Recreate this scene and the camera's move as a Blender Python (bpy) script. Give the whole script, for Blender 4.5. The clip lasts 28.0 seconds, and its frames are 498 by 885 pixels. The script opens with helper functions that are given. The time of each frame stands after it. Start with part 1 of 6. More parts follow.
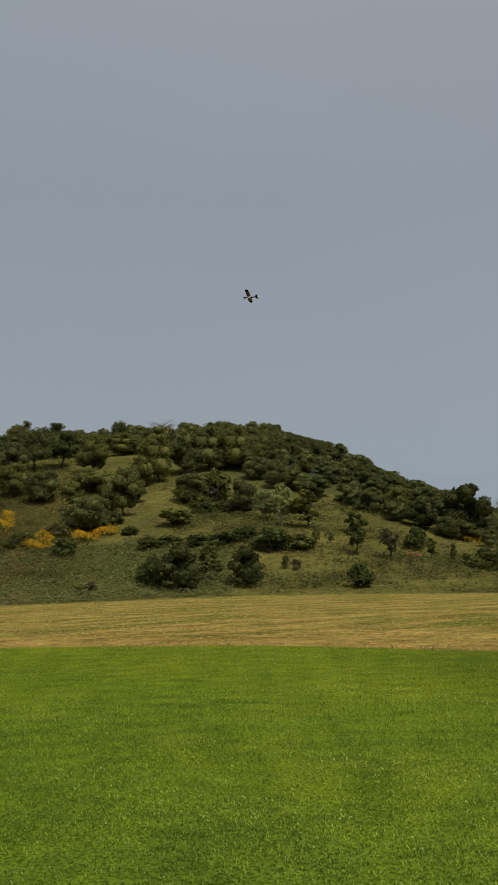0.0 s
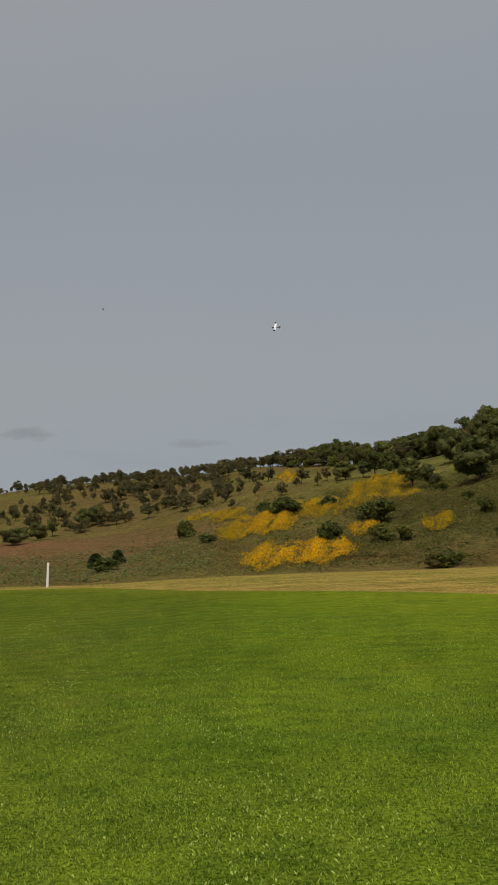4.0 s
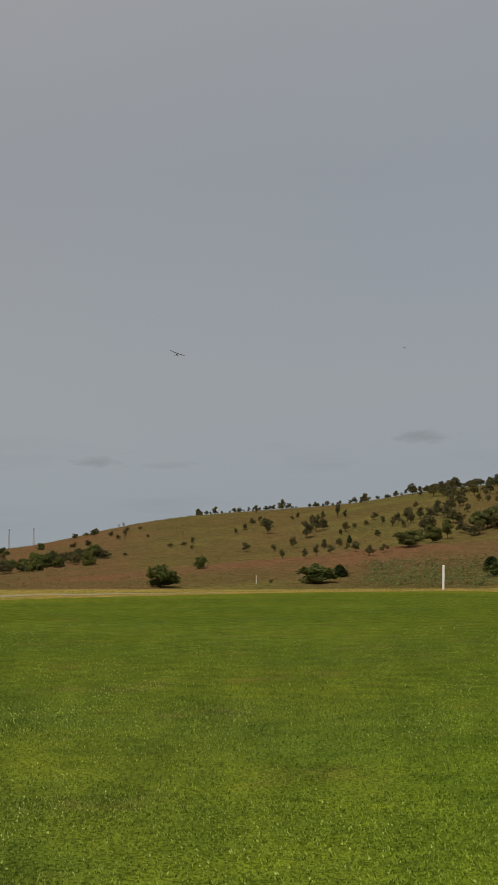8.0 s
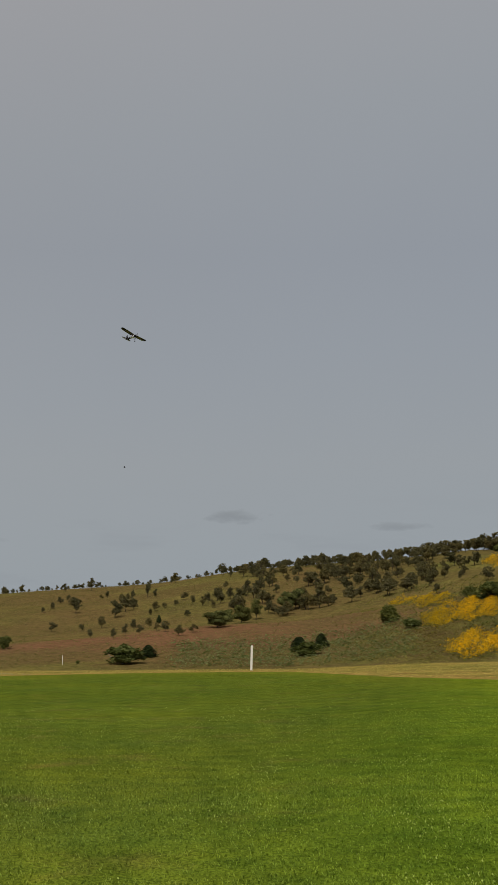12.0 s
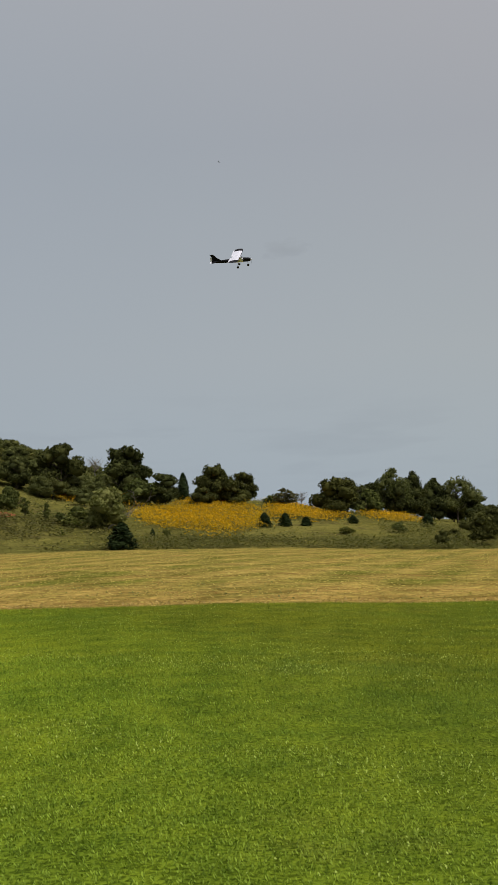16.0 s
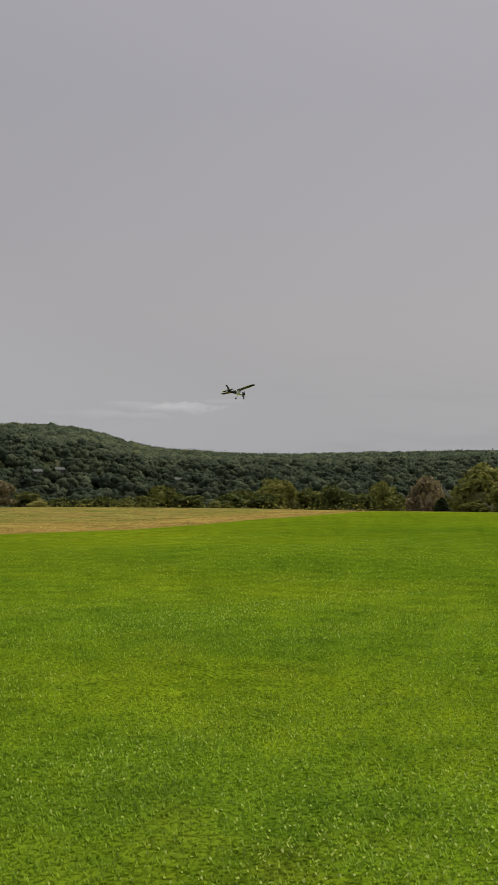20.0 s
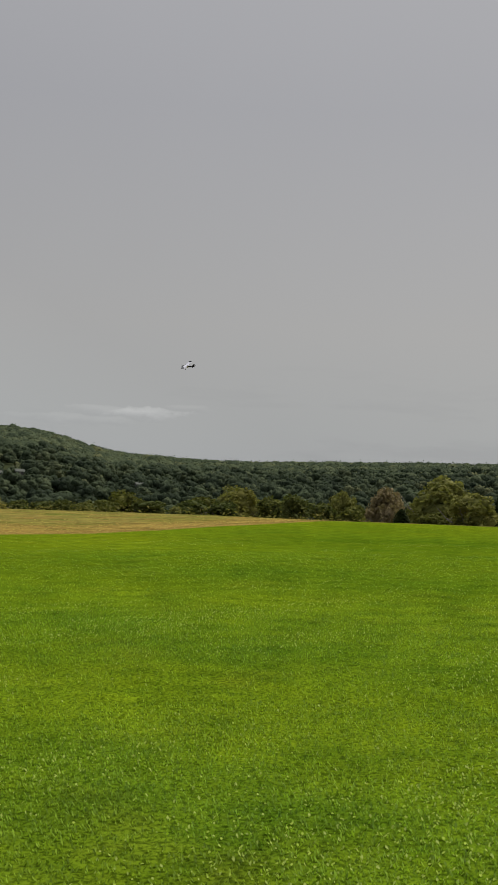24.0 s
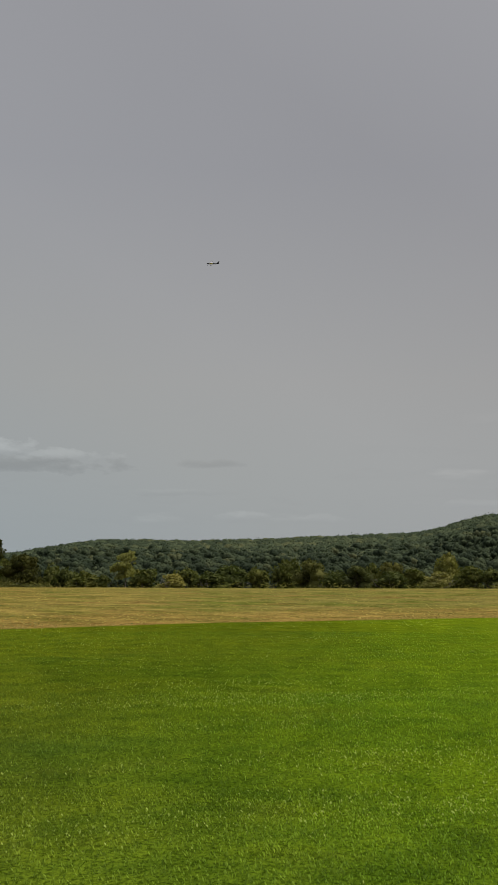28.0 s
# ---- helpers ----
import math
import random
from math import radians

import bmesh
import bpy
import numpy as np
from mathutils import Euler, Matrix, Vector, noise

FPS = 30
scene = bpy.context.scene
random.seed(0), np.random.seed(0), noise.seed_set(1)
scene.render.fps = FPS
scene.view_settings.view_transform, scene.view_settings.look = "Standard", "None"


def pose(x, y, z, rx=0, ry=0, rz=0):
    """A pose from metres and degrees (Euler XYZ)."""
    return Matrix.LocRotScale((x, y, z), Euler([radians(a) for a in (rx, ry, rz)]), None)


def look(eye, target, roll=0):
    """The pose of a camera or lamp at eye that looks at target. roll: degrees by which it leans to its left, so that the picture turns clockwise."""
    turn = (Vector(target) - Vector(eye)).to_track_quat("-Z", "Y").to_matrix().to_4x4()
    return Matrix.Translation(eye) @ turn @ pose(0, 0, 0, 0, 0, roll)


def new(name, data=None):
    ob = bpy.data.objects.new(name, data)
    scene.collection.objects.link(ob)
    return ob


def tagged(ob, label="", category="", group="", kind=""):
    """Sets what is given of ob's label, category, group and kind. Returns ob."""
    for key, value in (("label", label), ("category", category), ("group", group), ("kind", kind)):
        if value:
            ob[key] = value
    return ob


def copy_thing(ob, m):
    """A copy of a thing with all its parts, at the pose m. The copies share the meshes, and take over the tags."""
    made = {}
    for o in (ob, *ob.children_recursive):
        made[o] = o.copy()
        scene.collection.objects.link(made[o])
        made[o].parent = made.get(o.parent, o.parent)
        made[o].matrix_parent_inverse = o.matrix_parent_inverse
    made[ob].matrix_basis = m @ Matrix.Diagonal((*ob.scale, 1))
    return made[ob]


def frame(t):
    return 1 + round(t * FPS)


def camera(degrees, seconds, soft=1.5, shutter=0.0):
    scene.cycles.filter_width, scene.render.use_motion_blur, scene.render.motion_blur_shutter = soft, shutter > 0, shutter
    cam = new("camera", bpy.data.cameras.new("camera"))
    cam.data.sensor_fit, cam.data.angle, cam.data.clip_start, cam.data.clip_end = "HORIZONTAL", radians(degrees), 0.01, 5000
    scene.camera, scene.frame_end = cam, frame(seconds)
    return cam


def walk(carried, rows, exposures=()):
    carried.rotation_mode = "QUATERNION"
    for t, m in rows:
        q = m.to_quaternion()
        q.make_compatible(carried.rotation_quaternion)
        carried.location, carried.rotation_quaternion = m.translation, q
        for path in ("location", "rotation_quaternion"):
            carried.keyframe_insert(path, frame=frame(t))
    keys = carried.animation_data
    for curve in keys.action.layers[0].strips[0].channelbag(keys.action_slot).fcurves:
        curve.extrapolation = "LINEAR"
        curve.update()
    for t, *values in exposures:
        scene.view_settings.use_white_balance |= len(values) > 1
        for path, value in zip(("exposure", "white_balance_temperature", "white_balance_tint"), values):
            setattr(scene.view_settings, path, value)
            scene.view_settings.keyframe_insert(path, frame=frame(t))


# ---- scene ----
# Camera: one person stands on the lawn and pans after the model aeroplane. Rows: seconds, yaw, pitch, roll.
EYE = 1.7
cam = camera(25.0, 28.0)
ROWS = [
    (0.0, 0.00, 6.51, -1.28),
    (0.5, 5.43, 6.57, -1.18),
    (1.0, 13.16, 6.69, -0.69),
    (1.5, 19.39, 6.82, -0.18),
    (2.0, 22.51, 6.65, -0.05),
    (2.5, 24.31, 6.18, -0.61),
    (3.0, 25.80, 5.42, -0.64),
    (3.5, 30.21, 5.08, -0.99),
    (4.0, 34.97, 4.83, -1.22),
    (4.5, 38.37, 4.51, -1.57),
    (6.5, 50.45, 4.75, -1.18),
    (7.0, 52.35, 5.11, -0.65),
    (7.5, 53.64, 5.31, -0.40),
    (8.0, 54.89, 5.27, -0.62),
    (8.5, 56.60, 5.34, -0.45),
    (9.0, 57.56, 5.63, -0.98),
    (9.5, 56.23, 7.24, -1.34),
    (10.0, 51.49, 9.37, -1.72),
    (10.5, 49.68, 10.19, -1.88),
    (11.0, 49.49, 10.25, -1.72),
    (11.5, 47.64, 9.46, -1.48),
    (13.5, 29.03, 8.94, 1.62),
    (14.0, 17.88, 5.39, -0.21),
    (14.5, 8.05, 4.43, -0.97),
    (15.0, -3.26, 3.99, -1.73),
    (15.5, -9.65, 3.70, -2.23),
    (15.6, -10.95, 3.70, -2.30),
    (16.0, -20.48, 3.74, -2.66),
    (16.3, -28.40, 4.36, -2.55),
    (16.5, -31.80, 4.74, -2.33),
    (17.0, -41.44, 5.18, -1.28),
    (17.5, -52.12, 5.53, -0.42),
    (18.0, -63.38, 5.93, 1.12),
    (18.5, -75.18, 4.38, 1.56),
    (19.0, -86.97, 2.62, 1.33),
    (19.5, -94.59, 1.88, 1.28),
    (20.0, -99.85, 1.69, 1.61),
    (20.5, -105.76, 1.95, 2.18),
    (22.5, -110.79, 2.24, 3.02),
    (23.0, -107.79, 2.18, 3.35),
    (23.5, -103.78, 2.09, 3.02),
    (24.0, -101.76, 2.14, 3.09),
    (24.5, -98.01, 1.97, 2.95),
    (25.0, -91.76, 2.15, 2.47),
    (25.5, -86.82, 3.10, 1.74),
    (26.0, -81.60, 3.05, 1.36),
    (26.5, -78.21, 3.20, 1.44),
    (27.0, -72.82, 3.93, 0.76),
    (27.5, -69.35, 4.73, 0.17),
    (28.0, -67.11, 4.99, 0.52),
]
walk(cam, [(t, pose(0, 0, EYE, 0, 0, yaw) @ pose(0, 0, 0, 90 + pitch, 0, 0) @ pose(0, 0, 0, 0, 0, roll)) for t, yaw, pitch, roll in ROWS],
     exposures=[(0, 0.0, 6360, 10), (1.5, 0.0, 6450, 10), (3.0, 0.03, 6650, 10), (4.5, 0.03, 6650, 10), (7.0, 0.0, 6620, 10), (11.5, 0.0, 6620, 10), (14.0, 0.0, 6540, 10.5), (15.0, 0.2, 6500, 10), (15.4, 0.24, 6500, 10), (16.0, 0.26, 6500, 10.5), (16.5, 0.19, 6500, 11), (17.2, 0.08, 6500, 12), (18.0, 0.15, 6500, 12), (19.0, 0.19, 6500, 13.5),
                (20.0, 0.20, 6500, 13), (22.5, 0.17, 6500, 8.5), (23.5, 0.20, 6500, 8.5), (25.2, 0.20, 6500, 8), (26.5, 0.17, 6500, 8), (27.3, 0.10, 6500, 8.5), (28.0, 0.0, 6500, 9)])

# ---- ground plan: azimuth (0 = +y, clockwise) decides how far lawn, hay field and slopes reach ----
def table(*rows):
    """Columns of a small plan table, by azimuth."""
    return np.array(rows, float).T


# azimuth, reach of the hay field, dip of its far edge, dip of the lawn's edge (degrees)
FIELD = table((-180, 90, 1.5, 2.4), (-100, 125, 2.0, 2.55), (-67, 130, 2.02, 2.5), (-55, 130, 2.2, 2.36), (-43, 125, 2.25, 2.34), (-38, 120, 2.0, 2.65),
              (-26, 115, 1.78, 2.93), (-14, 110, 1.5, 3.45), (0, 110, 1.3, 3.72), (12, 110, 1.38, 4.15), (22, 112, 1.7, 4.42), (29, 115, 2.11, 4.71),
              (41, 118, 2.35, 4.77), (54, 120, 2.4, 4.5), (68, 120, 2.38, 4.09), (80, 110, 2.27, 3.67), (88, 95, 1.9, 3.2), (94, 88, 1.8, 2.9),
              (100, 78, 1.64, 2.25), (106, 70, 1.6, 1.62), (112, 65, 1.48, 1.48), (124, 60, 1.18, 1.18), (140, 60, 1.1, 1.1), (180, 90, 1.5, 2.4))
# azimuth, distance and rise (degrees) of the break in the slope, distance and rise of the ridge
SLOPE = table((-180, 200, -2, 500, -0.5), (-110, 220, -1.7, 400, -0.8), (-75, 200, -1.5, 360, -0.8), (-67, 200, -1.3, 350, -0.15), (-64.6, 200, -0.95, 348, 0.2), (-63, 205, -0.8, 346, 0.65),
              (-61, 210, -0.5, 345, 1.15), (-59, 215, -0.3, 345, 1.5), (-55, 215, -0.2, 342, 1.72), (-50, 215, -0.1, 340, 2.15), (-47, 212, 0.1, 335, 2.5),
              (-43, 210, 0.3, 330, 2.8), (-38, 200, 0.9, 312, 3.15), (-34, 192, 1.3, 298, 3.45), (-28, 182, 1.8, 275, 3.7), (-25, 178, 2.0, 262, 4.2), (-22, 172, 2.6, 250, 5.0), (-19, 168, 2.8, 242, 5.45),
              (-15, 165, 2.9, 238, 5.75), (-11, 164, 3.0, 235, 6.2), (-4, 160, 3.1, 230, 6.35),
              (0, 158, 3.0, 225, 6.35), (4, 155, 2.6, 215, 5.5), (7, 150, 2.0, 205, 4.0), (10, 145, 1.0, 195, 2.6), (13, 142, 0.5, 185, 1.7), (15.5, 141, 0.2, 180, 1.25), (18, 140, 0.0, 176, 0.95),
              (21, 140, -0.3, 175, 0.6), (24, 140, -0.6, 175, 0.2), (27, 140, -0.9, 175, -0.3), (30, 142, -1.2, 178, -0.7), (36, 148, -1.5, 185, -1.25), (42, 150, -1.8, 190, -1.65), (48, 150, -2.0, 190, -1.9),
              (52, 152, -2.1, 220, -1.9), (54, 170, -3.6, 700, -1.3), (56, 180, -4.0, 820, -0.95), (58, 190, -4.2, 850, -0.5), (60, 200, -4.2, 900, -0.3),
              (64, 210, -4.0, 950, -0.29), (67.8, 215, -3.9, 950, -0.21), (72.2, 220, -3.8, 950, 0.03), (75.1, 220, -3.8, 950, 0.15), (76.7, 220, -3.8, 940, 0.43), (78.5, 220, -3.8, 930, 1.01), (79.6, 220, -3.8, 930, 1.19), (80.6, 220, -3.8, 920, 0.97),
              (81.3, 220, -3.8, 910, 0.89), (83.3, 220, -3.7, 890, 1.03), (84.9, 220, -3.6, 880, 1.53), (86.9, 220, -3.6, 880, 1.91), (89.8, 220, -3.6, 880, 1.96), (91.6, 220, -3.6, 880, 1.79), (92.6, 220, -3.5, 880, 1.57), (93.7, 220, -3.5, 880, 1.27),
              (95.3, 220, -3.5, 880, 0.98), (97.1, 210, -3.5, 890, 0.91), (98.9, 205, -3.5, 900, 0.82), (102.1, 200, -3.5, 900, 0.86), (106.6, 190, -3.4, 930, 1.07), (110.5, 185, -3.3, 950, 1.23), (113.4, 180, -3.3, 960, 1.29), (118, 175, -3.2, 1000, 1.41), (124, 170, -3.0, 1000, 1.51), (140, 160, -2.5, 1000, 0.8), (180, 200, -2, 500, -0.5))


def plan(az):
    """Hay edge, lawn edge, slope break and ridge (each distance, height), by azimuth in degrees."""
    def smooth(tab, k):
        w = np.where(np.asarray(az) > 62, 0.4, 1.0)
        return sum(np.interp((az + d * w + 180) % 360 - 180, tab[0], tab[k]) for d in (-1.2, -0.6, 0, 0.6, 1.2)) / 5
    far = smooth(FIELD, 1)
    far_z = EYE - far * np.tan(np.radians(smooth(FIELD, 2)))
    lawn = np.minimum(EYE / np.maximum(np.tan(np.radians(smooth(FIELD, 3))) + far_z / far, 0.004), far)
    mid, ridge = smooth(SLOPE, 1), smooth(SLOPE, 3)
    return far, far_z, lawn, mid, EYE + mid * np.tan(np.radians(smooth(SLOPE, 2))), ridge, EYE + ridge * np.tan(np.radians(smooth(SLOPE, 4)))


def lumps(x, y):
    """Soft unevenness of the land, about -1 to 1."""
    return (np.sin(x * 0.031 + 1.3) * np.cos(y * 0.027) + np.sin(x * 0.083 + y * 0.061) * 0.6 + np.sin(x * 0.19 - y * 0.23 + 2) * 0.25) / 1.6


def ground(x, y):
    """Height of the land, and the distances past the lawn's and the hay field's edges."""
    x, y = np.asarray(x, float), np.asarray(y, float)
    r, az = np.hypot(x, y), np.degrees(np.arctan2(x, y))
    far, far_z, lawn, mid, mid_z, ridge, ridge_z = plan(az)
    z = far_z * r / far
    u = np.clip((r - far) / (mid - far), 0, 1)
    z = np.where(r > far, far_z + (mid_z - far_z) * (0.4 * u + 0.6 * u * u * (3 - 2 * u)), z)
    v = np.clip((r - mid) / (ridge - mid), 0, 1)
    z = np.where(r > mid, mid_z + (ridge_z - mid_z) * (0.45 * v + 0.55 * np.sin(v * np.pi / 2)), z)
    w = np.clip((r - ridge) / 1200, 0, 1)
    z = np.where(r > ridge, ridge_z + (-60 - ridge_z) * w * w * (3 - 2 * w), z)
    z = z + lumps(x, y) * 0.9 * np.clip((r - far) / 60, 0, 1) + lumps(x * 2, y * 2) * 0.05 * np.clip(r / 40, 0, 1)
    return z, r - lawn, r - far


def spot(az, r):
    """The place on the ground at that azimuth (degrees) and distance."""
    x, y = r * math.sin(radians(az)), r * math.cos(radians(az))
    return x, y, float(ground(x, y)[0])

# ---- sky and sun: thin high overcast, brighter towards the hidden sun ----
SUN_AZ, SUN_EL = 150.0, 58.0
world = bpy.data.worlds.new("sky")
scene.world = world
world.use_nodes = True


def nodes(tree):
    """Shorthand for node trees: add(kind, inputs, settings) -> node; link by passing sockets as inputs."""
    def add(kind, ins=None, **sets):
        n = tree.nodes.new(kind)
        for k, v in sets.items():
            setattr(n, k, v)
        for k, v in (ins or {}).items():
            if isinstance(v, bpy.types.NodeSocket):
                tree.links.new(v, n.inputs[k])
            else:
                n.inputs[k].default_value = v
        return n
    return add


def ramp(add, fac, *stops):
    n = add("ShaderNodeValToRGB", {0: fac})
    for i, (at, col) in enumerate(stops):
        e = n.color_ramp.elements[i] if i < 2 else n.color_ramp.elements.new(at)
        e.position, e.color = at, (*col, 1) if len(col) == 3 else col
    return n.outputs[0]


def mixed(add, fac, a, b, kind="MIX"):
    n = add("ShaderNodeMix", {}, data_type="RGBA", blend_type=kind)
    for k, v in ((0, fac), (6, a), (7, b)):
        if isinstance(v, bpy.types.NodeSocket):
            n.id_data.links.new(v, n.inputs[k])
        else:
            n.inputs[k].default_value = v if k == 0 or len(v) == 4 else (*v, 1)
    return n.outputs[2]


def calc(add, op, a, b=0.0, c=0.0, clamp=False):
    return add("ShaderNodeMath", {0: a, 1: b, 2: c}, operation=op, use_clamp=clamp).outputs[0]


CLOUDS = ((55.4, 3.72, 5.6, 0.44, 0.90, 0.80, 1.0), (53.2, 4.5, 3.2, 0.55, 1.46, 0.92, 1.0), (57.6, 4.1, 2.6, 0.40, 1.34, 0.86, 1.0), (96.3, 3.3, 1.9, 0.40, 1.44, 0.95, 1.0), (94.2, 3.35, 2.4, 0.26, 1.25, 0.95, 0.8),
          (98.8, 3.7, 1.2, 0.2, 1.18, 0.96, 0.8), (92.9, 2.85, 3.2, 0.28, 1.18, 0.95, 0.9), (79.0, 1.9, 3.0, 0.22, 1.12, 0.98, 0.7), (-46.0, 5.45, 1.6, 0.34, 0.84, 0.78, 0.9), (-62.5, 4.3, 1.3, 0.3, 0.86, 0.80, 0.9),
          (-59.0, 4.15, 1.6, 0.2, 0.92, 0.88, 0.8), (-37.7, 4.8, 1.7, 0.24, 0.86, 0.82, 0.9), (41.9, 4.45, 1.9, 0.26, 0.93, 0.80, 1.0), (39.4, 3.3, 2.9, 0.24, 0.93, 0.82, 0.9), (47.4, 4.95, 3.0, 0.30, 0.93, 0.83, 0.9),
          (43.8, 2.75, 4.2, 0.55, 1.06, 0.92, 0.8), (48.6, 3.25, 3.0, 0.42, 1.12, 0.90, 0.9), (42.9, 2.2, 2.2, 0.36, 1.24, 0.96, 0.9), (65.4, 3.9, 1.6, 0.24, 0.95, 0.84, 0.9), (63.1, 2.4, 2.4, 0.22, 1.10, 0.9, 0.8),
          (66.6, 1.2, 1.3, 0.28, 1.22, 0.97, 0.9), (70.6, 1.1, 1.6, 0.24, 1.16, 0.97, 0.8), (22.8, 13.4, 1.5, 0.45, 0.93, 0.9, 0.9))


def make_sky():
    tree = world.node_tree
    tree.nodes.clear()
    add = nodes(tree)
    way = add("ShaderNodeTexCoord").outputs["Generated"]
    blue = add("ShaderNodeTexSky", sky_type="NISHITA", sun_disc=False, sun_elevation=radians(SUN_EL), sun_rotation=radians(SUN_AZ), air_density=1.0, dust_density=4.0, ozone_density=1.0).outputs[0]
    split = add("ShaderNodeSeparateXYZ", {0: way})
    x, y, z = split.outputs
    # veil of high cloud: grey-blue away from the sun, paler and warmer towards it
    glow = add("ShaderNodeVectorMath", {0: way, 1: (math.sin(radians(SUN_AZ)) * math.cos(radians(SUN_EL)), math.cos(radians(SUN_AZ)) * math.cos(radians(SUN_EL)), math.sin(radians(SUN_EL)))}, operation="DOT_PRODUCT").outputs["Value"]
    veil = ramp(add, calc(add, "MULTIPLY_ADD", glow, 0.5, 0.5), (0.0, (0.270, 0.305, 0.350)), (0.35, (0.296, 0.338, 0.378)), (0.45, (0.313, 0.347, 0.368)), (0.55, (0.343, 0.354, 0.360)), (0.60, (0.350, 0.356, 0.364)), (0.70, (0.322, 0.323, 0.330)), (1.0, (0.42, 0.415, 0.41)))
    low = ramp(add, z, (0.0, (1.04, 1.06, 1.06)), (0.05, (1.06, 1.07, 1.06)), (0.14, (1.07, 1.05, 1.03)), (0.32, (0.95, 0.945, 0.99)), (1.0, (1.15, 1.15, 1.2)))
    veil = mixed(add, 1.0, veil, low, "MULTIPLY")
    # broad mottling of the veil, and flat cloud streaks low above the land
    soft = add("ShaderNodeTexNoise", {"Vector": way, "Scale": 3.5, "Detail": 4.0, "Roughness": 0.6}).outputs[0]
    veil = mixed(add, calc(add, "MULTIPLY", soft, 0.22), veil, mixed(add, 1.0, veil, (1.2, 1.19, 1.18), "MULTIPLY"))
    flat = add("ShaderNodeMapping", {"Vector": way, "Scale": (5.5, 5.5, 36.0), "Location": (0.35, 0.1, 0.0)}).outputs[0]
    streak = add("ShaderNodeTexNoise", {"Vector": flat, "Scale": 1.25, "Detail": 5.0, "Roughness": 0.55}).outputs[0]
    body = ramp(add, streak, (0.52, (0, 0, 0)), (0.67, (1, 1, 1)))
    band = ramp(add, z, (0.0, (0.2, 0.2, 0.2)), (0.03, (1, 1, 1)), (0.075, (0.85, 0.85, 0.85)), (0.12, (0, 0, 0)))
    sunward = ramp(add, x, (0.45, (0, 0, 0)), (0.72, (1, 1, 1)))
    sunward = calc(add, "MULTIPLY", sunward, ramp(add, calc(add, "ADD", y, 0.5), (0.28, (0, 0, 0)), (0.42, (1, 1, 1))))
    amount = calc(add, "MULTIPLY", calc(add, "MULTIPLY", body, band), 0.3)
    lit = mixed(add, calc(add, "MULTIPLY", sunward, ramp(add, streak, (0.56, (0.1, 0.1, 0.1)), (0.70, (1, 1, 1)))), mixed(add, 1.0, veil, (0.80, 0.80, 0.82), "MULTIPLY"), mixed(add, 1.0, veil, (1.38, 1.36, 1.33), "MULTIPLY"))
    veil = mixed(add, amount, veil, lit)
    veil = mixed(add, calc(add, "MULTIPLY", x, -1.1, clamp=True), veil, mixed(add, 1.0, veil, (1.035, 1.0, 0.98), "MULTIPLY"))
    # single small clouds: azimuth, height, breadth, depth (degrees), top's and base's tone, strength
    deg = 180 / math.pi
    warp = add("ShaderNodeTexNoise", {"Vector": add("ShaderNodeMapping", {"Vector": way, "Scale": (38, 38, 95)}).outputs[0], "Scale": 1.0, "Detail": 4.0, "Roughness": 0.6})
    bend = add("ShaderNodeSeparateXYZ", {0: warp.outputs["Color"]})
    around = calc(add, "MULTIPLY", calc(add, "ARCTAN2", x, y), deg)
    above = calc(add, "MULTIPLY", calc(add, "ARCSINE", z), deg)
    for az, el, broad, deep, top, base, strength in CLOUDS:
        u = calc(add, "MULTIPLY_ADD", bend.outputs[0], 2.6, -1.3 - az / broad)
        u = calc(add, "MULTIPLY_ADD", around, 1 / broad, u)
        v = calc(add, "MULTIPLY_ADD", bend.outputs[1], 2.2, -1.1 - el / deep)
        v = calc(add, "MULTIPLY_ADD", above, 1 / deep, v)
        d = calc(add, "MULTIPLY_ADD", u, u, calc(add, "MULTIPLY", v, v))
        mask = calc(add, "MULTIPLY", calc(add, "MULTIPLY_ADD", d, -0.9, 1.0, clamp=True), strength)
        tone = mixed(add, calc(add, "MULTIPLY_ADD", v, 0.6, 0.45, clamp=True), (base, base, base * 1.01), (top, top * 0.995, top * 0.985))
        veil = mixed(add, mask, veil, mixed(add, 1.0, veil, tone, "MULTIPLY"))
    back = add("ShaderNodeBackground", {0: blue, 1: 0.05})
    haze = add("ShaderNodeBackground", {0: veil, 1: 0.97})
    both = add("ShaderNodeMixShader", {0: 0.94, 1: back.outputs[0], 2: haze.outputs[0]})
    tree.links.new(both.outputs[0], add("ShaderNodeOutputWorld").inputs[0])


make_sky()
sun = new("sun", bpy.data.lights.new("sun", "SUN"))
sun.data.energy, sun.data.angle, sun.data.color = 2.5, radians(14), (1.0, 0.94, 0.84)
sun.matrix_basis = look((0, 0, 60), (-60 * math.sin(radians(SUN_AZ)), -60 * math.cos(radians(SUN_AZ)), 60 - 60 * math.tan(radians(SUN_EL))))
scene.view_settings.exposure = 0.0

# ---- materials ----
def material(name):
    m = bpy.data.materials.new(name)
    m.use_nodes = True
    m.node_tree.nodes.clear()
    return m, nodes(m.node_tree)


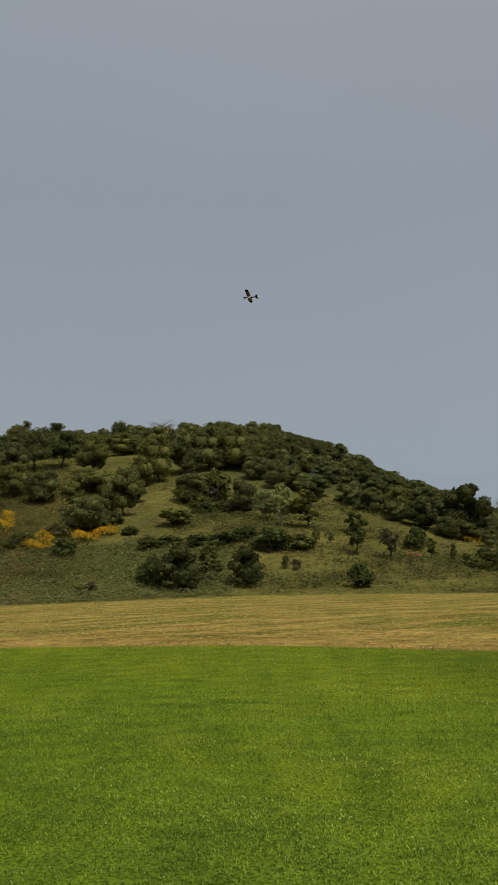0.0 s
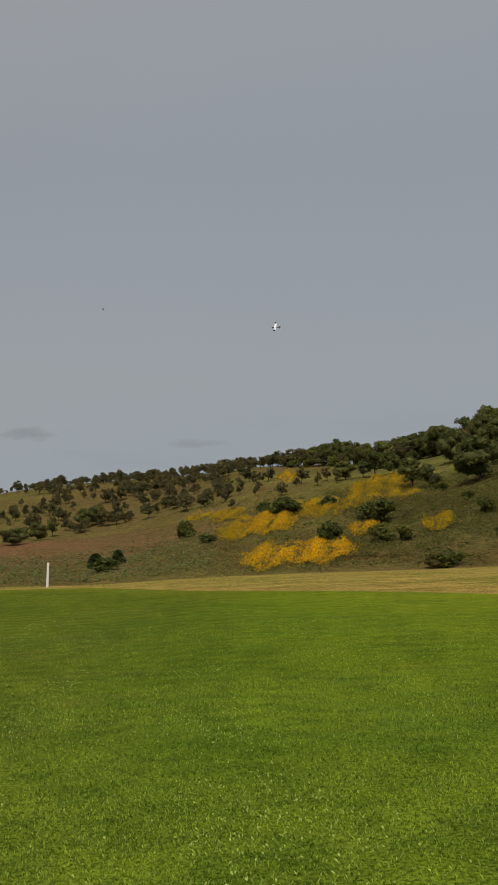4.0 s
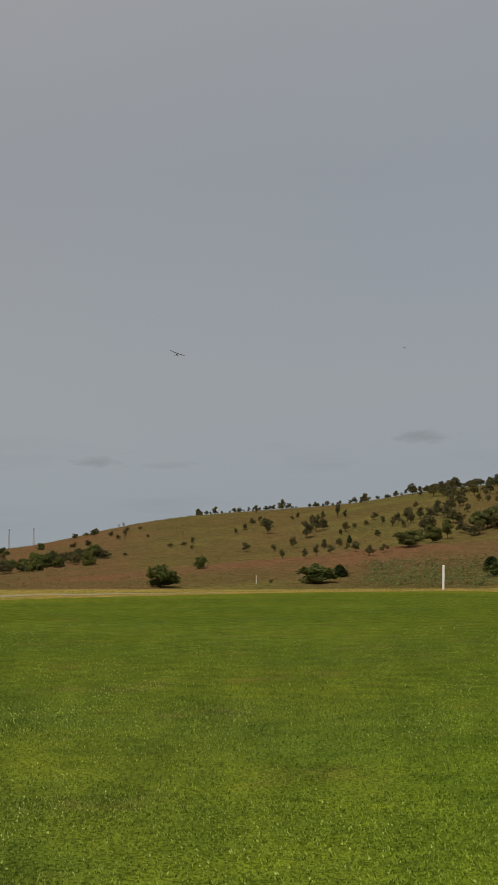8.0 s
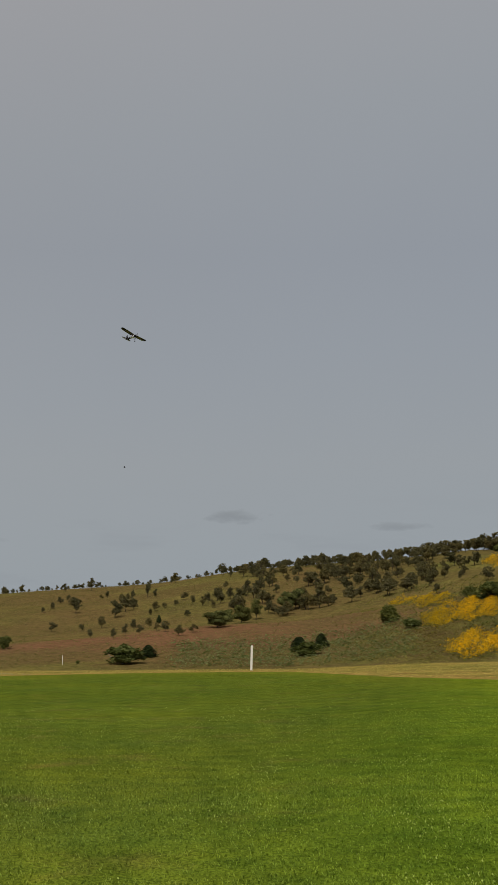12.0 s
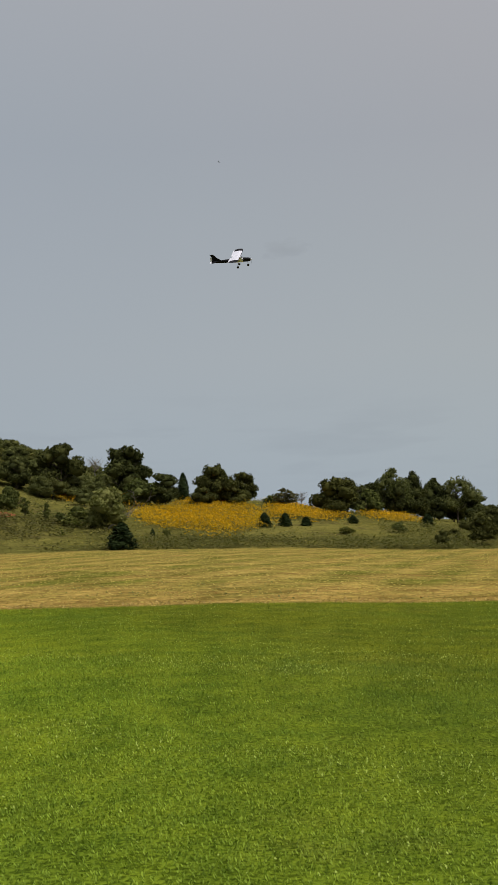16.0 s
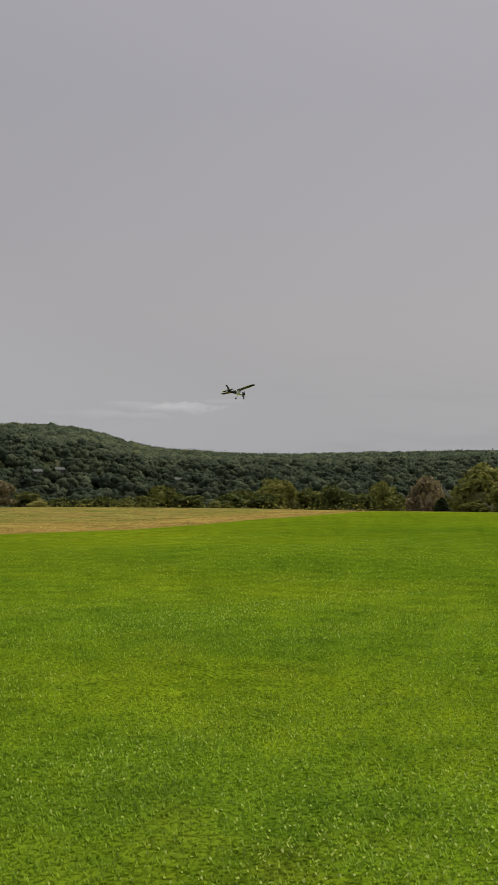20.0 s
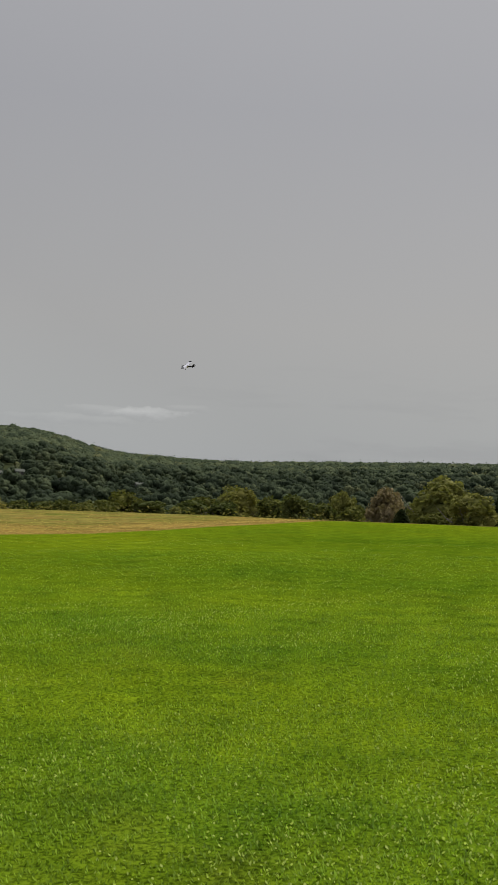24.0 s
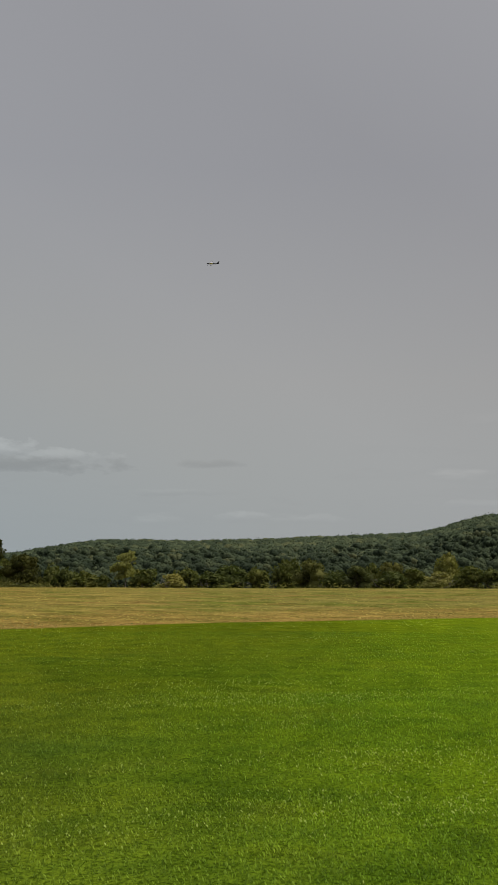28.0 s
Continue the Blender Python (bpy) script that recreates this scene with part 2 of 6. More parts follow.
def finish(m, add, colour, rough=0.9, bump=None, strength=0.3, distance=0.05, metal=0.0, spec=0.2, through_light=None, lift=0.0):
    """A principled surface, with a share of light shining through for leaves and blades;
    lift bends the shading of small growth towards the sky, as a dense sward takes the light."""
    ins = {"Base Color": colour, "Roughness": rough, "Metallic": metal, "Specular IOR Level": spec}
    if bump is not None:
        ins["Normal"] = add("ShaderNodeBump", {"Height": bump, "Strength": strength, "Distance": distance}).outputs[0]
    if lift:
        n = add("ShaderNodeVectorMath", {0: add("ShaderNodeNewGeometry").outputs["Normal"], "Scale": 1 - lift}, operation="SCALE").outputs[0]
        n = add("ShaderNodeVectorMath", {0: n, 1: (0, 0, lift)}, operation="ADD").outputs[0]
        ins["Normal"] = add("ShaderNodeVectorMath", {0: n}, operation="NORMALIZE").outputs[0]
    s = add("ShaderNodeBsdfPrincipled", ins).outputs[0]
    if through_light:
        t = add("ShaderNodeBsdfTranslucent", {0: mixed(add, 1.0, colour, (1.02, 1.10, 0.74), "MULTIPLY")}).outputs[0]
        s = add("ShaderNodeMixShader", {0: through_light, 1: s, 2: t}).outputs[0]
    m.node_tree.links.new(s, add("ShaderNodeOutputMaterial").inputs[0])
    return m


def tex(add, scale, detail=3.0, rough=0.55, vector=None, kind="ShaderNodeTexNoise"):
    v = vector or add("ShaderNodeTexCoord").outputs["Object"]
    return add(kind, {"Vector": v, "Scale": scale, "Detail": detail, "Roughness": rough}).outputs[0]


def worn(add, colour, place):
    """The lawn's patches: bluish clover, brownish thatch, the duller western side, and the north-east with dimness put
    into its colour.
    """
    dull = ramp(add, tex(add, 0.24, 5, 0.6, place), (0.53, (0, 0, 0)), (0.70, (1, 1, 1)))
    colour = mixed(add, calc(add, "MULTIPLY", dull, 0.6), colour, mixed(add, 1.0, colour, (0.78, 0.88, 1.2), "MULTIPLY"))
    xyz = add("ShaderNodeSeparateXYZ", {0: place})
    west = calc(add, "ADD", calc(add, "MULTIPLY", xyz.outputs[0], -0.2), calc(add, "MULTIPLY_ADD", xyz.outputs[1], -0.13, -0.1), clamp=True)
    thatch = ramp(add, tex(add, 0.55, 6, 0.72, place), (0.54, (0, 0, 0)), (0.70, (1, 1, 1)))
    thatch = calc(add, "MULTIPLY", thatch, calc(add, "MULTIPLY_ADD", west, 0.6, 0.38))
    colour = mixed(add, thatch, colour, mixed(add, 1.0, colour, (1.20, 0.90, 1.6), "MULTIPLY"))
    colour = mixed(add, west, colour, mixed(add, 1.0, colour, (0.91, 0.83, 1.15), "MULTIPLY"))
    mottle = tex(add, 1.5, 5, 0.72, place)
    colour = mixed(add, 0.9, colour, ramp(add, mottle, (0.34, (0.66, 0.73, 0.74)), (0.5, (1, 1, 1)), (0.66, (1.20, 1.14, 1.0))), "MULTIPLY")
    broad = tex(add, 0.16, 4, 0.6, place)
    colour = mixed(add, 0.8, colour, ramp(add, broad, (0.36, (0.84, 0.92, 0.95)), (0.52, (1, 1, 1)), (0.68, (1.12, 1.06, 0.95))), "MULTIPLY")
    # north-east: lower brightness is put into the grass colour
    ne_dim = calc(add, "MULTIPLY", calc(add, "MULTIPLY_ADD", xyz.outputs[0], 0.2, -0.4, clamp=True), calc(add, "MULTIPLY_ADD", xyz.outputs[0], -0.060, calc(add, "MULTIPLY_ADD", xyz.outputs[1], 0.25, -0.1), clamp=True))
    east = calc(add, "MULTIPLY_ADD", xyz.outputs[0], 0.12, calc(add, "MULTIPLY_ADD", xyz.outputs[1], -0.12, 0.2), clamp=True)
    colour = mixed(add, east, colour, mixed(add, 1.0, colour, (0.95, 1.06, 0.57), "MULTIPLY"))
    return mixed(add, ne_dim, colour, mixed(add, 1.0, colour, (0.78, 0.72, 0.90), "MULTIPLY"))


def land_material():
    """Lawn, mown hay, meadow slopes and wood floor, by the ground's own plan."""
    m, add = material("land")
    place = add("ShaderNodeTexCoord").outputs["Object"]
    past_lawn = add("ShaderNodeAttribute", attribute_name="past_lawn").outputs["Fac"]
    past_hay = add("ShaderNodeAttribute", attribute_name="past_hay").outputs["Fac"]
    olive = add("ShaderNodeAttribute", attribute_name="olive").outputs["Fac"]
    rust = add("ShaderNodeAttribute", attribute_name="rust").outputs["Fac"]
    wood = add("ShaderNodeAttribute", attribute_name="wood").outputs["Fac"]
    brown = add("ShaderNodeAttribute", attribute_name="brown").outputs["Fac"]
    scrub = add("ShaderNodeAttribute", attribute_name="scrub").outputs["Fac"]
    fine, mid, wide = tex(add, 30.0, 4), tex(add, 1.6, 5, 0.65), tex(add, 0.09, 4)
    # lawn: fresh green with dull bluish and yellowish patches
    lawn = mixed(add, ramp(add, wide, (0.35, (0, 0, 0)), (0.65, (1, 1, 1))), (0.100, 0.153, 0.013), (0.126, 0.184, 0.016))
    lawn = worn(add, lawn, place)
    # paler strip by the hay, with the brighter grazing look put into its colour
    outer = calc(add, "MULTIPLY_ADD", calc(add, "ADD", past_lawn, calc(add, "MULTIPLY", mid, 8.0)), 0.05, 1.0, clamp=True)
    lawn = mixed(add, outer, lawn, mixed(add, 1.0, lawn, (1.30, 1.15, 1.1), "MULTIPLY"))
    lawn = mixed(add, 0.75, lawn, ramp(add, fine, (0.38, (0.26, 0.28, 0.24)), (0.58, (1.40, 1.34, 1.30))), "MULTIPLY")
    lawn = mixed(add, 0.5, lawn, ramp(add, mid, (0.35, (0.6, 0.62, 0.6)), (0.62, (1.25, 1.22, 1.2))), "MULTIPLY")
    # hay: straw and green stubble, in rows left by the mower
    along = add("ShaderNodeVectorMath", {0: place, 1: (0.0088, 0.0122, 0)}, operation="DOT_PRODUCT").outputs["Value"]
    across = add("ShaderNodeVectorMath", {0: place, 1: (0.81, -0.586, 0)}, operation="DOT_PRODUCT").outputs["Value"]
    sway = add("ShaderNodeCombineXYZ", {0: along, 1: calc(add, "MULTIPLY", across, 0.42)}).outputs[0]
    phase = calc(add, "MULTIPLY_ADD", across, 1.904, calc(add, "MULTIPLY", tex(add, 1.0, 3, 0.5, sway), 4.0))
    swath = calc(add, "MULTIPLY_ADD", calc(add, "SINE", phase), 0.075, 0.5)
    patch = tex(add, 0.16, 5, 0.62)
    blend = calc(add, "ADD", calc(add, "MULTIPLY", swath, 0.5), calc(add, "MULTIPLY", patch, 0.5))
    hay = mixed(add, ramp(add, blend, (0.43, (0, 0, 0)), (0.57, (1, 1, 1))), (0.150, 0.150, 0.030), (0.350, 0.262, 0.076))
    hay = mixed(add, calc(add, "MULTIPLY", olive, 0.95), hay, mixed(add, ramp(add, tex(add, 0.22, 5, 0.65), (0.4, (0, 0, 0)), (0.6, (1, 1, 1))), (0.150, 0.168, 0.034), (0.265, 0.225, 0.068)))
    hay = mixed(add, calc(add, "MULTIPLY", ramp(add, tex(add, 0.3, 5, 0.7), (0.50, (0, 0, 0)), (0.68, (1, 1, 1))), 0.8), hay, (0.27, 0.165, 0.055))
    hay = mixed(add, calc(add, "MULTIPLY", calc(add, "MULTIPLY_ADD", past_lawn, -0.075, 0.95, clamp=True), ramp(add, tex(add, 0.4, 5, 0.7), (0.36, (0.15, 0.15, 0.15)), (0.56, (1, 1, 1)))), hay, (0.32, 0.215, 0.066))
    hay = mixed(add, 0.75, hay, ramp(add, tex(add, 4.0, 4, 0.7), (0.36, (0.4, 0.4, 0.36)), (0.60, (1.34, 1.32, 1.2))), "MULTIPLY")
    hay = mixed(add, 0.85, hay, ramp(add, tex(add, 0.7, 5, 0.72), (0.36, (0.58, 0.56, 0.5)), (0.5, (1, 1, 1)), (0.66, (1.36, 1.33, 1.28))), "MULTIPLY")
    # slopes: rough meadow, rusty where it is bare and dry
    mead = mixed(add, ramp(add, tex(add, 0.06, 5, 0.6), (0.38, (0, 0, 0)), (0.62, (1, 1, 1))), (0.100, 0.100, 0.027), (0.170, 0.158, 0.042))
    mead = mixed(add, ramp(add, tex(add, 0.16, 6, 0.7), (0.52, (0, 0, 0)), (0.66, (1, 1, 1))), mead, (0.100, 0.088, 0.032))
    mead = mixed(add, calc(add, "MULTIPLY", brown, ramp(add, tex(add, 0.035, 6, 0.66), (0.40, (0, 0, 0)), (0.54, (1, 1, 1)))), mead, (0.128, 0.094, 0.036))
    dry = mixed(add, ramp(add, tex(add, 0.03, 6, 0.66), (0.42, (0, 0, 0)), (0.58, (1, 1, 1))), (0.142, 0.094, 0.042), (0.178, 0.094, 0.050))
    mead = mixed(add, rust, mead, dry)
    mead = mixed(add, scrub, mead, mixed(add, ramp(add, tex(add, 0.12, 5, 0.65), (0.4, (0, 0, 0)), (0.6, (1, 1, 1))), (0.074, 0.074, 0.024), (0.120, 0.100, 0.036)))
    mead = mixed(add, 0.8, mead, ramp(add, tex(add, 1.1, 5, 0.75), (0.32, (0.4, 0.42, 0.4)), (0.64, (1.3, 1.28, 1.2))), "MULTIPLY")
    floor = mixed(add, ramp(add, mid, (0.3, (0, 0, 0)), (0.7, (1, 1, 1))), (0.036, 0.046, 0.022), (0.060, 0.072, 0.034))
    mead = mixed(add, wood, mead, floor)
    wob = calc(add, "MULTIPLY_ADD", tex(add, 0.45, 6, 0.75), 5.0, -2.5)
    a = calc(add, "MULTIPLY_ADD", calc(add, "ADD", past_lawn, calc(add, "MULTIPLY", wob, 0.35)), 1.2, 0.5, clamp=True)
    b = calc(add, "MULTIPLY_ADD", calc(add, "ADD", past_hay, wob), 0.5, 0.5, clamp=True)
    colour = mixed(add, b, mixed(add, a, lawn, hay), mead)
    rough = calc(add, "MULTIPLY_ADD", mid, 0.2, 0.75)
    return finish(m, add, colour, rough, calc(add, "ADD", fine, calc(add, "MULTIPLY", mid, 2.0)), 0.3, 0.05, spec=0.0)


def leaf_material(name, dark, light, thin=0.3, lift=0.0):
    """Foliage: every clump a little different, every tree too."""
    m, add = material(name)
    island = add("ShaderNodeNewGeometry").outputs["Random Per Island"]
    tree = add("ShaderNodeObjectInfo").outputs["Random"]
    c = mixed(add, island, dark, light)
    leafy = tex(add, 42.0, 4, 0.7)
    c = mixed(add, 0.8, c, ramp(add, leafy, (0.34, (0.5, 0.52, 0.5)), (0.5, (1, 1, 1)), (0.66, (1.35, 1.32, 1.25))), "MULTIPLY")
    c = mixed(add, 1.0, c, ramp(add, tree, (0.0, (0.78, 0.82, 0.8)), (0.5, (1.0, 1.0, 1.0)), (1.0, (1.22, 1.12, 0.92))), "MULTIPLY")
    return finish(m, add, c, 0.75, spec=0.06, through_light=thin, lift=lift)


def bark_material(name, colour):
    m, add = material(name)
    p = add("ShaderNodeMapping", {"Vector": add("ShaderNodeTexCoord").outputs["Object"], "Scale": (9, 9, 2)}).outputs[0]
    n = tex(add, 3.0, 5, 0.7, p)
    return finish(m, add, mixed(add, n, tuple(0.45 * v for v in colour), tuple(1.4 * v for v in colour)), 0.95, n, 0.8, 0.03)


def plain(name, colour, rough=0.5, metal=0.0, spec=0.4, wear=0.15, scale=12.0, thin=None, lift=0.0):
    """Paint, film, rubber or metal with faint dirt."""
    m, add = material(name)
    n = tex(add, scale, 4, 0.65)
    c = mixed(add, n, tuple((1 - wear) * v for v in colour), tuple(min(1, (1 + wear) * v) for v in colour))
    return finish(m, add, c, calc(add, "MULTIPLY_ADD", n, 0.15, rough - 0.07), n, 0.05, 0.002, metal, spec, thin, lift)


def forest_material():
    """Far woods: each crown has a tint of its own."""
    m, add = material("forest_leaves")
    island = add("ShaderNodeNewGeometry").outputs["Random Per Island"]
    tint = add("ShaderNodeAttribute", attribute_name="tint").outputs["Fac"]
    # bluish, lifted leaf tones: distance haze is put into the colour
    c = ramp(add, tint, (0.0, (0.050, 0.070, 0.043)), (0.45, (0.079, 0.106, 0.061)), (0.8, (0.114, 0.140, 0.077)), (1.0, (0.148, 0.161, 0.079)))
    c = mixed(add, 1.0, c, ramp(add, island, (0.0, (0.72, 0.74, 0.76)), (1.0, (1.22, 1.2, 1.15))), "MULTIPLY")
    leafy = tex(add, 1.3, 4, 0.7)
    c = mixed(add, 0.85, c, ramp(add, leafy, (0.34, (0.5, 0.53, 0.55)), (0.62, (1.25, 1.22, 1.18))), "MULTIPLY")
    return finish(m, add, c, 0.8, leafy, 1.0, 0.8, spec=0.05, through_light=0.15, lift=0.0)


def blade_material(name, dark, light, thin):
    """Grass blades, tinted by the same patches as the ground under them."""
    m, add = material(name)
    place = add("ShaderNodeTexCoord").outputs["Object"]
    c = mixed(add, add("ShaderNodeNewGeometry").outputs["Random Per Island"], dark, light)
    return finish(m, add, worn(add, c, place), 0.6, spec=0.1, through_light=thin, lift=0.55)


LAND = land_material()
OAK = leaf_material("oak_leaves", (0.060, 0.069, 0.024), (0.176, 0.186, 0.062), 0.38, 0.2)
DRY_OAK = leaf_material("dry_oak_leaves", (0.088, 0.080, 0.040), (0.175, 0.156, 0.074), 0.38, 0.2)
GREEN_WEED = leaf_material("green_weeds", (0.160, 0.178, 0.072), (0.270, 0.290, 0.120), 0.5, 0.5)
BRUSH = leaf_material("brush_leaves", (0.105, 0.106, 0.032), (0.205, 0.195, 0.062), 0.45, 0.5)
# dark hill oaks; for the tree line, backlit shade is put into the colour
DARK_OAK = leaf_material("dark_oak_leaves", (0.028, 0.035, 0.011), (0.090, 0.099, 0.031), 0.2)
SHRUB = leaf_material("shrub_leaves", (0.058, 0.072, 0.021), (0.165, 0.178, 0.052), 0.38, 0.2)
OLIVE = leaf_material("olive_leaves", (0.074, 0.093, 0.027), (0.150, 0.165, 0.052))
YELLOW_GREEN = leaf_material("pale_leaves", (0.220, 0.222, 0.078), (0.380, 0.360, 0.135), 0.4, 0.2)
PALE_GREEN = leaf_material("pale_green_leaves", (0.180, 0.205, 0.075), (0.310, 0.330, 0.128), 0.4, 0.2)
WILLOW = leaf_material("willow_leaves", (0.130, 0.145, 0.044), (0.245, 0.250, 0.082), 0.35)
CEDAR = leaf_material("cedar_needles", (0.016, 0.028, 0.010), (0.040, 0.058, 0.020), 0.15)
RUSSET = leaf_material("russet_twigs", (0.180, 0.146, 0.084), (0.300, 0.245, 0.145), 0.35, 0.2)
BROWN_TWIGS = leaf_material("brown_twigs", (0.110, 0.090, 0.044), (0.205, 0.170, 0.085), 0.35, 0.2)
FOREST = forest_material()
BLADE = blade_material("grass_blades", (0.118, 0.178, 0.014), (0.375, 0.500, 0.064), 0.5)
# sky glints put into a pale blade colour; the surface is nearly matt
GLINT_BLADE = plain("pale_glint_blades", (0.55, 0.65, 0.16), 0.6, spec=0.1, wear=0.4, scale=40, thin=0.5, lift=0.5)
STRAW = leaf_material("straw", (0.26, 0.20, 0.055), (0.64, 0.50, 0.150), 0.5, 0.6)
WEED = leaf_material("tall_weeds", (0.160, 0.160, 0.042), (0.290, 0.265, 0.080), 0.5, 0.4)
DRY_STUBBLE = leaf_material("dry_stubble", (0.36, 0.25, 0.095), (0.64, 0.47, 0.19), 0.5, 0.5)
SLOPE_BRUSH = leaf_material("slope_brush", (0.075, 0.076, 0.027), (0.165, 0.155, 0.055), 0.4, 0.3)
MEADOW = leaf_material("meadow_grass", (0.165, 0.158, 0.044), (0.300, 0.262, 0.068), 0.5, 0.45)
HILL_GRASS = leaf_material("hill_grass", (0.132, 0.121, 0.042), (0.226, 0.200, 0.066), 0.5, 0.4)
BROWN = leaf_material("brown_weeds", (0.190, 0.140, 0.062), (0.300, 0.225, 0.100), 0.5, 0.45)
RED_STUBBLE = leaf_material("red_stubble", (0.32, 0.185, 0.06), (0.56, 0.36, 0.12), 0.5, 0.5)
FOOT_BRUSH = leaf_material("foot_brush", (0.110, 0.084, 0.036), (0.210, 0.158, 0.066), 0.45, 0.4)
BLOOM = leaf_material("yellow_blooms", (0.56, 0.33, 0.012), (0.84, 0.54, 0.02), 0.3)
BARK = bark_material("bark", (0.07, 0.058, 0.045))
GREY_BARK = bark_material("grey_bark", (0.20, 0.185, 0.16))
WHITE_PAINT = plain("white_paint", (0.80, 0.79, 0.74), 0.6, wear=0.08)


# ---- builders ----
def mesh_from(name, verts, faces, mat):
    me = bpy.data.meshes.new(name)
    me.from_pydata(verts, [], faces)
    me.materials.append(mat)
    return me


def quads_mesh(name, corners, mat):
    """A mesh of loose four-cornered flakes; corners: n x 4 x 3."""
    n = len(corners)
    me = bpy.data.meshes.new(name)
    me.vertices.add(4 * n)
    me.vertices.foreach_set("co", np.ascontiguousarray(corners, dtype=np.float32).ravel())
    me.loops.add(4 * n)
    me.loops.foreach_set("vertex_index", np.arange(4 * n, dtype=np.int32))
    me.polygons.add(n)
    me.polygons.foreach_set("loop_start", np.arange(0, 4 * n, 4, dtype=np.int32))
    me.polygons.foreach_set("loop_total", np.full(n, 4, dtype=np.int32))
    me.update(calc_edges=True)
    me.materials.append(mat)
    return me


def part(name, data, parent, label=""):
    ob = new(name, data)
    ob.parent = parent
    return tagged(ob, label)


def tube(bm, points, radii, sides=6):
    """A tapered limb along points."""
    rings = []
    for i, p in enumerate(points):
        p = Vector(p)
        d = (Vector(points[min(i + 1, len(points) - 1)]) - Vector(points[max(i - 1, 0)])).normalized()
        s = d.orthogonal().normalized()
        t = d.cross(s)
        rings.append([bm.verts.new(p + radii[i] * (math.cos(a) * s + math.sin(a) * t)) for a in (2 * math.pi * k / sides for k in range(sides))])
    for a, b in zip(rings, rings[1:]):
        for k in range(sides):
            bm.faces.new((a[k], a[(k + 1) % sides], b[(k + 1) % sides], b[k]))
    bm.faces.new(rings[0][::-1])
    bm.faces.new(rings[-1])


def bm_mesh(name, bm, mat):
    bmesh.ops.recalc_face_normals(bm, faces=bm.faces)
    me = bpy.data.meshes.new(name)
    bm.to_mesh(me)
    bm.free()
    me.materials.append(mat)
    return me


def flakes(rng, centres, size, upright=0.0, out=None, disorder=0.5):
    """Leaf clumps: small bent four-sided flakes at the centres, facing outwards with some disorder."""
    n = len(centres)
    d = rng.normal(size=(n, 3))
    if out is not None:
        d = d * disorder + out
    d[:, 2] += 0.25
    d[:, 2] *= 1 - upright
    d /= np.linalg.norm(d, axis=1)[:, None] + 1e-9
    a = np.cross(d, rng.normal(size=(n, 3)))
    a /= np.linalg.norm(a, axis=1)[:, None] + 1e-9
    b = np.cross(d, a)
    s = size * rng.uniform(0.55, 1.35, (n, 1))
    k = rng.uniform(0.45, 1.0, (n, 4, 1))
    q = np.stack([a * s, b * s * 0.8, -a * s, -b * s * 0.8], 1) * k
    return centres[:, None] + q + d[:, None] * (s[:, None] * rng.uniform(-0.25, 0.25, (n, 4, 1)))


def crown(rng, lobes, count, size, hollow=0.55, disorder=0.35):
    """Flakes over rounded lobes (x, y, z, radius, flattening), mostly near their skins."""
    lobes = np.array(lobes, float)
    share = lobes[:, 3] ** 2
    pick = rng.choice(len(lobes), count, p=share / share.sum())
    d = rng.normal(size=(count, 3))
    d /= np.linalg.norm(d, axis=1)[:, None]
    rad = hollow + (1 - hollow) * rng.uniform(0, 1, count) ** 0.5
    rad *= 1 + 0.18 * np.sin(d[:, 0] * 7 + pick) * np.sin(d[:, 2] * 6 + 2 * pick)
    L = lobes[pick]
    c = L[:, :3] + d * (L[:, 3] * rad)[:, None] * np.stack([np.ones(count), np.ones(count), L[:, 4]], 1)
    return flakes(rng, c, size, out=d, disorder=disorder)


def budded(rng, lobes, each):
    """The lobes, and smaller ones budding from the upper side of each."""
    out = []
    for x, y, z, r, flat in lobes:
        for k in range(each):
            a, h = rng.uniform(0, 6.28), rng.uniform(-0.45, 0.95)
            w = math.sqrt(max(0.0, 1 - h * h))
            out.append((x + 0.78 * r * w * math.cos(a), y + 0.78 * r * w * math.sin(a), z + 0.78 * r * flat * h, r * rng.uniform(0.22, 0.52), flat))
    return out


def lobe_domes(rng, lobes, fill, detail):
    """Lumpy rounded masses inside the crown's lobes: corners and triangles."""
    bm = bmesh.new()
    bmesh.ops.create_icosphere(bm, subdivisions=detail, radius=1.0)
    ball = np.array([v.co for v in bm.verts])
    tris = np.array([[v.index for v in f.verts] for f in bm.faces])
    bm.free()
    verts, faces = [], []
    for k, (x, y, z, r, flat) in enumerate(lobes):
        lump = 1 + 0.13 * np.sin(ball[:, 0] * 6 + k) * np.sin(ball[:, 1] * 6 + 2 * k) + 0.10 * np.sin(ball[:, 2] * 9 + 3 * k + ball[:, 0] * 4) + rng.normal(size=len(ball)) * 0.075
        faces.append(tris + k * len(ball))
        verts.append(np.array([x, y, z]) + ball * (fill * r * lump)[:, None] * [1, 1, flat])
    return np.concatenate(verts), np.concatenate(faces)


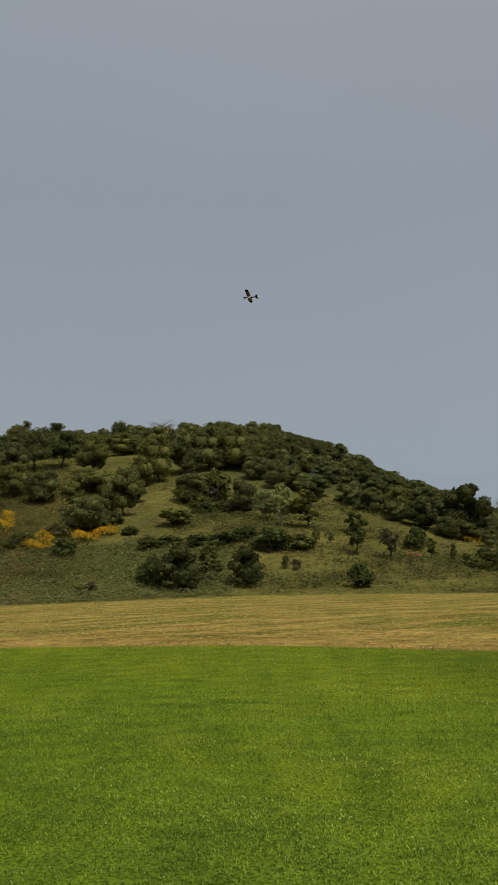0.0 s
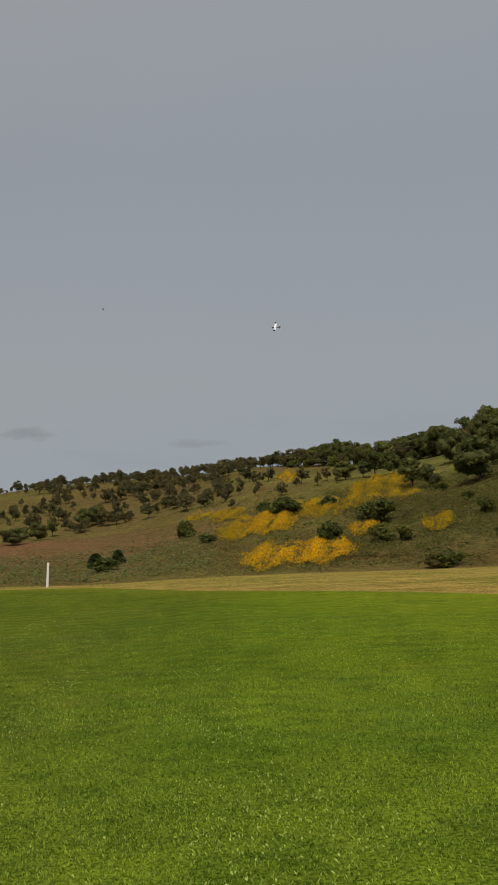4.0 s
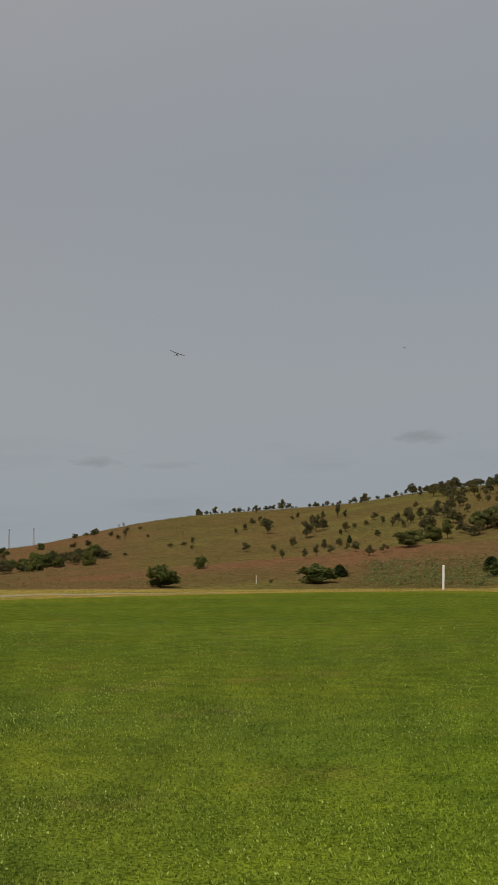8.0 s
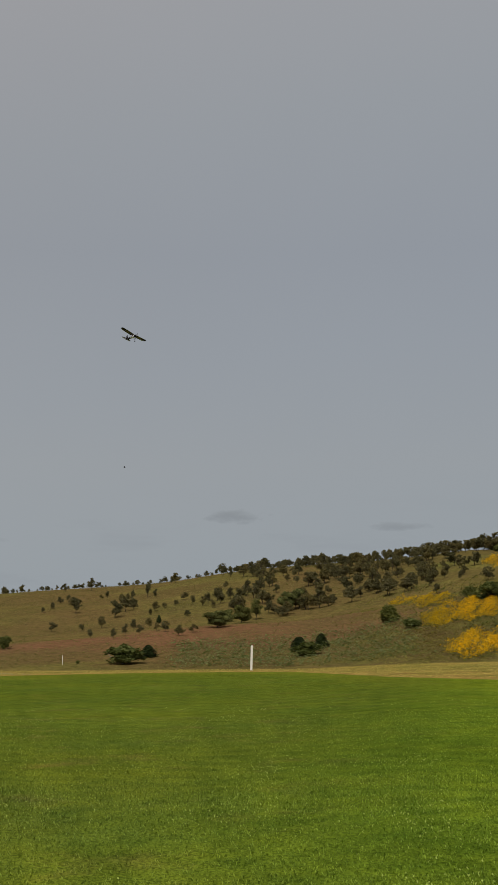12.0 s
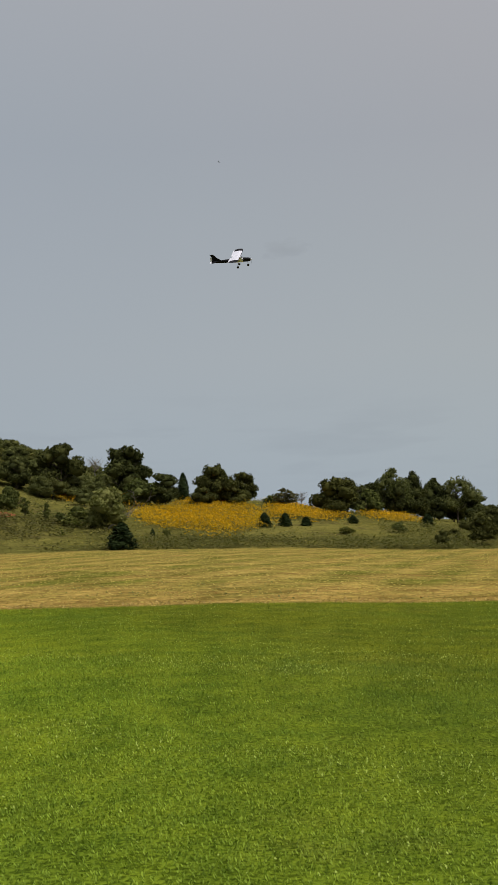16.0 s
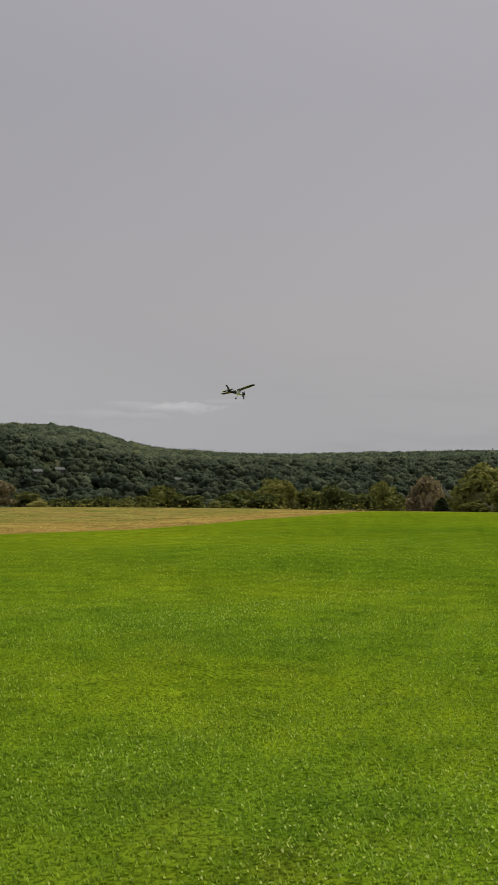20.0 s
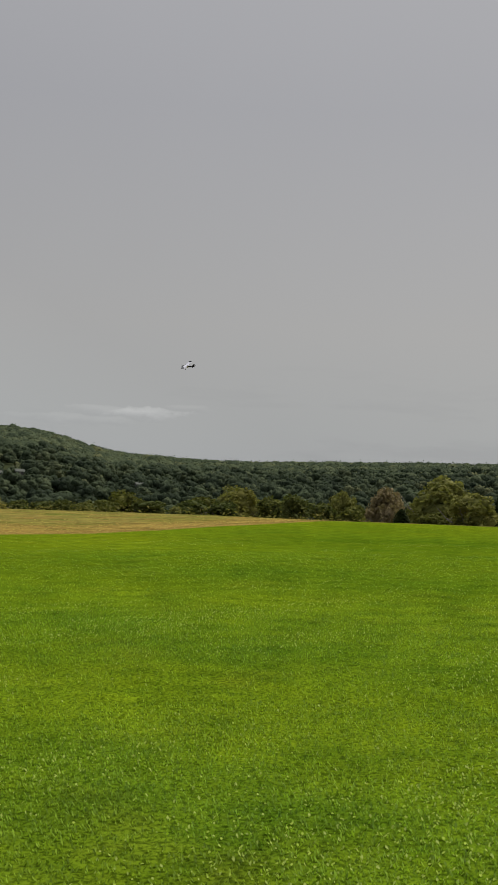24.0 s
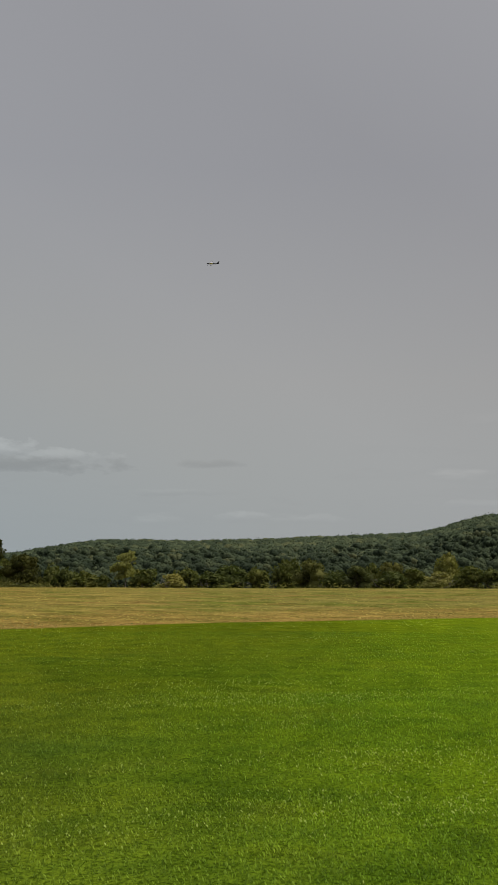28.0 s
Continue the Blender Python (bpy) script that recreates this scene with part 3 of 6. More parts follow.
def crown_mesh(verts, tris, corners, mat):
    """The crown's inner masses and its loose leaf clumps in one mesh."""
    n, q = len(tris), len(corners)
    me = bpy.data.meshes.new("crown")
    me.vertices.add(len(verts) + 4 * q)
    me.vertices.foreach_set("co", np.concatenate([verts.ravel(), corners.ravel()]).astype(np.float32))
    me.loops.add(3 * n + 4 * q)
    me.loops.foreach_set("vertex_index", np.concatenate([tris.ravel(), len(verts) + np.arange(4 * q)]).astype(np.int32))
    me.polygons.add(n + q)
    me.polygons.foreach_set("loop_start", np.concatenate([np.arange(n) * 3, 3 * n + np.arange(q) * 4]).astype(np.int32))
    me.polygons.foreach_set("loop_total", np.concatenate([np.full(n, 3), np.full(q, 4)]).astype(np.int32))
    me.polygons.foreach_set("use_smooth", np.arange(n + q) < n)
    me.update(calc_edges=True)
    me.materials.append(mat)
    return me


def limbs(rng, trunk_h, spread, top, count=7, girth=0.035, stems=1):
    """A tapered trunk (or several stems) with bent limbs."""
    bm = bmesh.new()
    for s in range(stems):
        lean = Vector((rng.normal() * 0.03, rng.normal() * 0.03, 0)) if stems == 1 else Vector((rng.normal() * 0.25, rng.normal() * 0.25, 0))
        g = girth if stems == 1 else girth * 0.55
        line = [Vector((0, 0, -0.04)) + lean * 0.1 + Vector((rng.normal(), rng.normal(), 0)) * (0.02 if stems > 1 else 0)]
        for k in range(1, 5):
            line.append(Vector((0, 0, trunk_h * k / 4)) + lean * (k / 4) + Vector((rng.normal(), rng.normal(), 0)) * 0.012)
        line.append(Vector((lean.x * 1.6 + rng.normal() * 0.03, lean.y * 1.6 + rng.normal() * 0.03, top)))
        tube(bm, line, [g * 1.35, g, g * 0.88, g * 0.8, g * 0.66, g * 0.12])
        for k in range(max(2, count // stems)):
            a = rng.uniform(0, 6.28)
            h = rng.uniform(trunk_h * 0.65, trunk_h + (top - trunk_h) * 0.6)
            f = min(1, h / trunk_h)
            p0 = Vector((lean.x * f, lean.y * f, h))
            ln = spread * rng.uniform(0.55, 1.0)
            p1 = p0 + Vector((math.cos(a) * ln * 0.45, math.sin(a) * ln * 0.45, ln * rng.uniform(0.1, 0.35)))
            p2 = p0 + Vector((math.cos(a + 0.3) * ln, math.sin(a + 0.3) * ln, ln * rng.uniform(0.25, 0.75)))
            tube(bm, [p0, p1, p2], [g * 0.5, g * 0.33, g * 0.08], 5)
            p3 = p1 + Vector((math.cos(a - 0.7) * ln * 0.5, math.sin(a - 0.7) * ln * 0.5, ln * 0.35))
            tube(bm, [p1, p3], [g * 0.26, g * 0.06], 4)
    return bm


# kind: leaf material, bark, flakes, flake size, lobes, crown bottom, crown width / height, hollow, stems
KINDS = {
    "oak": (OAK, BARK, 3400, 0.028, 14, 0.05, 0.52, 0.55, 1),
    "broad_oak": (OAK, BARK, 3600, 0.030, 16, 0.02, 0.66, 0.55, 1),
    "open_oak": (OAK, BARK, 2300, 0.027, 12, 0.16, 0.48, 0.40, 1),
    "dark_oak": (DARK_OAK, BARK, 4300, 0.031, 15, 0.03, 0.55, 0.55, 1),
    "small_oak": (DRY_OAK, BARK, 900, 0.046, 7, 0.12, 0.50, 0.42, 1),
    "small_open_oak": (DRY_OAK, BARK, 480, 0.050, 6, 0.14, 0.44, 0.35, 1),
    "slender_tree": (SHRUB, BARK, 1300, 0.040, 9, 0.03, 0.30, 0.40, 1),
    "shrub": (SHRUB, BARK, 1100, 0.060, 9, 0.02, 0.70, 0.55, 3),
    "olive_shrub": (OLIVE, GREY_BARK, 1100, 0.058, 9, 0.02, 0.72, 0.50, 3),
    "cedar": (CEDAR, BARK, 900, 0.050, 0, 0.03, 0.38, 0.6, 1),
    "pale_tree": (PALE_GREEN, GREY_BARK, 1500, 0.036, 9, 0.10, 0.42, 0.35, 1),
    "pale_shrub": (YELLOW_GREEN, GREY_BARK, 1900, 0.044, 11, 0.02, 0.66, 0.55, 3),
    "willow": (WILLOW, GREY_BARK, 2400, 0.036, 13, 0.06, 0.62, 0.5, 2),
    "russet_shrub": (RUSSET, GREY_BARK, 1700, 0.036, 11, 0.02, 0.62, 0.5, 4),
    "brown_shrub": (BROWN_TWIGS, GREY_BARK, 1700, 0.036, 11, 0.02, 0.62, 0.5, 4),
    "bare_tree": (RUSSET, GREY_BARK, 110, 0.012, 6, 0.4, 0.42, 0.2, 1),
}
STYLES = {}


def tree_model(kind, variant):
    """One unit-high tree: an Empty at its foot, with trunk and crown."""
    leaf, bark, count, size, n, bottom, wide, hollow, stems = KINDS[kind]
    rng = np.random.default_rng(len(kind) * 101 + variant * 17 + sum(map(ord, kind)))
    foot = new(kind)
    if n:
        lobes = []
        for k in range(n):
            a, u = rng.uniform(0, 6.28) + k * 2.4, (k + 0.5) / n
            if stems > 1:
                # a rounded bush, leafy to the ground
                reach, z, r = 0.36 * wide * math.sqrt(1 - u * u) * rng.uniform(0.85, 1.1), 0.16 + 0.52 * u, 0.28 * wide * rng.uniform(0.85, 1.15)
                lobes.append((math.cos(a) * reach, math.sin(a) * reach, z, r, 0.9))
                continue
            z = bottom + (1 - bottom) * (0.2 + 0.68 * u)
            reach = wide * math.sin(math.pi * (0.22 + 0.66 * u)) * rng.uniform(0.35, 1.0)
            r = wide * rng.uniform(0.36, 0.61) * (1.0 - 0.38 * u) * (0.95 if n < 8 else 0.82)
            lobes.append((math.cos(a) * reach * 0.75, math.sin(a) * reach * 0.75, min(z, 0.97 - r * 0.8), r, 0.8))
        lobes = [(x, y, z, r * 1.28, flat) for x, y, z, r, flat in lobes]
        corners = crown(rng, budded(rng, lobes, 11), int(count * 1.6), size * 1.08, 0.42, 0.7)
        fill = 0.01 if kind == "bare_tree" else 0.44 if hollow < 0.45 else 0.70
        verts, tris = lobe_domes(rng, lobes, fill, 2 if count > 2000 else 1)
    else:
        h = rng.uniform(0, 1, count) ** 0.8
        a = rng.uniform(0, 6.28, count)
        rad = wide * 0.5 * (1 - h ** 1.7) ** 0.75 * (0.7 + 0.4 * rng.uniform(0, 1, count)) * (1 + 0.16 * np.sin(a * 3 + h * 5)) + 0.01
        c = np.stack([np.cos(a) * rad, np.sin(a) * rad, bottom + (1 - bottom) * h], 1)
        corners = flakes(rng, c, size, out=np.stack([np.cos(a), np.sin(a), 0.5 + 0 * a], 1))
        verts, tris = lobe_domes(rng, [(wide * 0.2 * (1 - u) * math.cos(k * 2.4), wide * 0.2 * (1 - u) * math.sin(k * 2.4), bottom + (0.9 - bottom) * u, wide * 0.28 * (1 - u ** 1.7) ** 0.75 + 0.015, 1.5) for k, u in enumerate(np.linspace(0.05, 0.92, 22))], 1.0, 1)
    fit = np.array([0.5 / np.quantile(np.hypot(corners[:, :, 0], corners[:, :, 1]), 0.97)] * 2 + [1 / np.quantile(corners[:, :, 2], 0.995)])
    corners, verts = corners * fit, verts * fit
    verts[:, 2] = np.maximum(verts[:, 2], 0.005)
    corners[:, :, 2] = np.maximum(corners[:, :, 2], 0.005)
    bm = limbs(rng, max(bottom + 0.18, 0.25), (0.42 if kind == "bare_tree" else 0.36) if stems == 1 else 0.3, (0.9 if stems == 1 else 0.68) if n else 0.96, 28 if kind == "bare_tree" else 9 if n else 3, 0.026 if stems == 1 else 0.03, stems)
    part("trunk", bm_mesh("trunk", bm, bark), foot)
    part("crown", crown_mesh(verts, tris, corners, leaf), foot)
    return foot


TURN = np.random.default_rng(5)


def tree(kind, az, r, high, broad=1.0, label="", group="", variants=5):
    """A tree on the ground at that azimuth and distance, high metres tall; broad widens its crown."""
    variant = int(TURN.integers(variants))
    x, y, z = spot(az, r)
    m = pose(x, y, z - 0.03, 0, 0, TURN.uniform(0, 360)) @ Matrix.Diagonal((high * broad, high * broad, high, 1))
    if (kind, variant) in STYLES:
        ob = copy_thing(STYLES[kind, variant], Matrix.Identity(4))
    else:
        ob = STYLES[kind, variant] = tree_model(kind, variant)
    ob.matrix_basis = m
    ob.rotation_mode = "XYZ"
    tagged(ob, label or "dark green oak on the grassy hillside", "shrub" if "shrub" in kind else "tree", group)
    return ob


# ---- the land: one sheet from underfoot to the horizon ----
def make_land():
    az = np.concatenate([np.arange(-180, -78, 3.0), np.arange(-78, 132, 0.5), np.arange(132, 180, 3.0)])
    r = np.concatenate([[0.6], np.arange(2, 30, 2.0), np.arange(30, 134, 1.6), np.arange(134, 380, 4.0), np.geomspace(380, 4600, 70)])
    A, Rr = np.meshgrid(np.radians(az), r, indexing="ij")
    X, Y = Rr * np.sin(A), Rr * np.cos(A)
    Z, past_lawn, past_hay = ground(X, Y)
    na, nr = X.shape
    verts = np.concatenate([np.stack([X, Y, Z], -1).reshape(-1, 3), [[0, 0, 0]]])
    i, j = np.meshgrid(np.arange(na), np.arange(nr - 1), indexing="ij")
    k = (i + 1) % na
    faces = np.stack([i * nr + j, i * nr + j + 1, k * nr + j + 1, k * nr + j], -1).reshape(-1, 4).tolist()
    faces += [(na * nr, i * nr, (i + 1) % na * nr) for i in range(na)]
    me = mesh_from("ground", verts.tolist(), faces, LAND)
    deg, rr = np.degrees(np.arctan2(verts[:, 0], verts[:, 1])), np.hypot(verts[:, 0], verts[:, 1])
    rust = np.clip((-34 - deg) / 6, 0, 1) * np.clip((deg + 110) / 10, 0, 1)
    rust *= np.maximum(np.clip((-58 - deg) / 4, 0, 1), np.clip((205 + (deg + 45) * 1.5 + 8 * lumps(verts[:, 0], verts[:, 1]) - rr) / 14, 0, 1) * np.clip((rr - 146) / 12, 0, 1))
    rust = np.maximum(rust, 0.3 * np.clip((-36 - deg) / 6, 0, 1) * np.clip((deg + 110) / 10, 0, 1))
    olive = np.clip((deg - 52) / 16, 0, 1) * np.clip((np.append(past_lawn.ravel(), -30) - 6) / 12, 0, 1)
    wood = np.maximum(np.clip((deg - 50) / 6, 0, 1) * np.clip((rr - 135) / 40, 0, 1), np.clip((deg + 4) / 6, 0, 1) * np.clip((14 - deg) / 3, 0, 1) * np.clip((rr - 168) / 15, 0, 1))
    brown = np.maximum(np.clip((75 - np.append(past_hay.ravel(), -100)) / 40, 0, 1), 0.75 * np.clip((-26 - deg) / 5, 0, 1)) * np.clip((-9 - deg) / 6, 0.12, 1)
    scrub = 0.85 * np.clip((deg + 32) / 4, 0, 1) * np.clip((-8 - deg) / 4, 0, 1) * np.clip((np.append(past_hay.ravel(), -100) - 10) / 12, 0, 1) * np.clip((205 - rr) / 20, 0, 1)
    for name, values in (("past_lawn", np.append(past_lawn.ravel(), -30)), ("past_hay", np.append(past_hay.ravel(), -100)), ("rust", rust), ("olive", olive), ("wood", wood), ("brown", brown), ("scrub", scrub)):
        me.attributes.new(name, "FLOAT", "POINT").data.foreach_set("value", values.astype(np.float32))
    me.polygons.foreach_set("use_smooth", np.ones(len(me.polygons), dtype=bool))
    return tagged(new("ground", me), "mown green lawn, dry hay field and rolling grassy slopes", "ground", kind="structure")


make_land()


def make_track():
    """A pale strip of bare dirt along the lawn's western edge."""
    rng = np.random.default_rng(6)
    az = np.arange(-74, -56, 0.1)
    far, far_z = plan(az)[:2]
    rows = []
    for dip, jag in ((2.345, 0.006), (2.27, 0.008)):
        d = dip + rng.normal(size=len(az)) * jag + 0.02 * np.sin(az * 1.7 + dip) + (0.0375 * np.clip((az + 64) / 8, 0, 1) * (1 if dip < 2.3 else -1))
        r = EYE / (np.tan(np.radians(d)) + far_z / far)
        x, y = r * np.sin(np.radians(az)), r * np.cos(np.radians(az))
        rows.append(np.stack([x, y, ground(x, y)[0] + 0.02], 1))
    n = len(az)
    verts = np.concatenate(rows).tolist()
    me = mesh_from("dirt_track", verts, [(i, i + 1, n + i + 1, n + i) for i in range(n - 1)], plain("pale_dirt", (0.30, 0.265, 0.175), 0.95, wear=0.35, scale=3, spec=0.05))
    tagged(new("dirt_track", me), "thin pale dirt track along the edge of the lawn", "track", kind="structure")


make_track()


def bare_soil(az, r, wide, deep):
    """A ragged patch of bare reddish earth, a little raised at its middle."""
    rng = np.random.default_rng(8)
    n = 40
    verts, faces = [], []
    for ring, f in enumerate((1.0, 0.7, 0.35)):
        for k in range(n):
            a = 2 * math.pi * k / n
            g = f * (1 + 0.16 * math.sin(3 * a + 1) + rng.uniform(-0.08, 0.08))
            x, y, z = spot(az + math.degrees(wide / 2 * g * math.cos(a) / r), r + deep / 2 * g * math.sin(a))
            verts.append((x, y, z - 0.03 + 0.07 * (1 - f)))
    x, y, z = spot(az, r)
    verts.append((x, y, z + 0.06))
    for ring in range(2):
        faces += [(ring * n + k, ring * n + (k + 1) % n, (ring + 1) * n + (k + 1) % n, (ring + 1) * n + k) for k in range(n)]
    faces += [(2 * n + k, 2 * n + (k + 1) % n, 3 * n) for k in range(n)]
    me = mesh_from("bare_soil", verts, faces, plain("red_earth", (0.22, 0.085, 0.038), 0.95, wear=0.4, scale=1.5, spec=0.03))
    tagged(new("bare_soil", me), "patch of bare reddish earth on the hillside", "soil", kind="structure")


bare_soil(8.15, 132.8, 3.1, 4.5)


def cloudy(x, y, size, octaves=3):
    """Smooth random field, 0 to 1, with features about size metres across."""
    grid = np.random.default_rng(3).uniform(0, 1, (256, 256))
    total, weight = np.zeros_like(np.asarray(x, float)), 0.0
    for k in range(octaves):
        u, v = np.asarray(x) / size * 2 ** k + 17.3 * k, np.asarray(y) / size * 2 ** k + 9.1 * k
        i, j = np.floor(u).astype(int), np.floor(v).astype(int)
        f, g = u - i, v - j
        f, g = f * f * (3 - 2 * f), g * g * (3 - 2 * g)
        a, b = grid[i % 256, j % 256], grid[(i + 1) % 256, j % 256]
        c, d = grid[i % 256, (j + 1) % 256], grid[(i + 1) % 256, (j + 1) % 256]
        total = total + 0.55 ** k * ((a * (1 - f) + b * f) * (1 - g) + (c * (1 - f) + d * f) * g)
        weight += 0.55 ** k
    return total / weight


# ---- small growth: tufts, brush, hay, flowers, far woods ----
def sector(rng, n, az0, az1, r0, r1, even=True):
    """Random places in a sector, even by area or by distance."""
    a = np.radians(rng.uniform(az0, az1, n))
    r = np.sqrt(rng.uniform(r0 * r0, r1 * r1, n)) if even else rng.uniform(r0, r1, n)
    return r * np.sin(a), r * np.cos(a)


def blades(rng, x, y, tall, wide, lean):
    """Grass blades as narrow tapering flakes."""
    n = len(x)
    z = ground(x, y)[0]
    a = rng.uniform(0, 6.28, n)
    b = a + 1.57 + rng.normal(size=n) * 0.25
    h = tall * rng.uniform(0.5, 1.3, n)
    w = wide * rng.uniform(0.6, 1.3, n)
    tip = np.stack([np.cos(a) * h * lean, np.sin(a) * h * lean, h], 1)
    side = np.stack([np.cos(b) * w, np.sin(b) * w, 0 * w], 1) * 0.5
    base = np.stack([x, y, z - 0.003], 1)
    mid = base + tip * 0.55 + np.array([0, 0, 1]) * (h * 0.06)[:, None]
    return np.stack([base - side * 0.6, base + side * 0.6, mid + side, base + tip], 1), np.stack([base - side * 0.6, mid + side, base + tip, mid - side], 1)


def make_grass():
    rng = np.random.default_rng(11)
    sets = []
    for n, r0, r1, tall, wide in ((60000, 0.2, 4.6, 0.032, 0.014), (400000, 4.6, 9, 0.023, 0.0105), (190000, 9, 16, 0.030, 0.011), (150000, 16, 32, 0.030, 0.016), (60000, 32, 90, 0.030, 0.022)):
        x, y = sector(rng, n, *((-74, 130) if r1 > 9 else (-180, 180)), r0, r1)
        keep = (ground(x, y)[1] < -0.3) & (rng.uniform(0, 1, n) < 0.70 + 0.30 * np.sin(x * 1.3 + np.sin(y * 0.9) * 2) * np.sin(y * 1.1 + x * 0.3))
        left = blades(rng, x[keep], y[keep], tall, wide, 0.7)[1]
        sets.append(left)
    tagged(new("grass", quads_mesh("grass", np.concatenate(sets), BLADE)), "short mown green lawn grass with pale blades", "grass", kind="stuff")
    # pale blades whose colour carries the lawn's glints
    sets = []
    for n, r0, r1, tall, wide in ((30000, 4.6, 9, 0.021, 0.0145), (64000, 9, 18, 0.023, 0.0135), (42000, 18, 40, 0.026, 0.014)):
        x, y = sector(rng, n, -74, 130, r0, r1)
        keep = (ground(x, y)[1] < -0.3) & (np.sin(x * 0.7 + 1) * np.sin(y * 0.8) + 0.6 * np.sin(x * 2.1 + y * 1.7) + rng.normal(size=n) * 0.6 > 0.95 - 0.4 * np.clip(np.maximum(np.degrees(np.arctan2(x, y)) / 50, np.degrees(np.arctan2(-x, y)) / 12 - 3.4), 0, 1))
        sets.append(blades(rng, x[keep], y[keep], tall * 0.9, wide, 0.75)[1])
    tagged(new("shiny_grass", quads_mesh("shiny_grass", np.concatenate(sets), GLINT_BLADE)), "scattered broad pale blades in the lawn, glints put into their colour", "grass", kind="stuff")


def make_hay():
    """Cut hay: tufted litter, heaped along the mower's rows and in loose clumps."""
    rng = np.random.default_rng(12)
    n = 420000
    x, y = sector(rng, n, -72, 108, 22, 132)
    z, lawn, far = ground(x, y)
    lumpy = cloudy(x, y, 1.6)
    row = (x * 0.81 - y * 0.586) / 3.3 + 0.8 * cloudy(x, y, 40, 1)
    ridge = np.clip(1 - np.abs((row % 1) - 0.5) * 3.0, 0, 1) * cloudy(y, x, 9.0, 2)
    inside = (lawn > -0.2 + 1.6 * (cloudy(x, y, 1.5) - 0.5)) & (far < 0.5)
    thin = np.clip((np.degrees(np.arctan2(x, y)) - 47) / 12, 0, 1) * np.clip((lawn - 3) / 8, 0, 1)
    keep = inside & (ridge * 0.5 + lumpy + rng.normal(size=n) * 0.3 > 0.5 + 0.55 * thin)
    heap = (0.02 + 0.10 * ridge + 0.10 * lumpy) * rng.uniform(0.05, 1.0, n)
    c = np.stack([x, y, z + 0.005 + heap], 1)[keep]
    tagged(new("cut_hay", quads_mesh("cut_hay", flakes(rng, c, 0.06, out=np.tile([0, 0, 1.2], (len(c), 1)), disorder=0.22), STRAW)), "cut dry hay lying in rows on stubble", "hay", kind="stuff")
    # green regrowth and reddish stubble showing through
    x, y = sector(rng, 9000, -40, 106, 24, 130)
    keep = (ground(x, y)[1] > 0.3) & (ground(x, y)[2] < -1) & (cloudy(x, y, 5.0) + rng.normal(size=len(x)) * 0.08 > 0.52)
    clumps("hay_regrowth", rng, x[keep], y[keep], 12, 0.45, 0.07, 0.035, GREEN_WEED, "small pale green weeds growing through the hay", "weeds")
    keep = (ground(x, y)[1] > 0.1) & (ground(x, y)[1] < 14) & (cloudy(y, x, 4.0) + rng.normal(size=len(x)) * 0.08 > 0.47)
    clumps("red_stubble", rng, x[keep], y[keep], 14, 0.6, 0.07, 0.042, RED_STUBBLE, "reddish brown stubble in loose clumps", "stubble")


def make_lip():
    """A ragged lip of taller dry stubble along the lawn's edge."""
    rng = np.random.default_rng(19)
    n = 900000
    x, y = sector(rng, n, -34, 106, 20, 100)
    lawn = ground(x, y)[1]
    keep = (lawn > -0.35) & (lawn < 0.9)
    x, y, lawn = x[keep], y[keep], lawn[keep]
    tall = cloudy(x, y, 1.4)
    keep = tall + rng.normal(size=len(x)) * 0.2 > 0.46
    x, y, tall = x[keep], y[keep], tall[keep]
    z = ground(x, y)[0] + rng.uniform(0, 1, len(x)) * 0.13 * np.clip(tall - 0.25, 0.05, 1)
    tagged(new("stubble_lip", quads_mesh("stubble_lip", flakes(rng, np.stack([x, y, z], 1), 0.032, 0.2), DRY_STUBBLE)), "ragged lip of taller dry stubble along the lawn", "stubble", kind="stuff")


def clumps(name, rng, x, y, each, spread, tall, size, mat, label, category):
    """Low brush: a few flakes about each place."""
    n = len(x)
    px = np.repeat(x, each) + rng.normal(size=n * each) * spread * np.repeat(rng.uniform(0.5, 1.5, n), each)
    py = np.repeat(y, each) + rng.normal(size=n * each) * spread
    up = rng.uniform(0, 1, n * each) * tall * np.repeat(rng.uniform(0.4, 1.4, n), each)
    c = np.stack([px, py, ground(px, py)[0] + up], 1)
    tagged(new(name, quads_mesh(name, flakes(rng, c, size, out=np.tile([0, 0, 1.5], (len(c), 1))), mat)), label, category, kind="stuff")


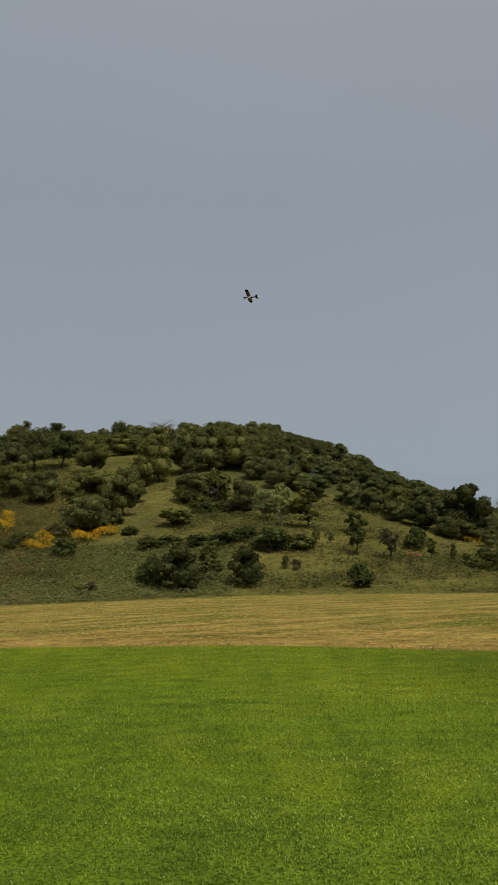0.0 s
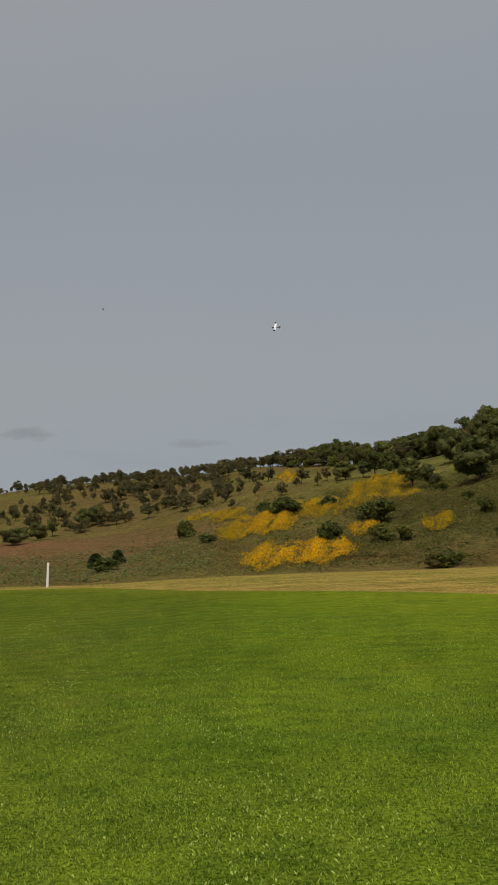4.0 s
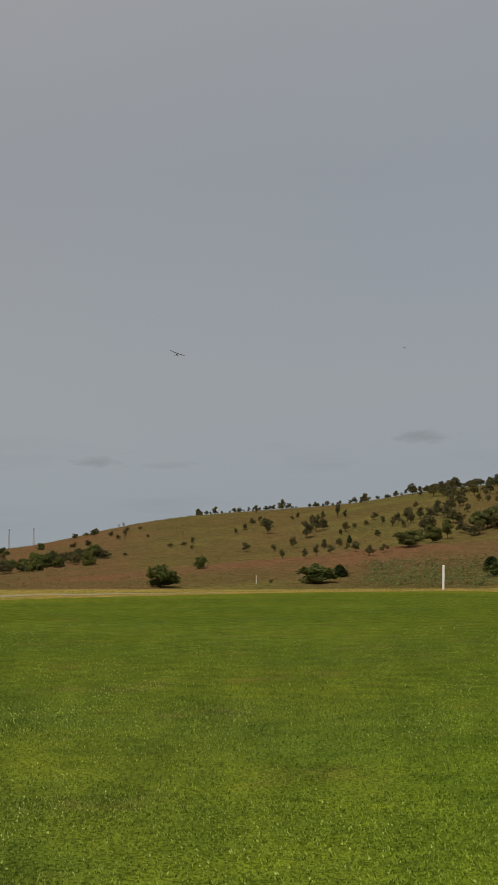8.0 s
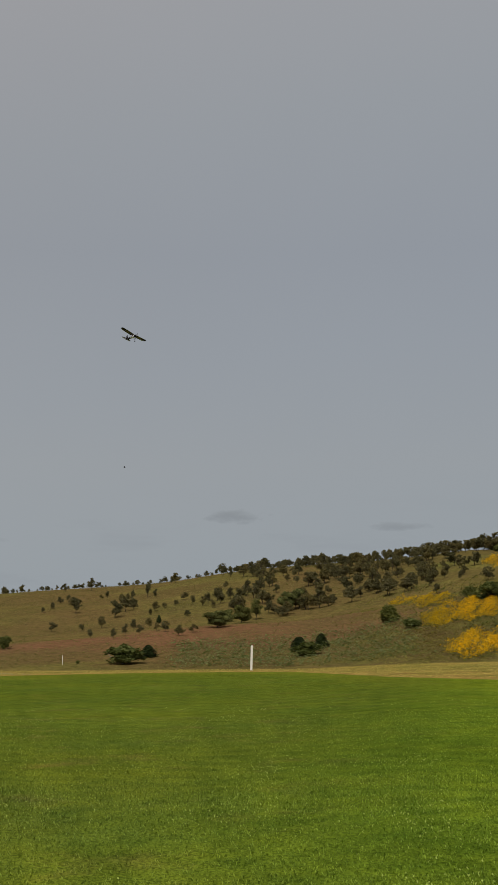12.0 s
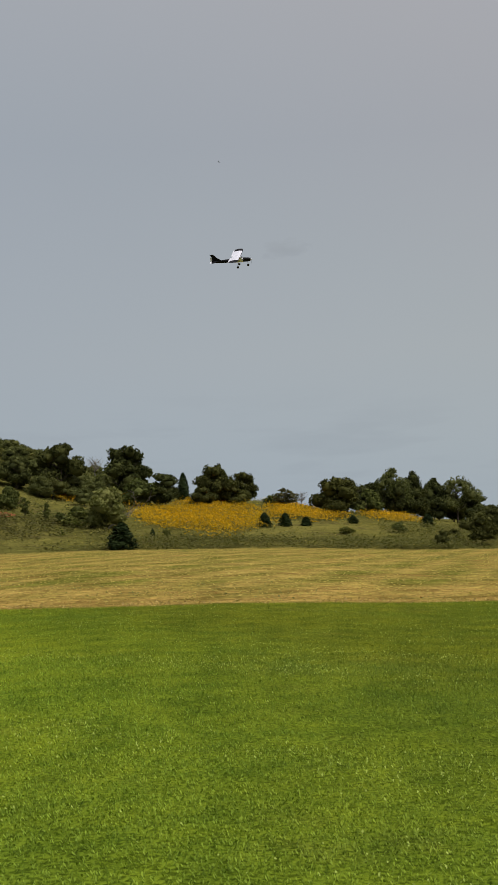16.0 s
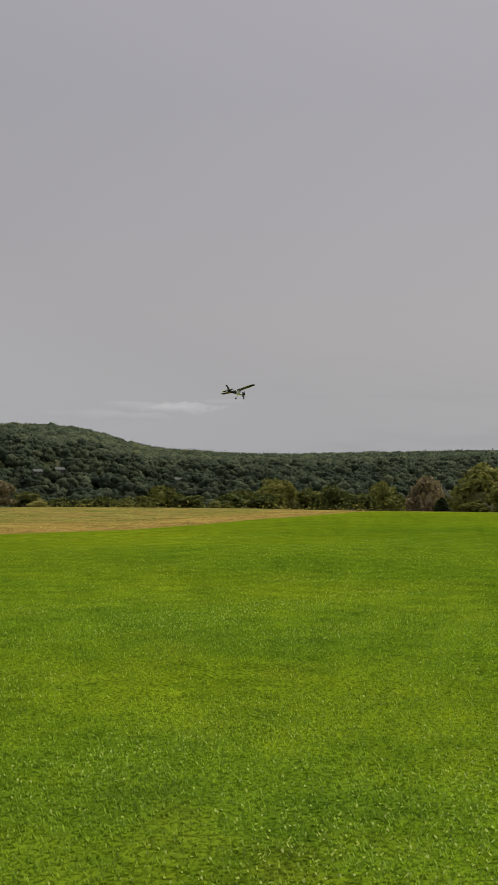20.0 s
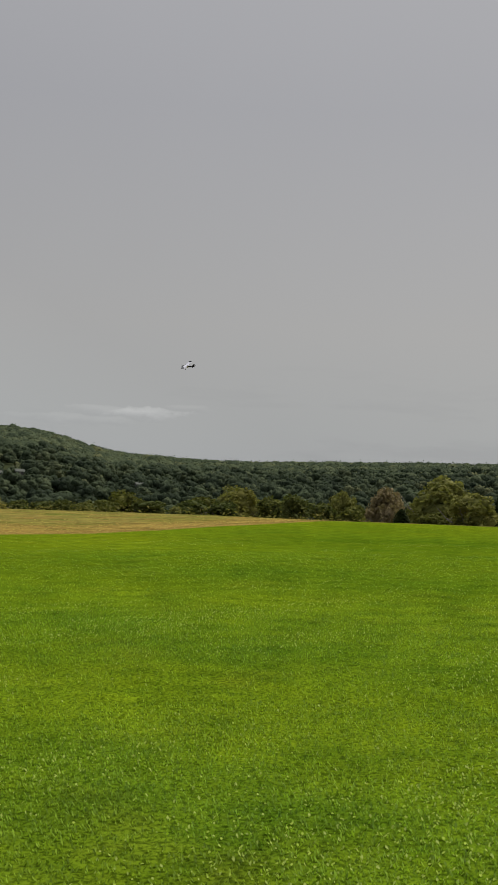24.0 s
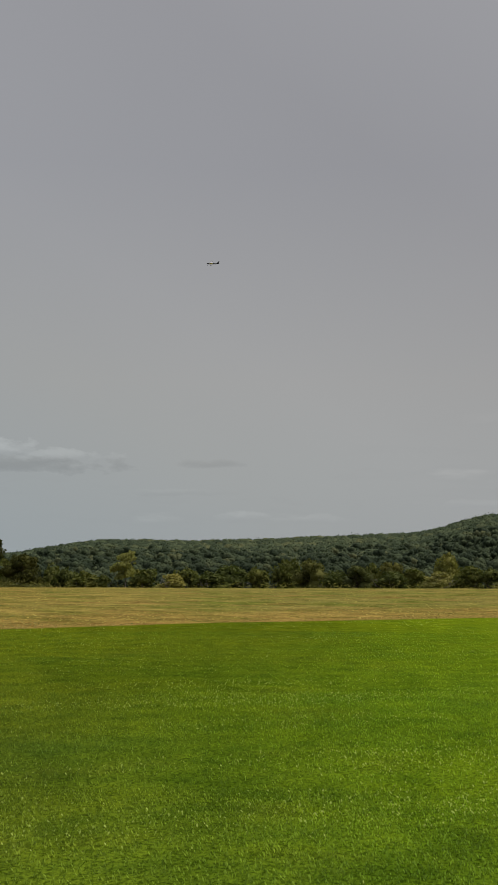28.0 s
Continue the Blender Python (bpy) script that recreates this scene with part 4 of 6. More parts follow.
def make_brush():
    rng = np.random.default_rng(13)
    x, y = sector(rng, 1500, -37, 14, 112, 215)
    keep = (ground(x, y)[2] > 3) & (np.sin(x * 0.11 + 1) * np.sin(y * 0.13) + rng.normal(size=len(x)) * 0.4 > 0.15)
    clumps("brush", rng, x[keep], y[keep], 24, 0.6, 0.75, 0.2, SHRUB, "low dark green brush over the hillside", "brush")
    # strips of brush and tussocks on the southern slope
    x, y = sector(rng, 2600, -4, 14, 110, 165)
    strip = cloudy(x * 0.45, y * 1.6, 9.0)
    keep = (ground(x, y)[2] > 1) & (strip + rng.normal(size=len(x)) * 0.06 > 0.53)
    clumps("slope_brush", rng, x[keep], y[keep], 20, 0.55, 0.7, 0.17, SLOPE_BRUSH, "dull brown-green brush in strips on the slope", "brush")
    # close cover of mounded brush on the western slope of the wooded hill
    x, y = sector(rng, 4200, -31, -9, 122, 200)
    keep = (ground(x, y)[2] > 5) & (np.sin(x * 0.13 + np.sin(y * 0.09) * 2) * np.sin(y * 0.12 + 1) + rng.normal(size=len(x)) * 0.35 > -0.4)
    clumps("mounded_brush", rng, x[keep], y[keep], 26, 0.6, 0.75, 0.15, BRUSH, "knee-high mounded green brush covering the slope", "brush")
    # pale green weed bank above the hay field
    x, y = sector(rng, 3600, -18, -1, 111, 138)
    keep = (ground(x, y)[2] > 1) & (lumps(x * 2, y * 2) + rng.normal(size=len(x)) * 0.4 > -0.35)
    clumps("weed_bank", rng, x[keep], y[keep], 12, 0.6, 0.5, 0.17, GREEN_WEED, "grey-green weeds on the bank above the hay", "weeds")
    x, y = sector(rng, 13000, -40, 30, 112, 215)
    keep = (ground(x, y)[2] > 1) & (cloudy(x, y, 7.0) + rng.normal(size=len(x)) * 0.12 > 0.45)
    clumps("rough_grass", rng, x[keep], y[keep], 8, 0.8, 0.4, 0.15, MEADOW, "rough yellowish meadow grass on the slope", "grass")
    x, y = sector(rng, 6800, -37, -8, 112, 185)
    keep = (ground(x, y)[2] > 2) & (np.sin(x * 0.15) + np.sin(y * 0.21 + x * 0.05) + rng.normal(size=len(x)) * 0.6 > 0.0)
    clumps("brown_brush", rng, x[keep], y[keep], 12, 0.9, 0.5, 0.16, FOOT_BRUSH, "brownish dry brush at the foot of the hill", "brush")
    x, y = sector(rng, 2800, -74, -36, 128, 345)
    keep = (ground(x, y)[2] > 1) & (lumps(x * 1.4, y) > 0)
    clumps("dry_grass", rng, x[keep], y[keep], 8, 1.8, 0.22, 0.2, BROWN, "dry reddish-brown grass tufts on the bare hill", "grass")
    x, y = sector(rng, 5000, -74, -36, 128, 345)
    keep = ground(x, y)[2] > 1
    clumps("hill_grass", rng, x[keep], y[keep], 10, 1.8, 0.25, 0.16, HILL_GRASS, "yellowish grass tufts on the bare hill", "grass")
    x, y = sector(rng, 850, -49, -37, 128, 165)
    keep = ground(x, y)[2] > 3
    clumps("weedy_brush", rng, x[keep], y[keep], 10, 0.8, 0.8, 0.2, GREEN_WEED, "dark green weeds and brush below the dry slope", "brush")
    # rough dark fringe where the slope meets the hay field
    x, y = sector(rng, 5000, -10, 29, 104, 150)
    deep = ground(x, y)[2]
    keep = (deep > 0.3) & (deep < 7 + 3 * np.sin(x * 0.2)) & (lumps(x * 1.5, y * 1.5) + rng.normal(size=len(x)) * 0.5 > -0.2)
    clumps("fringe_weeds", rng, x[keep], y[keep], 9, 0.5, 0.6, 0.14, SLOPE_BRUSH, "dark green weeds along the foot of the slope", "weeds")
    # green brush where the flower meadow meets the hay field
    x, y = sector(rng, 2600, 12, 31, 108, 132)
    deep = ground(x, y)[2]
    keep = (deep > 0.4) & (deep < 9 + 9 * cloudy(x, y, 14.0)) & (cloudy(x, y, 6.0) + rng.normal(size=len(x)) * 0.1 > 0.42)
    clumps("meadow_brush", rng, x[keep], y[keep], 14, 0.6, 0.65, 0.16, BRUSH, "dull green brush along the edge of the flower meadow", "brush")
    # tall weeds between the hay field and the tree line
    x, y = sector(rng, 5200, 27, 57, 112, 150)
    keep = (ground(x, y)[2] > 0.6) & (ground(x, y)[2] < 30)
    clumps("tall_weeds", rng, x[keep], y[keep], 10, 0.5, 0.8, 0.15, BRUSH, "tall dull weeds along the tree line", "weeds")
    x, y = sector(rng, 2600, 54, 108, 62, 128)
    keep = (ground(x, y)[2] > -0.5) & (ground(x, y)[2] < 5)
    clumps("edge_weeds", rng, x[keep], y[keep], 8, 0.5, 0.55, 0.13, WEED, "uncut weeds along the far edge of the field", "weeds")


def flower_patch(az0, az1, r0, r1, count):
    """Yellow blooms on green stems, in a ragged, patchy drift with strays around it."""
    rng = np.random.default_rng(int(abs(az0) * 100 + count))
    n = int(count * 6.0)
    u, v = rng.normal(size=n) * 0.62, rng.normal(size=n) * 0.62
    a, r = np.radians((az0 + az1) / 2 + (az1 - az0) / 2 * u), (r0 + r1) / 2 + (r1 - r0) / 2 * v
    x, y = r * np.sin(a), r * np.cos(a)
    keep = 2.2 * (cloudy(x, y, 3.0) - 0.5) + rng.normal(size=n) * 0.3 > 0.95 * (u * u + v * v) - 1.15
    x, y = x[keep], y[keep]
    z = ground(x, y)[0]
    k = len(x)
    tall = 0.55 + 0.3 * np.sin(x * 1.7 + y * 0.9)
    foot = new("yellow_flower_patch")
    w = np.repeat(np.arange(k), 2)
    part("blooms", quads_mesh("blooms", flakes(rng, np.stack([x[w] + rng.normal(size=2 * k) * 0.2, y[w] + rng.normal(size=2 * k) * 0.2, z[w] + tall[w] * rng.uniform(0.7, 1.2, 2 * k)], 1), 0.105), BLOOM), foot)
    m = int(k * 1.2)
    w = rng.integers(0, k, m)
    part("stems", quads_mesh("stems", flakes(rng, np.stack([x[w] + rng.normal(size=m) * 0.3, y[w] + rng.normal(size=m) * 0.5, z[w] + tall[w] * rng.uniform(0.1, 1.05, m)], 1), 0.14, 0.5), BRUSH), foot)
    tagged(foot, "ragged drift of golden yellow wildflowers on green stems", "flowers", "yellow flower patches", kind="stuff")


def loose_mesh(name, verts, faces, mat, smooth=True):
    """A mesh from arrays of corners and of equal-sided faces."""
    k = faces.shape[1]
    me = bpy.data.meshes.new(name)
    me.vertices.add(len(verts))
    me.vertices.foreach_set("co", np.ascontiguousarray(verts, dtype=np.float32).ravel())
    me.loops.add(faces.size)
    me.loops.foreach_set("vertex_index", faces.astype(np.int32).ravel())
    me.polygons.add(len(faces))
    me.polygons.foreach_set("loop_start", np.arange(0, faces.size, k, dtype=np.int32))
    me.polygons.foreach_set("loop_total", np.full(len(faces), k, dtype=np.int32))
    me.polygons.foreach_set("use_smooth", np.full(len(faces), smooth))
    me.update(calc_edges=True)
    me.materials.append(mat)
    return me


def set_tint(me, values):
    me.attributes.new("tint", "FLOAT", "POINT").data.foreach_set("value", values.astype(np.float32))


def near_wood(rng):
    """The valley's wood, crown by crown: lumpy domes with loose leaf clumps over them."""
    n = 9000
    a = np.radians(rng.uniform(53, 130, n))
    r = np.sqrt(rng.uniform(140 ** 2, 500 ** 2, n))
    x, y = r * np.sin(a), r * np.cos(a)
    far = plan(np.degrees(a))[0]
    keep = (r > far + 45) & ((np.degrees(a) > 55) | (r > 230))
    x, y, r = x[keep], y[keep], r[keep]
    n, each = len(x), 56
    rad = np.interp(r, [140, 300, 500], [1.7, 2.0, 2.2]) * np.clip(rng.lognormal(-0.2, 0.44, n), 0.4, 1.5)
    mid = np.stack([x, y, ground(x, y)[0] + rad * rng.uniform(0.75, 1.25, n)], 1)
    buds = 6
    a, h = rng.uniform(0, 6.28, (n, buds)), rng.uniform(-0.3, 0.95, (n, buds))
    w = np.sqrt(1 - h * h)
    off = np.stack([w * np.cos(a), w * np.sin(a), h * 0.88], 2) * 0.72
    centre = np.concatenate([mid[:, None], mid[:, None] + off * rad[:, None, None]], 1).reshape(-1, 3)
    reach = np.concatenate([rad[:, None] * 0.82, rad[:, None] * rng.uniform(0.34, 0.56, (n, buds))], 1).ravel()
    bm = bmesh.new()
    bmesh.ops.create_icosphere(bm, subdivisions=1, radius=1.0)
    ball = np.array([v.co for v in bm.verts])
    tris = np.array([[v.index for v in f.verts] for f in bm.faces])
    bm.free()
    m = len(centre)
    verts = centre[:, None] + ball * (reach[:, None] * (1 + rng.normal(size=(m, len(ball))) * 0.17))[:, :, None] * np.array([1, 1, 0.86])
    faces = (tris[None] + (np.arange(m) * len(ball))[:, None, None]).reshape(-1, 3)
    d = rng.normal(size=(n, each, 3))
    d[:, :, 2] = np.abs(d[:, :, 2]) - 0.25
    d /= np.linalg.norm(d, axis=2)[:, :, None]
    c = mid[:, None] + d * (rad[:, None] * rng.uniform(0.80, 1.18, (n, each)))[:, :, None] * np.array([1, 1, 0.88])
    tone = np.clip(rng.beta(0.9, 1.5, n) + 0.3 * (cloudy(x, y, 60) - 0.5), 0, 1)
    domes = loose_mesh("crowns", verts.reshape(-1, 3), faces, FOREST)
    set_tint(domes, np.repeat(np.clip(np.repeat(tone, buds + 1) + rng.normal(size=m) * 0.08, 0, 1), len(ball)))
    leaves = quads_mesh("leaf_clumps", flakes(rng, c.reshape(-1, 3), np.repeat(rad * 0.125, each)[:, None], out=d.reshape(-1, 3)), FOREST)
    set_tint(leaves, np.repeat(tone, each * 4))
    wood = new("valley_wood")
    part("crowns", domes, wood)
    part("leaf_clumps", leaves, wood)
    tagged(wood, "dense dark green broadleaf wood filling the valley", "woodland", kind="stuff")


def far_wood(rng):
    """The closed canopy over the far hills: touching crowns of uneven height, with ragged leaf clumps."""
    az = np.arange(53, 131, 0.085)
    r = np.arange(430, 1010, 1.75)
    A, Rr = np.meshgrid(np.radians(az), r, indexing="ij")
    X, Y = Rr * np.sin(A), Rr * np.cos(A)
    cell = 5.6
    jit = rng.uniform(0.1, 0.9, (64, 64, 2))
    size = rng.uniform(0.4, 1.0, (64, 64))
    shade = np.clip(rng.beta(1.5, 1.9, (64, 64)), 0, 1)
    gx, gy = np.floor(X / cell).astype(int), np.floor(Y / cell).astype(int)
    top, tone = np.zeros_like(X), np.full_like(X, 0.3)
    for dx in (-1, 0, 1):
        for dy in (-1, 0, 1):
            i, j = gx + dx, gy + dy
            q = jit[i % 64, j % 64]
            s = size[(i * 3 + j) % 64, (j * 5 + i) % 64]
            d2 = (X - (i + q[..., 0]) * cell) ** 2 + (Y - (j + q[..., 1]) * cell) ** 2
            h = 4.6 * s * np.sqrt(np.clip(1 - d2 / (4.3 * s) ** 2, 0, 1))
            tone = np.where(h > top, shade[(i + 2 * j) % 64, (j + 3 * i) % 64], tone)
            top = np.maximum(top, h)
    low = np.clip((Rr - 430) / 25, 0, 1)
    Z = ground(X, Y)[0] + 0.4 + top * low + rng.normal(size=X.shape) * 0.22 + 2.4 * (cloudy(X, Y, 22, 3) - 0.5)
    tone = np.clip(tone + 0.22 * np.sin(X * 0.016 + 1) * np.sin(Y * 0.021) + 0.12 * np.sin(X * 0.05 + Y * 0.04), 0, 1)
    na, nr = X.shape
    i, j = np.meshgrid(np.arange(na - 1), np.arange(nr - 1), indexing="ij")
    faces = np.stack([i * nr + j, i * nr + j + 1, (i + 1) * nr + j + 1, (i + 1) * nr + j], -1).reshape(-1, 4)
    pts = np.stack([X, Y, Z], -1).reshape(-1, 3)
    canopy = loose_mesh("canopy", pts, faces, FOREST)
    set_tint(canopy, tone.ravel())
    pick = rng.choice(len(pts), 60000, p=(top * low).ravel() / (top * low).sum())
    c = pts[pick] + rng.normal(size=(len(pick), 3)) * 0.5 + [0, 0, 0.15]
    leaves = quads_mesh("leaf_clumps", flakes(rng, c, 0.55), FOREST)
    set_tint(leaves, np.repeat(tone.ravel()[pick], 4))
    wood = new("hill_wood")
    part("canopy", canopy, wood)
    part("leaf_clumps", leaves, wood)
    tagged(wood, "closed dark green canopy of the far wooded hills", "woodland", kind="stuff")


def make_forest():
    rng = np.random.default_rng(14)
    near_wood(rng)
    far_wood(rng)


def ridge_trees():
    """Small oaks along the skyline, and the closed wood on the hill's shoulder."""
    rng = np.random.default_rng(15)
    az = -57.5
    while az < -23:
        far, _, _, _, _, ridge, _ = plan(np.array(az))
        for row in range(1 if az < -44 else 2):
            r = float(ridge) - 3 - row * 12 + rng.uniform(-4, 4)
            tree("small_oak" if rng.uniform() < 0.65 else "small_open_oak", az + rng.uniform(-0.15, 0.15), r, rng.uniform(0.9, 2.4) * np.interp(az, [-57, -46, -38, -32, -23], [0.7, 0.85, 1.3, 1.9, 2.2]), rng.uniform(0.8, 1.25),
                 "small dark oak on the skyline of the ridge", "oaks along the ridge")
        az += rng.exponential(0.20) + 0.05
    for az in np.arange(-31, -13, 0.95):
        for row in range(3):
            ridge = float(plan(np.array(az))[5])
            tree(("oak", "open_oak", "oak", "broad_oak")[int(rng.integers(4))], az + rng.uniform(-0.4, 0.4), ridge - 1 - row * 9 + rng.uniform(-3, 3), rng.uniform(3.6, 5.6) * np.interp(az, [-31, -22, -16], [1.1, 1.15, 1.0]), rng.uniform(0.9, 1.3),
                 "dark green oak in the thicket along the ridge", "oaks along the ridge")
    # undergrowth that closes the thicket below the ridge
    for az in np.arange(-33, -1, 0.5):
        ridge = float(plan(np.array(az))[5])
        for row in range(2):
            tree(("shrub", "small_oak", "shrub", "olive_shrub")[int(rng.integers(4))], az + rng.uniform(-0.3, 0.3), ridge - 6 - row * 14 + rng.uniform(-5, 5), rng.uniform(1.4, 2.6), rng.uniform(1.0, 1.6),
                 "dense dark shrub in the thicket below the ridge", "shrubs below the ridge")
    for k in range(62):
        tree(("olive_shrub", "small_open_oak", "olive_shrub", "small_oak")[k % 4], -71.5 + 8.6 * rng.uniform() ** 0.8, rng.uniform(198, 222), rng.uniform(1.2, 2.9), rng.uniform(0.8, 1.3), "dull olive-green scrub on the hill's low shoulder", "scrub on the low shoulder")
    for k in range(14):
        tree(("olive_shrub", "small_open_oak", "small_oak")[k % 3], rng.uniform(-69, -61), rng.uniform(255, 330), rng.uniform(1.0, 2.0), rng.uniform(1.0, 1.4), "dull olive-green scrub on the hill's low shoulder", "scrub on the low shoulder")
    # thin small oaks over the upper dry hillside, denser towards the thicket
    for k in range(120):
        az = -36 - 20 * rng.uniform() ** 1.7
        ridge = float(plan(np.array(az))[5])
        r = rng.uniform(215, ridge - 5)
        if np.sin(az * 1.9) * np.sin(r * 0.06 + az) > -0.35:
            tree("small_open_oak" if rng.uniform() < 0.55 else "small_oak", az, r, rng.uniform(1.5, 3.6), rng.uniform(0.7, 1.1), "small thin-crowned oak on the dry grassy hillside", "trees scattered over the dry hillside")
    for k in range(130):
        az = rng.uniform(-47, -34.5)
        ridge = float(plan(np.array(az))[5])
        r = rng.uniform(212, ridge - 4)
        tree("small_oak" if rng.uniform() < 0.5 else "small_open_oak", az, r, rng.uniform(1.5, 3.2), rng.uniform(0.8, 1.2), "small crooked oak in the open grove on the dry hillside", "trees scattered over the dry hillside")
    for az, r0 in ((a, b) for a in np.arange(-13.5, 13.5, 1.15) for b in np.arange(0, 60, 7.5)):
        ridge = float(plan(np.array(az))[5])
        r = ridge + 6 - r0 + rng.uniform(-2.5, 2.5)
        low = np.interp(az, [-14, -6, -3, 0, 3, 6, 10, 13], [212, 205, 194, 178, 166, 158, 152, 150])
        if r > low:
            tree("broad_oak" if rng.uniform() < 0.5 else "oak", az + rng.uniform(-0.45, 0.45), r, rng.uniform(3.4, 4.9) * (0.68 if az > 2 else 0.95), rng.uniform(1.1, 1.6),
                 "dense dark green oak in the hilltop wood", "oaks of the hilltop wood")


def tree_line():
    """A second row that closes the gaps of the tree line."""
    rng = np.random.default_rng(16)
    for az in np.arange(24.5, 32.0, 0.75):
        tree("dark_oak", az + rng.uniform(-0.3, 0.3), rng.uniform(160, 178), rng.uniform(3.4, 4.8), rng.uniform(1.0, 1.35), "dark oak in the clump on the low rise", "oaks on the low rise")
    for az in np.arange(32.5, 54.5, 0.8):
        high = np.interp(az, [32, 34.5, 36.5, 38.5, 41, 46, 51, 54], [2.6, 4.0, 6.0, 4.4, 4.6, 5.4, 6.4, 5.6])
        tree("dark_oak", az + rng.uniform(-0.25, 0.25), rng.uniform(150, 172), high * rng.uniform(0.8, 1.05), rng.uniform(0.95, 1.3), "dark oak crowded into the tree line", "trees of the tree line")
        for k in range(2):
            tree("dark_oak", az + rng.uniform(-0.4, 0.4), rng.uniform(140, 150), rng.uniform(1.6, 3.0), rng.uniform(1.1, 1.6), "dark bushy young oak under the tree line", "shrubs under the tree line")


make_grass()
make_hay()
make_lip()
make_brush()
make_forest()
ridge_trees()
tree_line()
for az, r in zip(*(np.random.default_rng(17).uniform(*q, 110) for q in ((-26, 13), (116, 182)))):
    if np.sin(az * 0.9) * np.sin(r * 0.11) > -0.25:
        tree(("shrub", "olive_shrub", "shrub", "brown_shrub")[int(r * 7) % 4], az, r, 0.7 + (r * 13 % 1.0), 1.2 + (r * 3 % 0.9), "low shrub among the hillside brush", "low shrubs on the hill")


# closed oak wood over the shoulder of the hill, under its skyline
for az, r, u in zip(*(np.random.default_rng(23).uniform(*q, 230) for q in ((-5, 11.5), (172, 240), (0, 1)))):
    high = min(3.4 + 2.4 * u, r * math.tan(radians(np.interp(az, (-5, 0.6, 3.5, 6.3, 8.3, 11.5), (7.3, 7.3, 6.5, 5.1, 4.15, 3.5)))) + EYE - spot(az, r)[2])
    if high > 2.2 and r > np.interp(az, (-5, 0, 4, 11), (192, 182, 176, 172)):
        tree("oak" if u > 0.4 else "broad_oak", az, r, high, 0.95 + 0.3 * u, "oak crowded into the wood on the hill's shoulder", "oaks of the hill's shoulder")


# ---- trees and shrubs: azimuth, distance, height, breadth of the crown by its height ----
for spec in ((-36.53, 230.5, 2.81, 1.01), (-38.04, 221.5, 2.28, 0.95), (-36.25, 215.0, 1.71, 1.24), (-61.59, 261.0, 1.32, 0.97), (-60.06, 249.5, 1.03, 0.71), (-58.92, 230.5, 1.07, 1.27), (-54.38, 277.0, 1.67, 0.82), (-52.72, 277.0, 1.14, 1.44), (-52.43, 278.0, 1.75, 0.78), (-51.43, 268.5, 1.83, 0.86), (-50.42, 271.0, 3.82, 0.56), (-49.58, 243.0, 1.12, 1.28), (-48.15, 240.5, 2.05, 0.58), (-53.68, 215.0, 1.45, 0.87), (-53.26, 181.0, 1.55, 0.80), (-51.54, 185.5, 1.97, 0.56), (-50.34, 208.0, 1.93, 0.74), (-48.13, 183.0, 1.53, 1.06),):
    tree("small_open_oak", *spec, "small thin-crowned oak on the dry grassy hillside", "trees scattered over the dry hillside")
for spec in ((-35.42, 231.0, 1.90, 1.04), (-34.57, 223.5, 1.96, 1.12), (-34.01, 235.5, 2.81, 1.03), (-37.49, 214.5, 2.60, 0.73), (-35.89, 204.0, 1.88, 0.93), (-63.51, 220.5, 2.33, 1.21), (-62.24, 219.0, 1.66, 1.56), (-63.76, 320.0, 1.63, 1.35), (-63.15, 322.0, 0.95, 2.17), (-60.43, 284.5, 0.72, 1.75), (-61.20, 221.0, 0.60, 1.79), (-58.27, 234.0, 0.97, 1.42), (-57.84, 239.0, 1.19, 0.98), (-57.84, 224.5, 1.02, 1.08), (-56.62, 343.2, 2.62, 0.90), (-57.48, 343.9, 2.44, 1.11), (-55.60, 254.5, 1.28, 0.78), (-55.16, 260.0, 1.56, 0.98), (-55.15, 218.0, 1.84, 1.05), (-54.76, 272.5, 1.64, 0.98),):
    tree("small_oak", *spec, "small dark oak on the dry grassy hillside", "trees scattered over the dry hillside")
for spec in ((-51.71, 266.5, 1.82, 0.86), (-51.86, 252.5, 1.18, 0.95), (-51.17, 270.0, 2.32, 0.46), (-50.02, 268.0, 2.04, 0.64), (-50.27, 233.5, 1.27, 0.90), (-50.04, 237.5, 2.03, 0.92), (-49.01, 244.5, 1.22, 1.18), (-48.60, 252.0, 1.77, 1.12), (-47.67, 235.0, 2.05, 0.79), (-47.39, 238.5, 2.32, 0.91), (-46.77, 236.0, 2.77, 0.84), (-46.26, 243.0, 2.56, 0.84), (-48.45, 225.5, 1.23, 1.26), (-52.12, 177.0, 1.65, 0.53), (-51.11, 205.0, 2.01, 0.60), (-50.83, 187.5, 1.58, 0.93), (-49.97, 191.5, 1.45, 0.78), (-49.54, 188.5, 1.82, 0.81), (-48.84, 177.5, 1.73, 1.11), (-44.32, 218.5, 2.74, 0.70),):
    tree("small_oak", *spec, "small dark oak on the dry grassy hillside", "trees scattered over the dry hillside")
for spec in ((-44.05, 217.0, 1.88, 0.91), (-45.41, 245.0, 3.64, 0.66), (-44.71, 251.0, 2.87, 0.77),):
    tree("small_oak", *spec, "small dark oak on the dry grassy hillside", "trees scattered over the dry hillside")
for spec in ((-33.36, 207.0, 2.55, 1.00), (-32.60, 218.5, 1.73, 0.93), (-31.03, 222.5, 2.66, 0.92), (-30.54, 213.0, 2.52, 0.73), (-29.17, 219.5, 2.95, 1.00),):
    tree("small_oak", *spec, "small dark oak on the overgrown hillside", "trees on the overgrown hill")
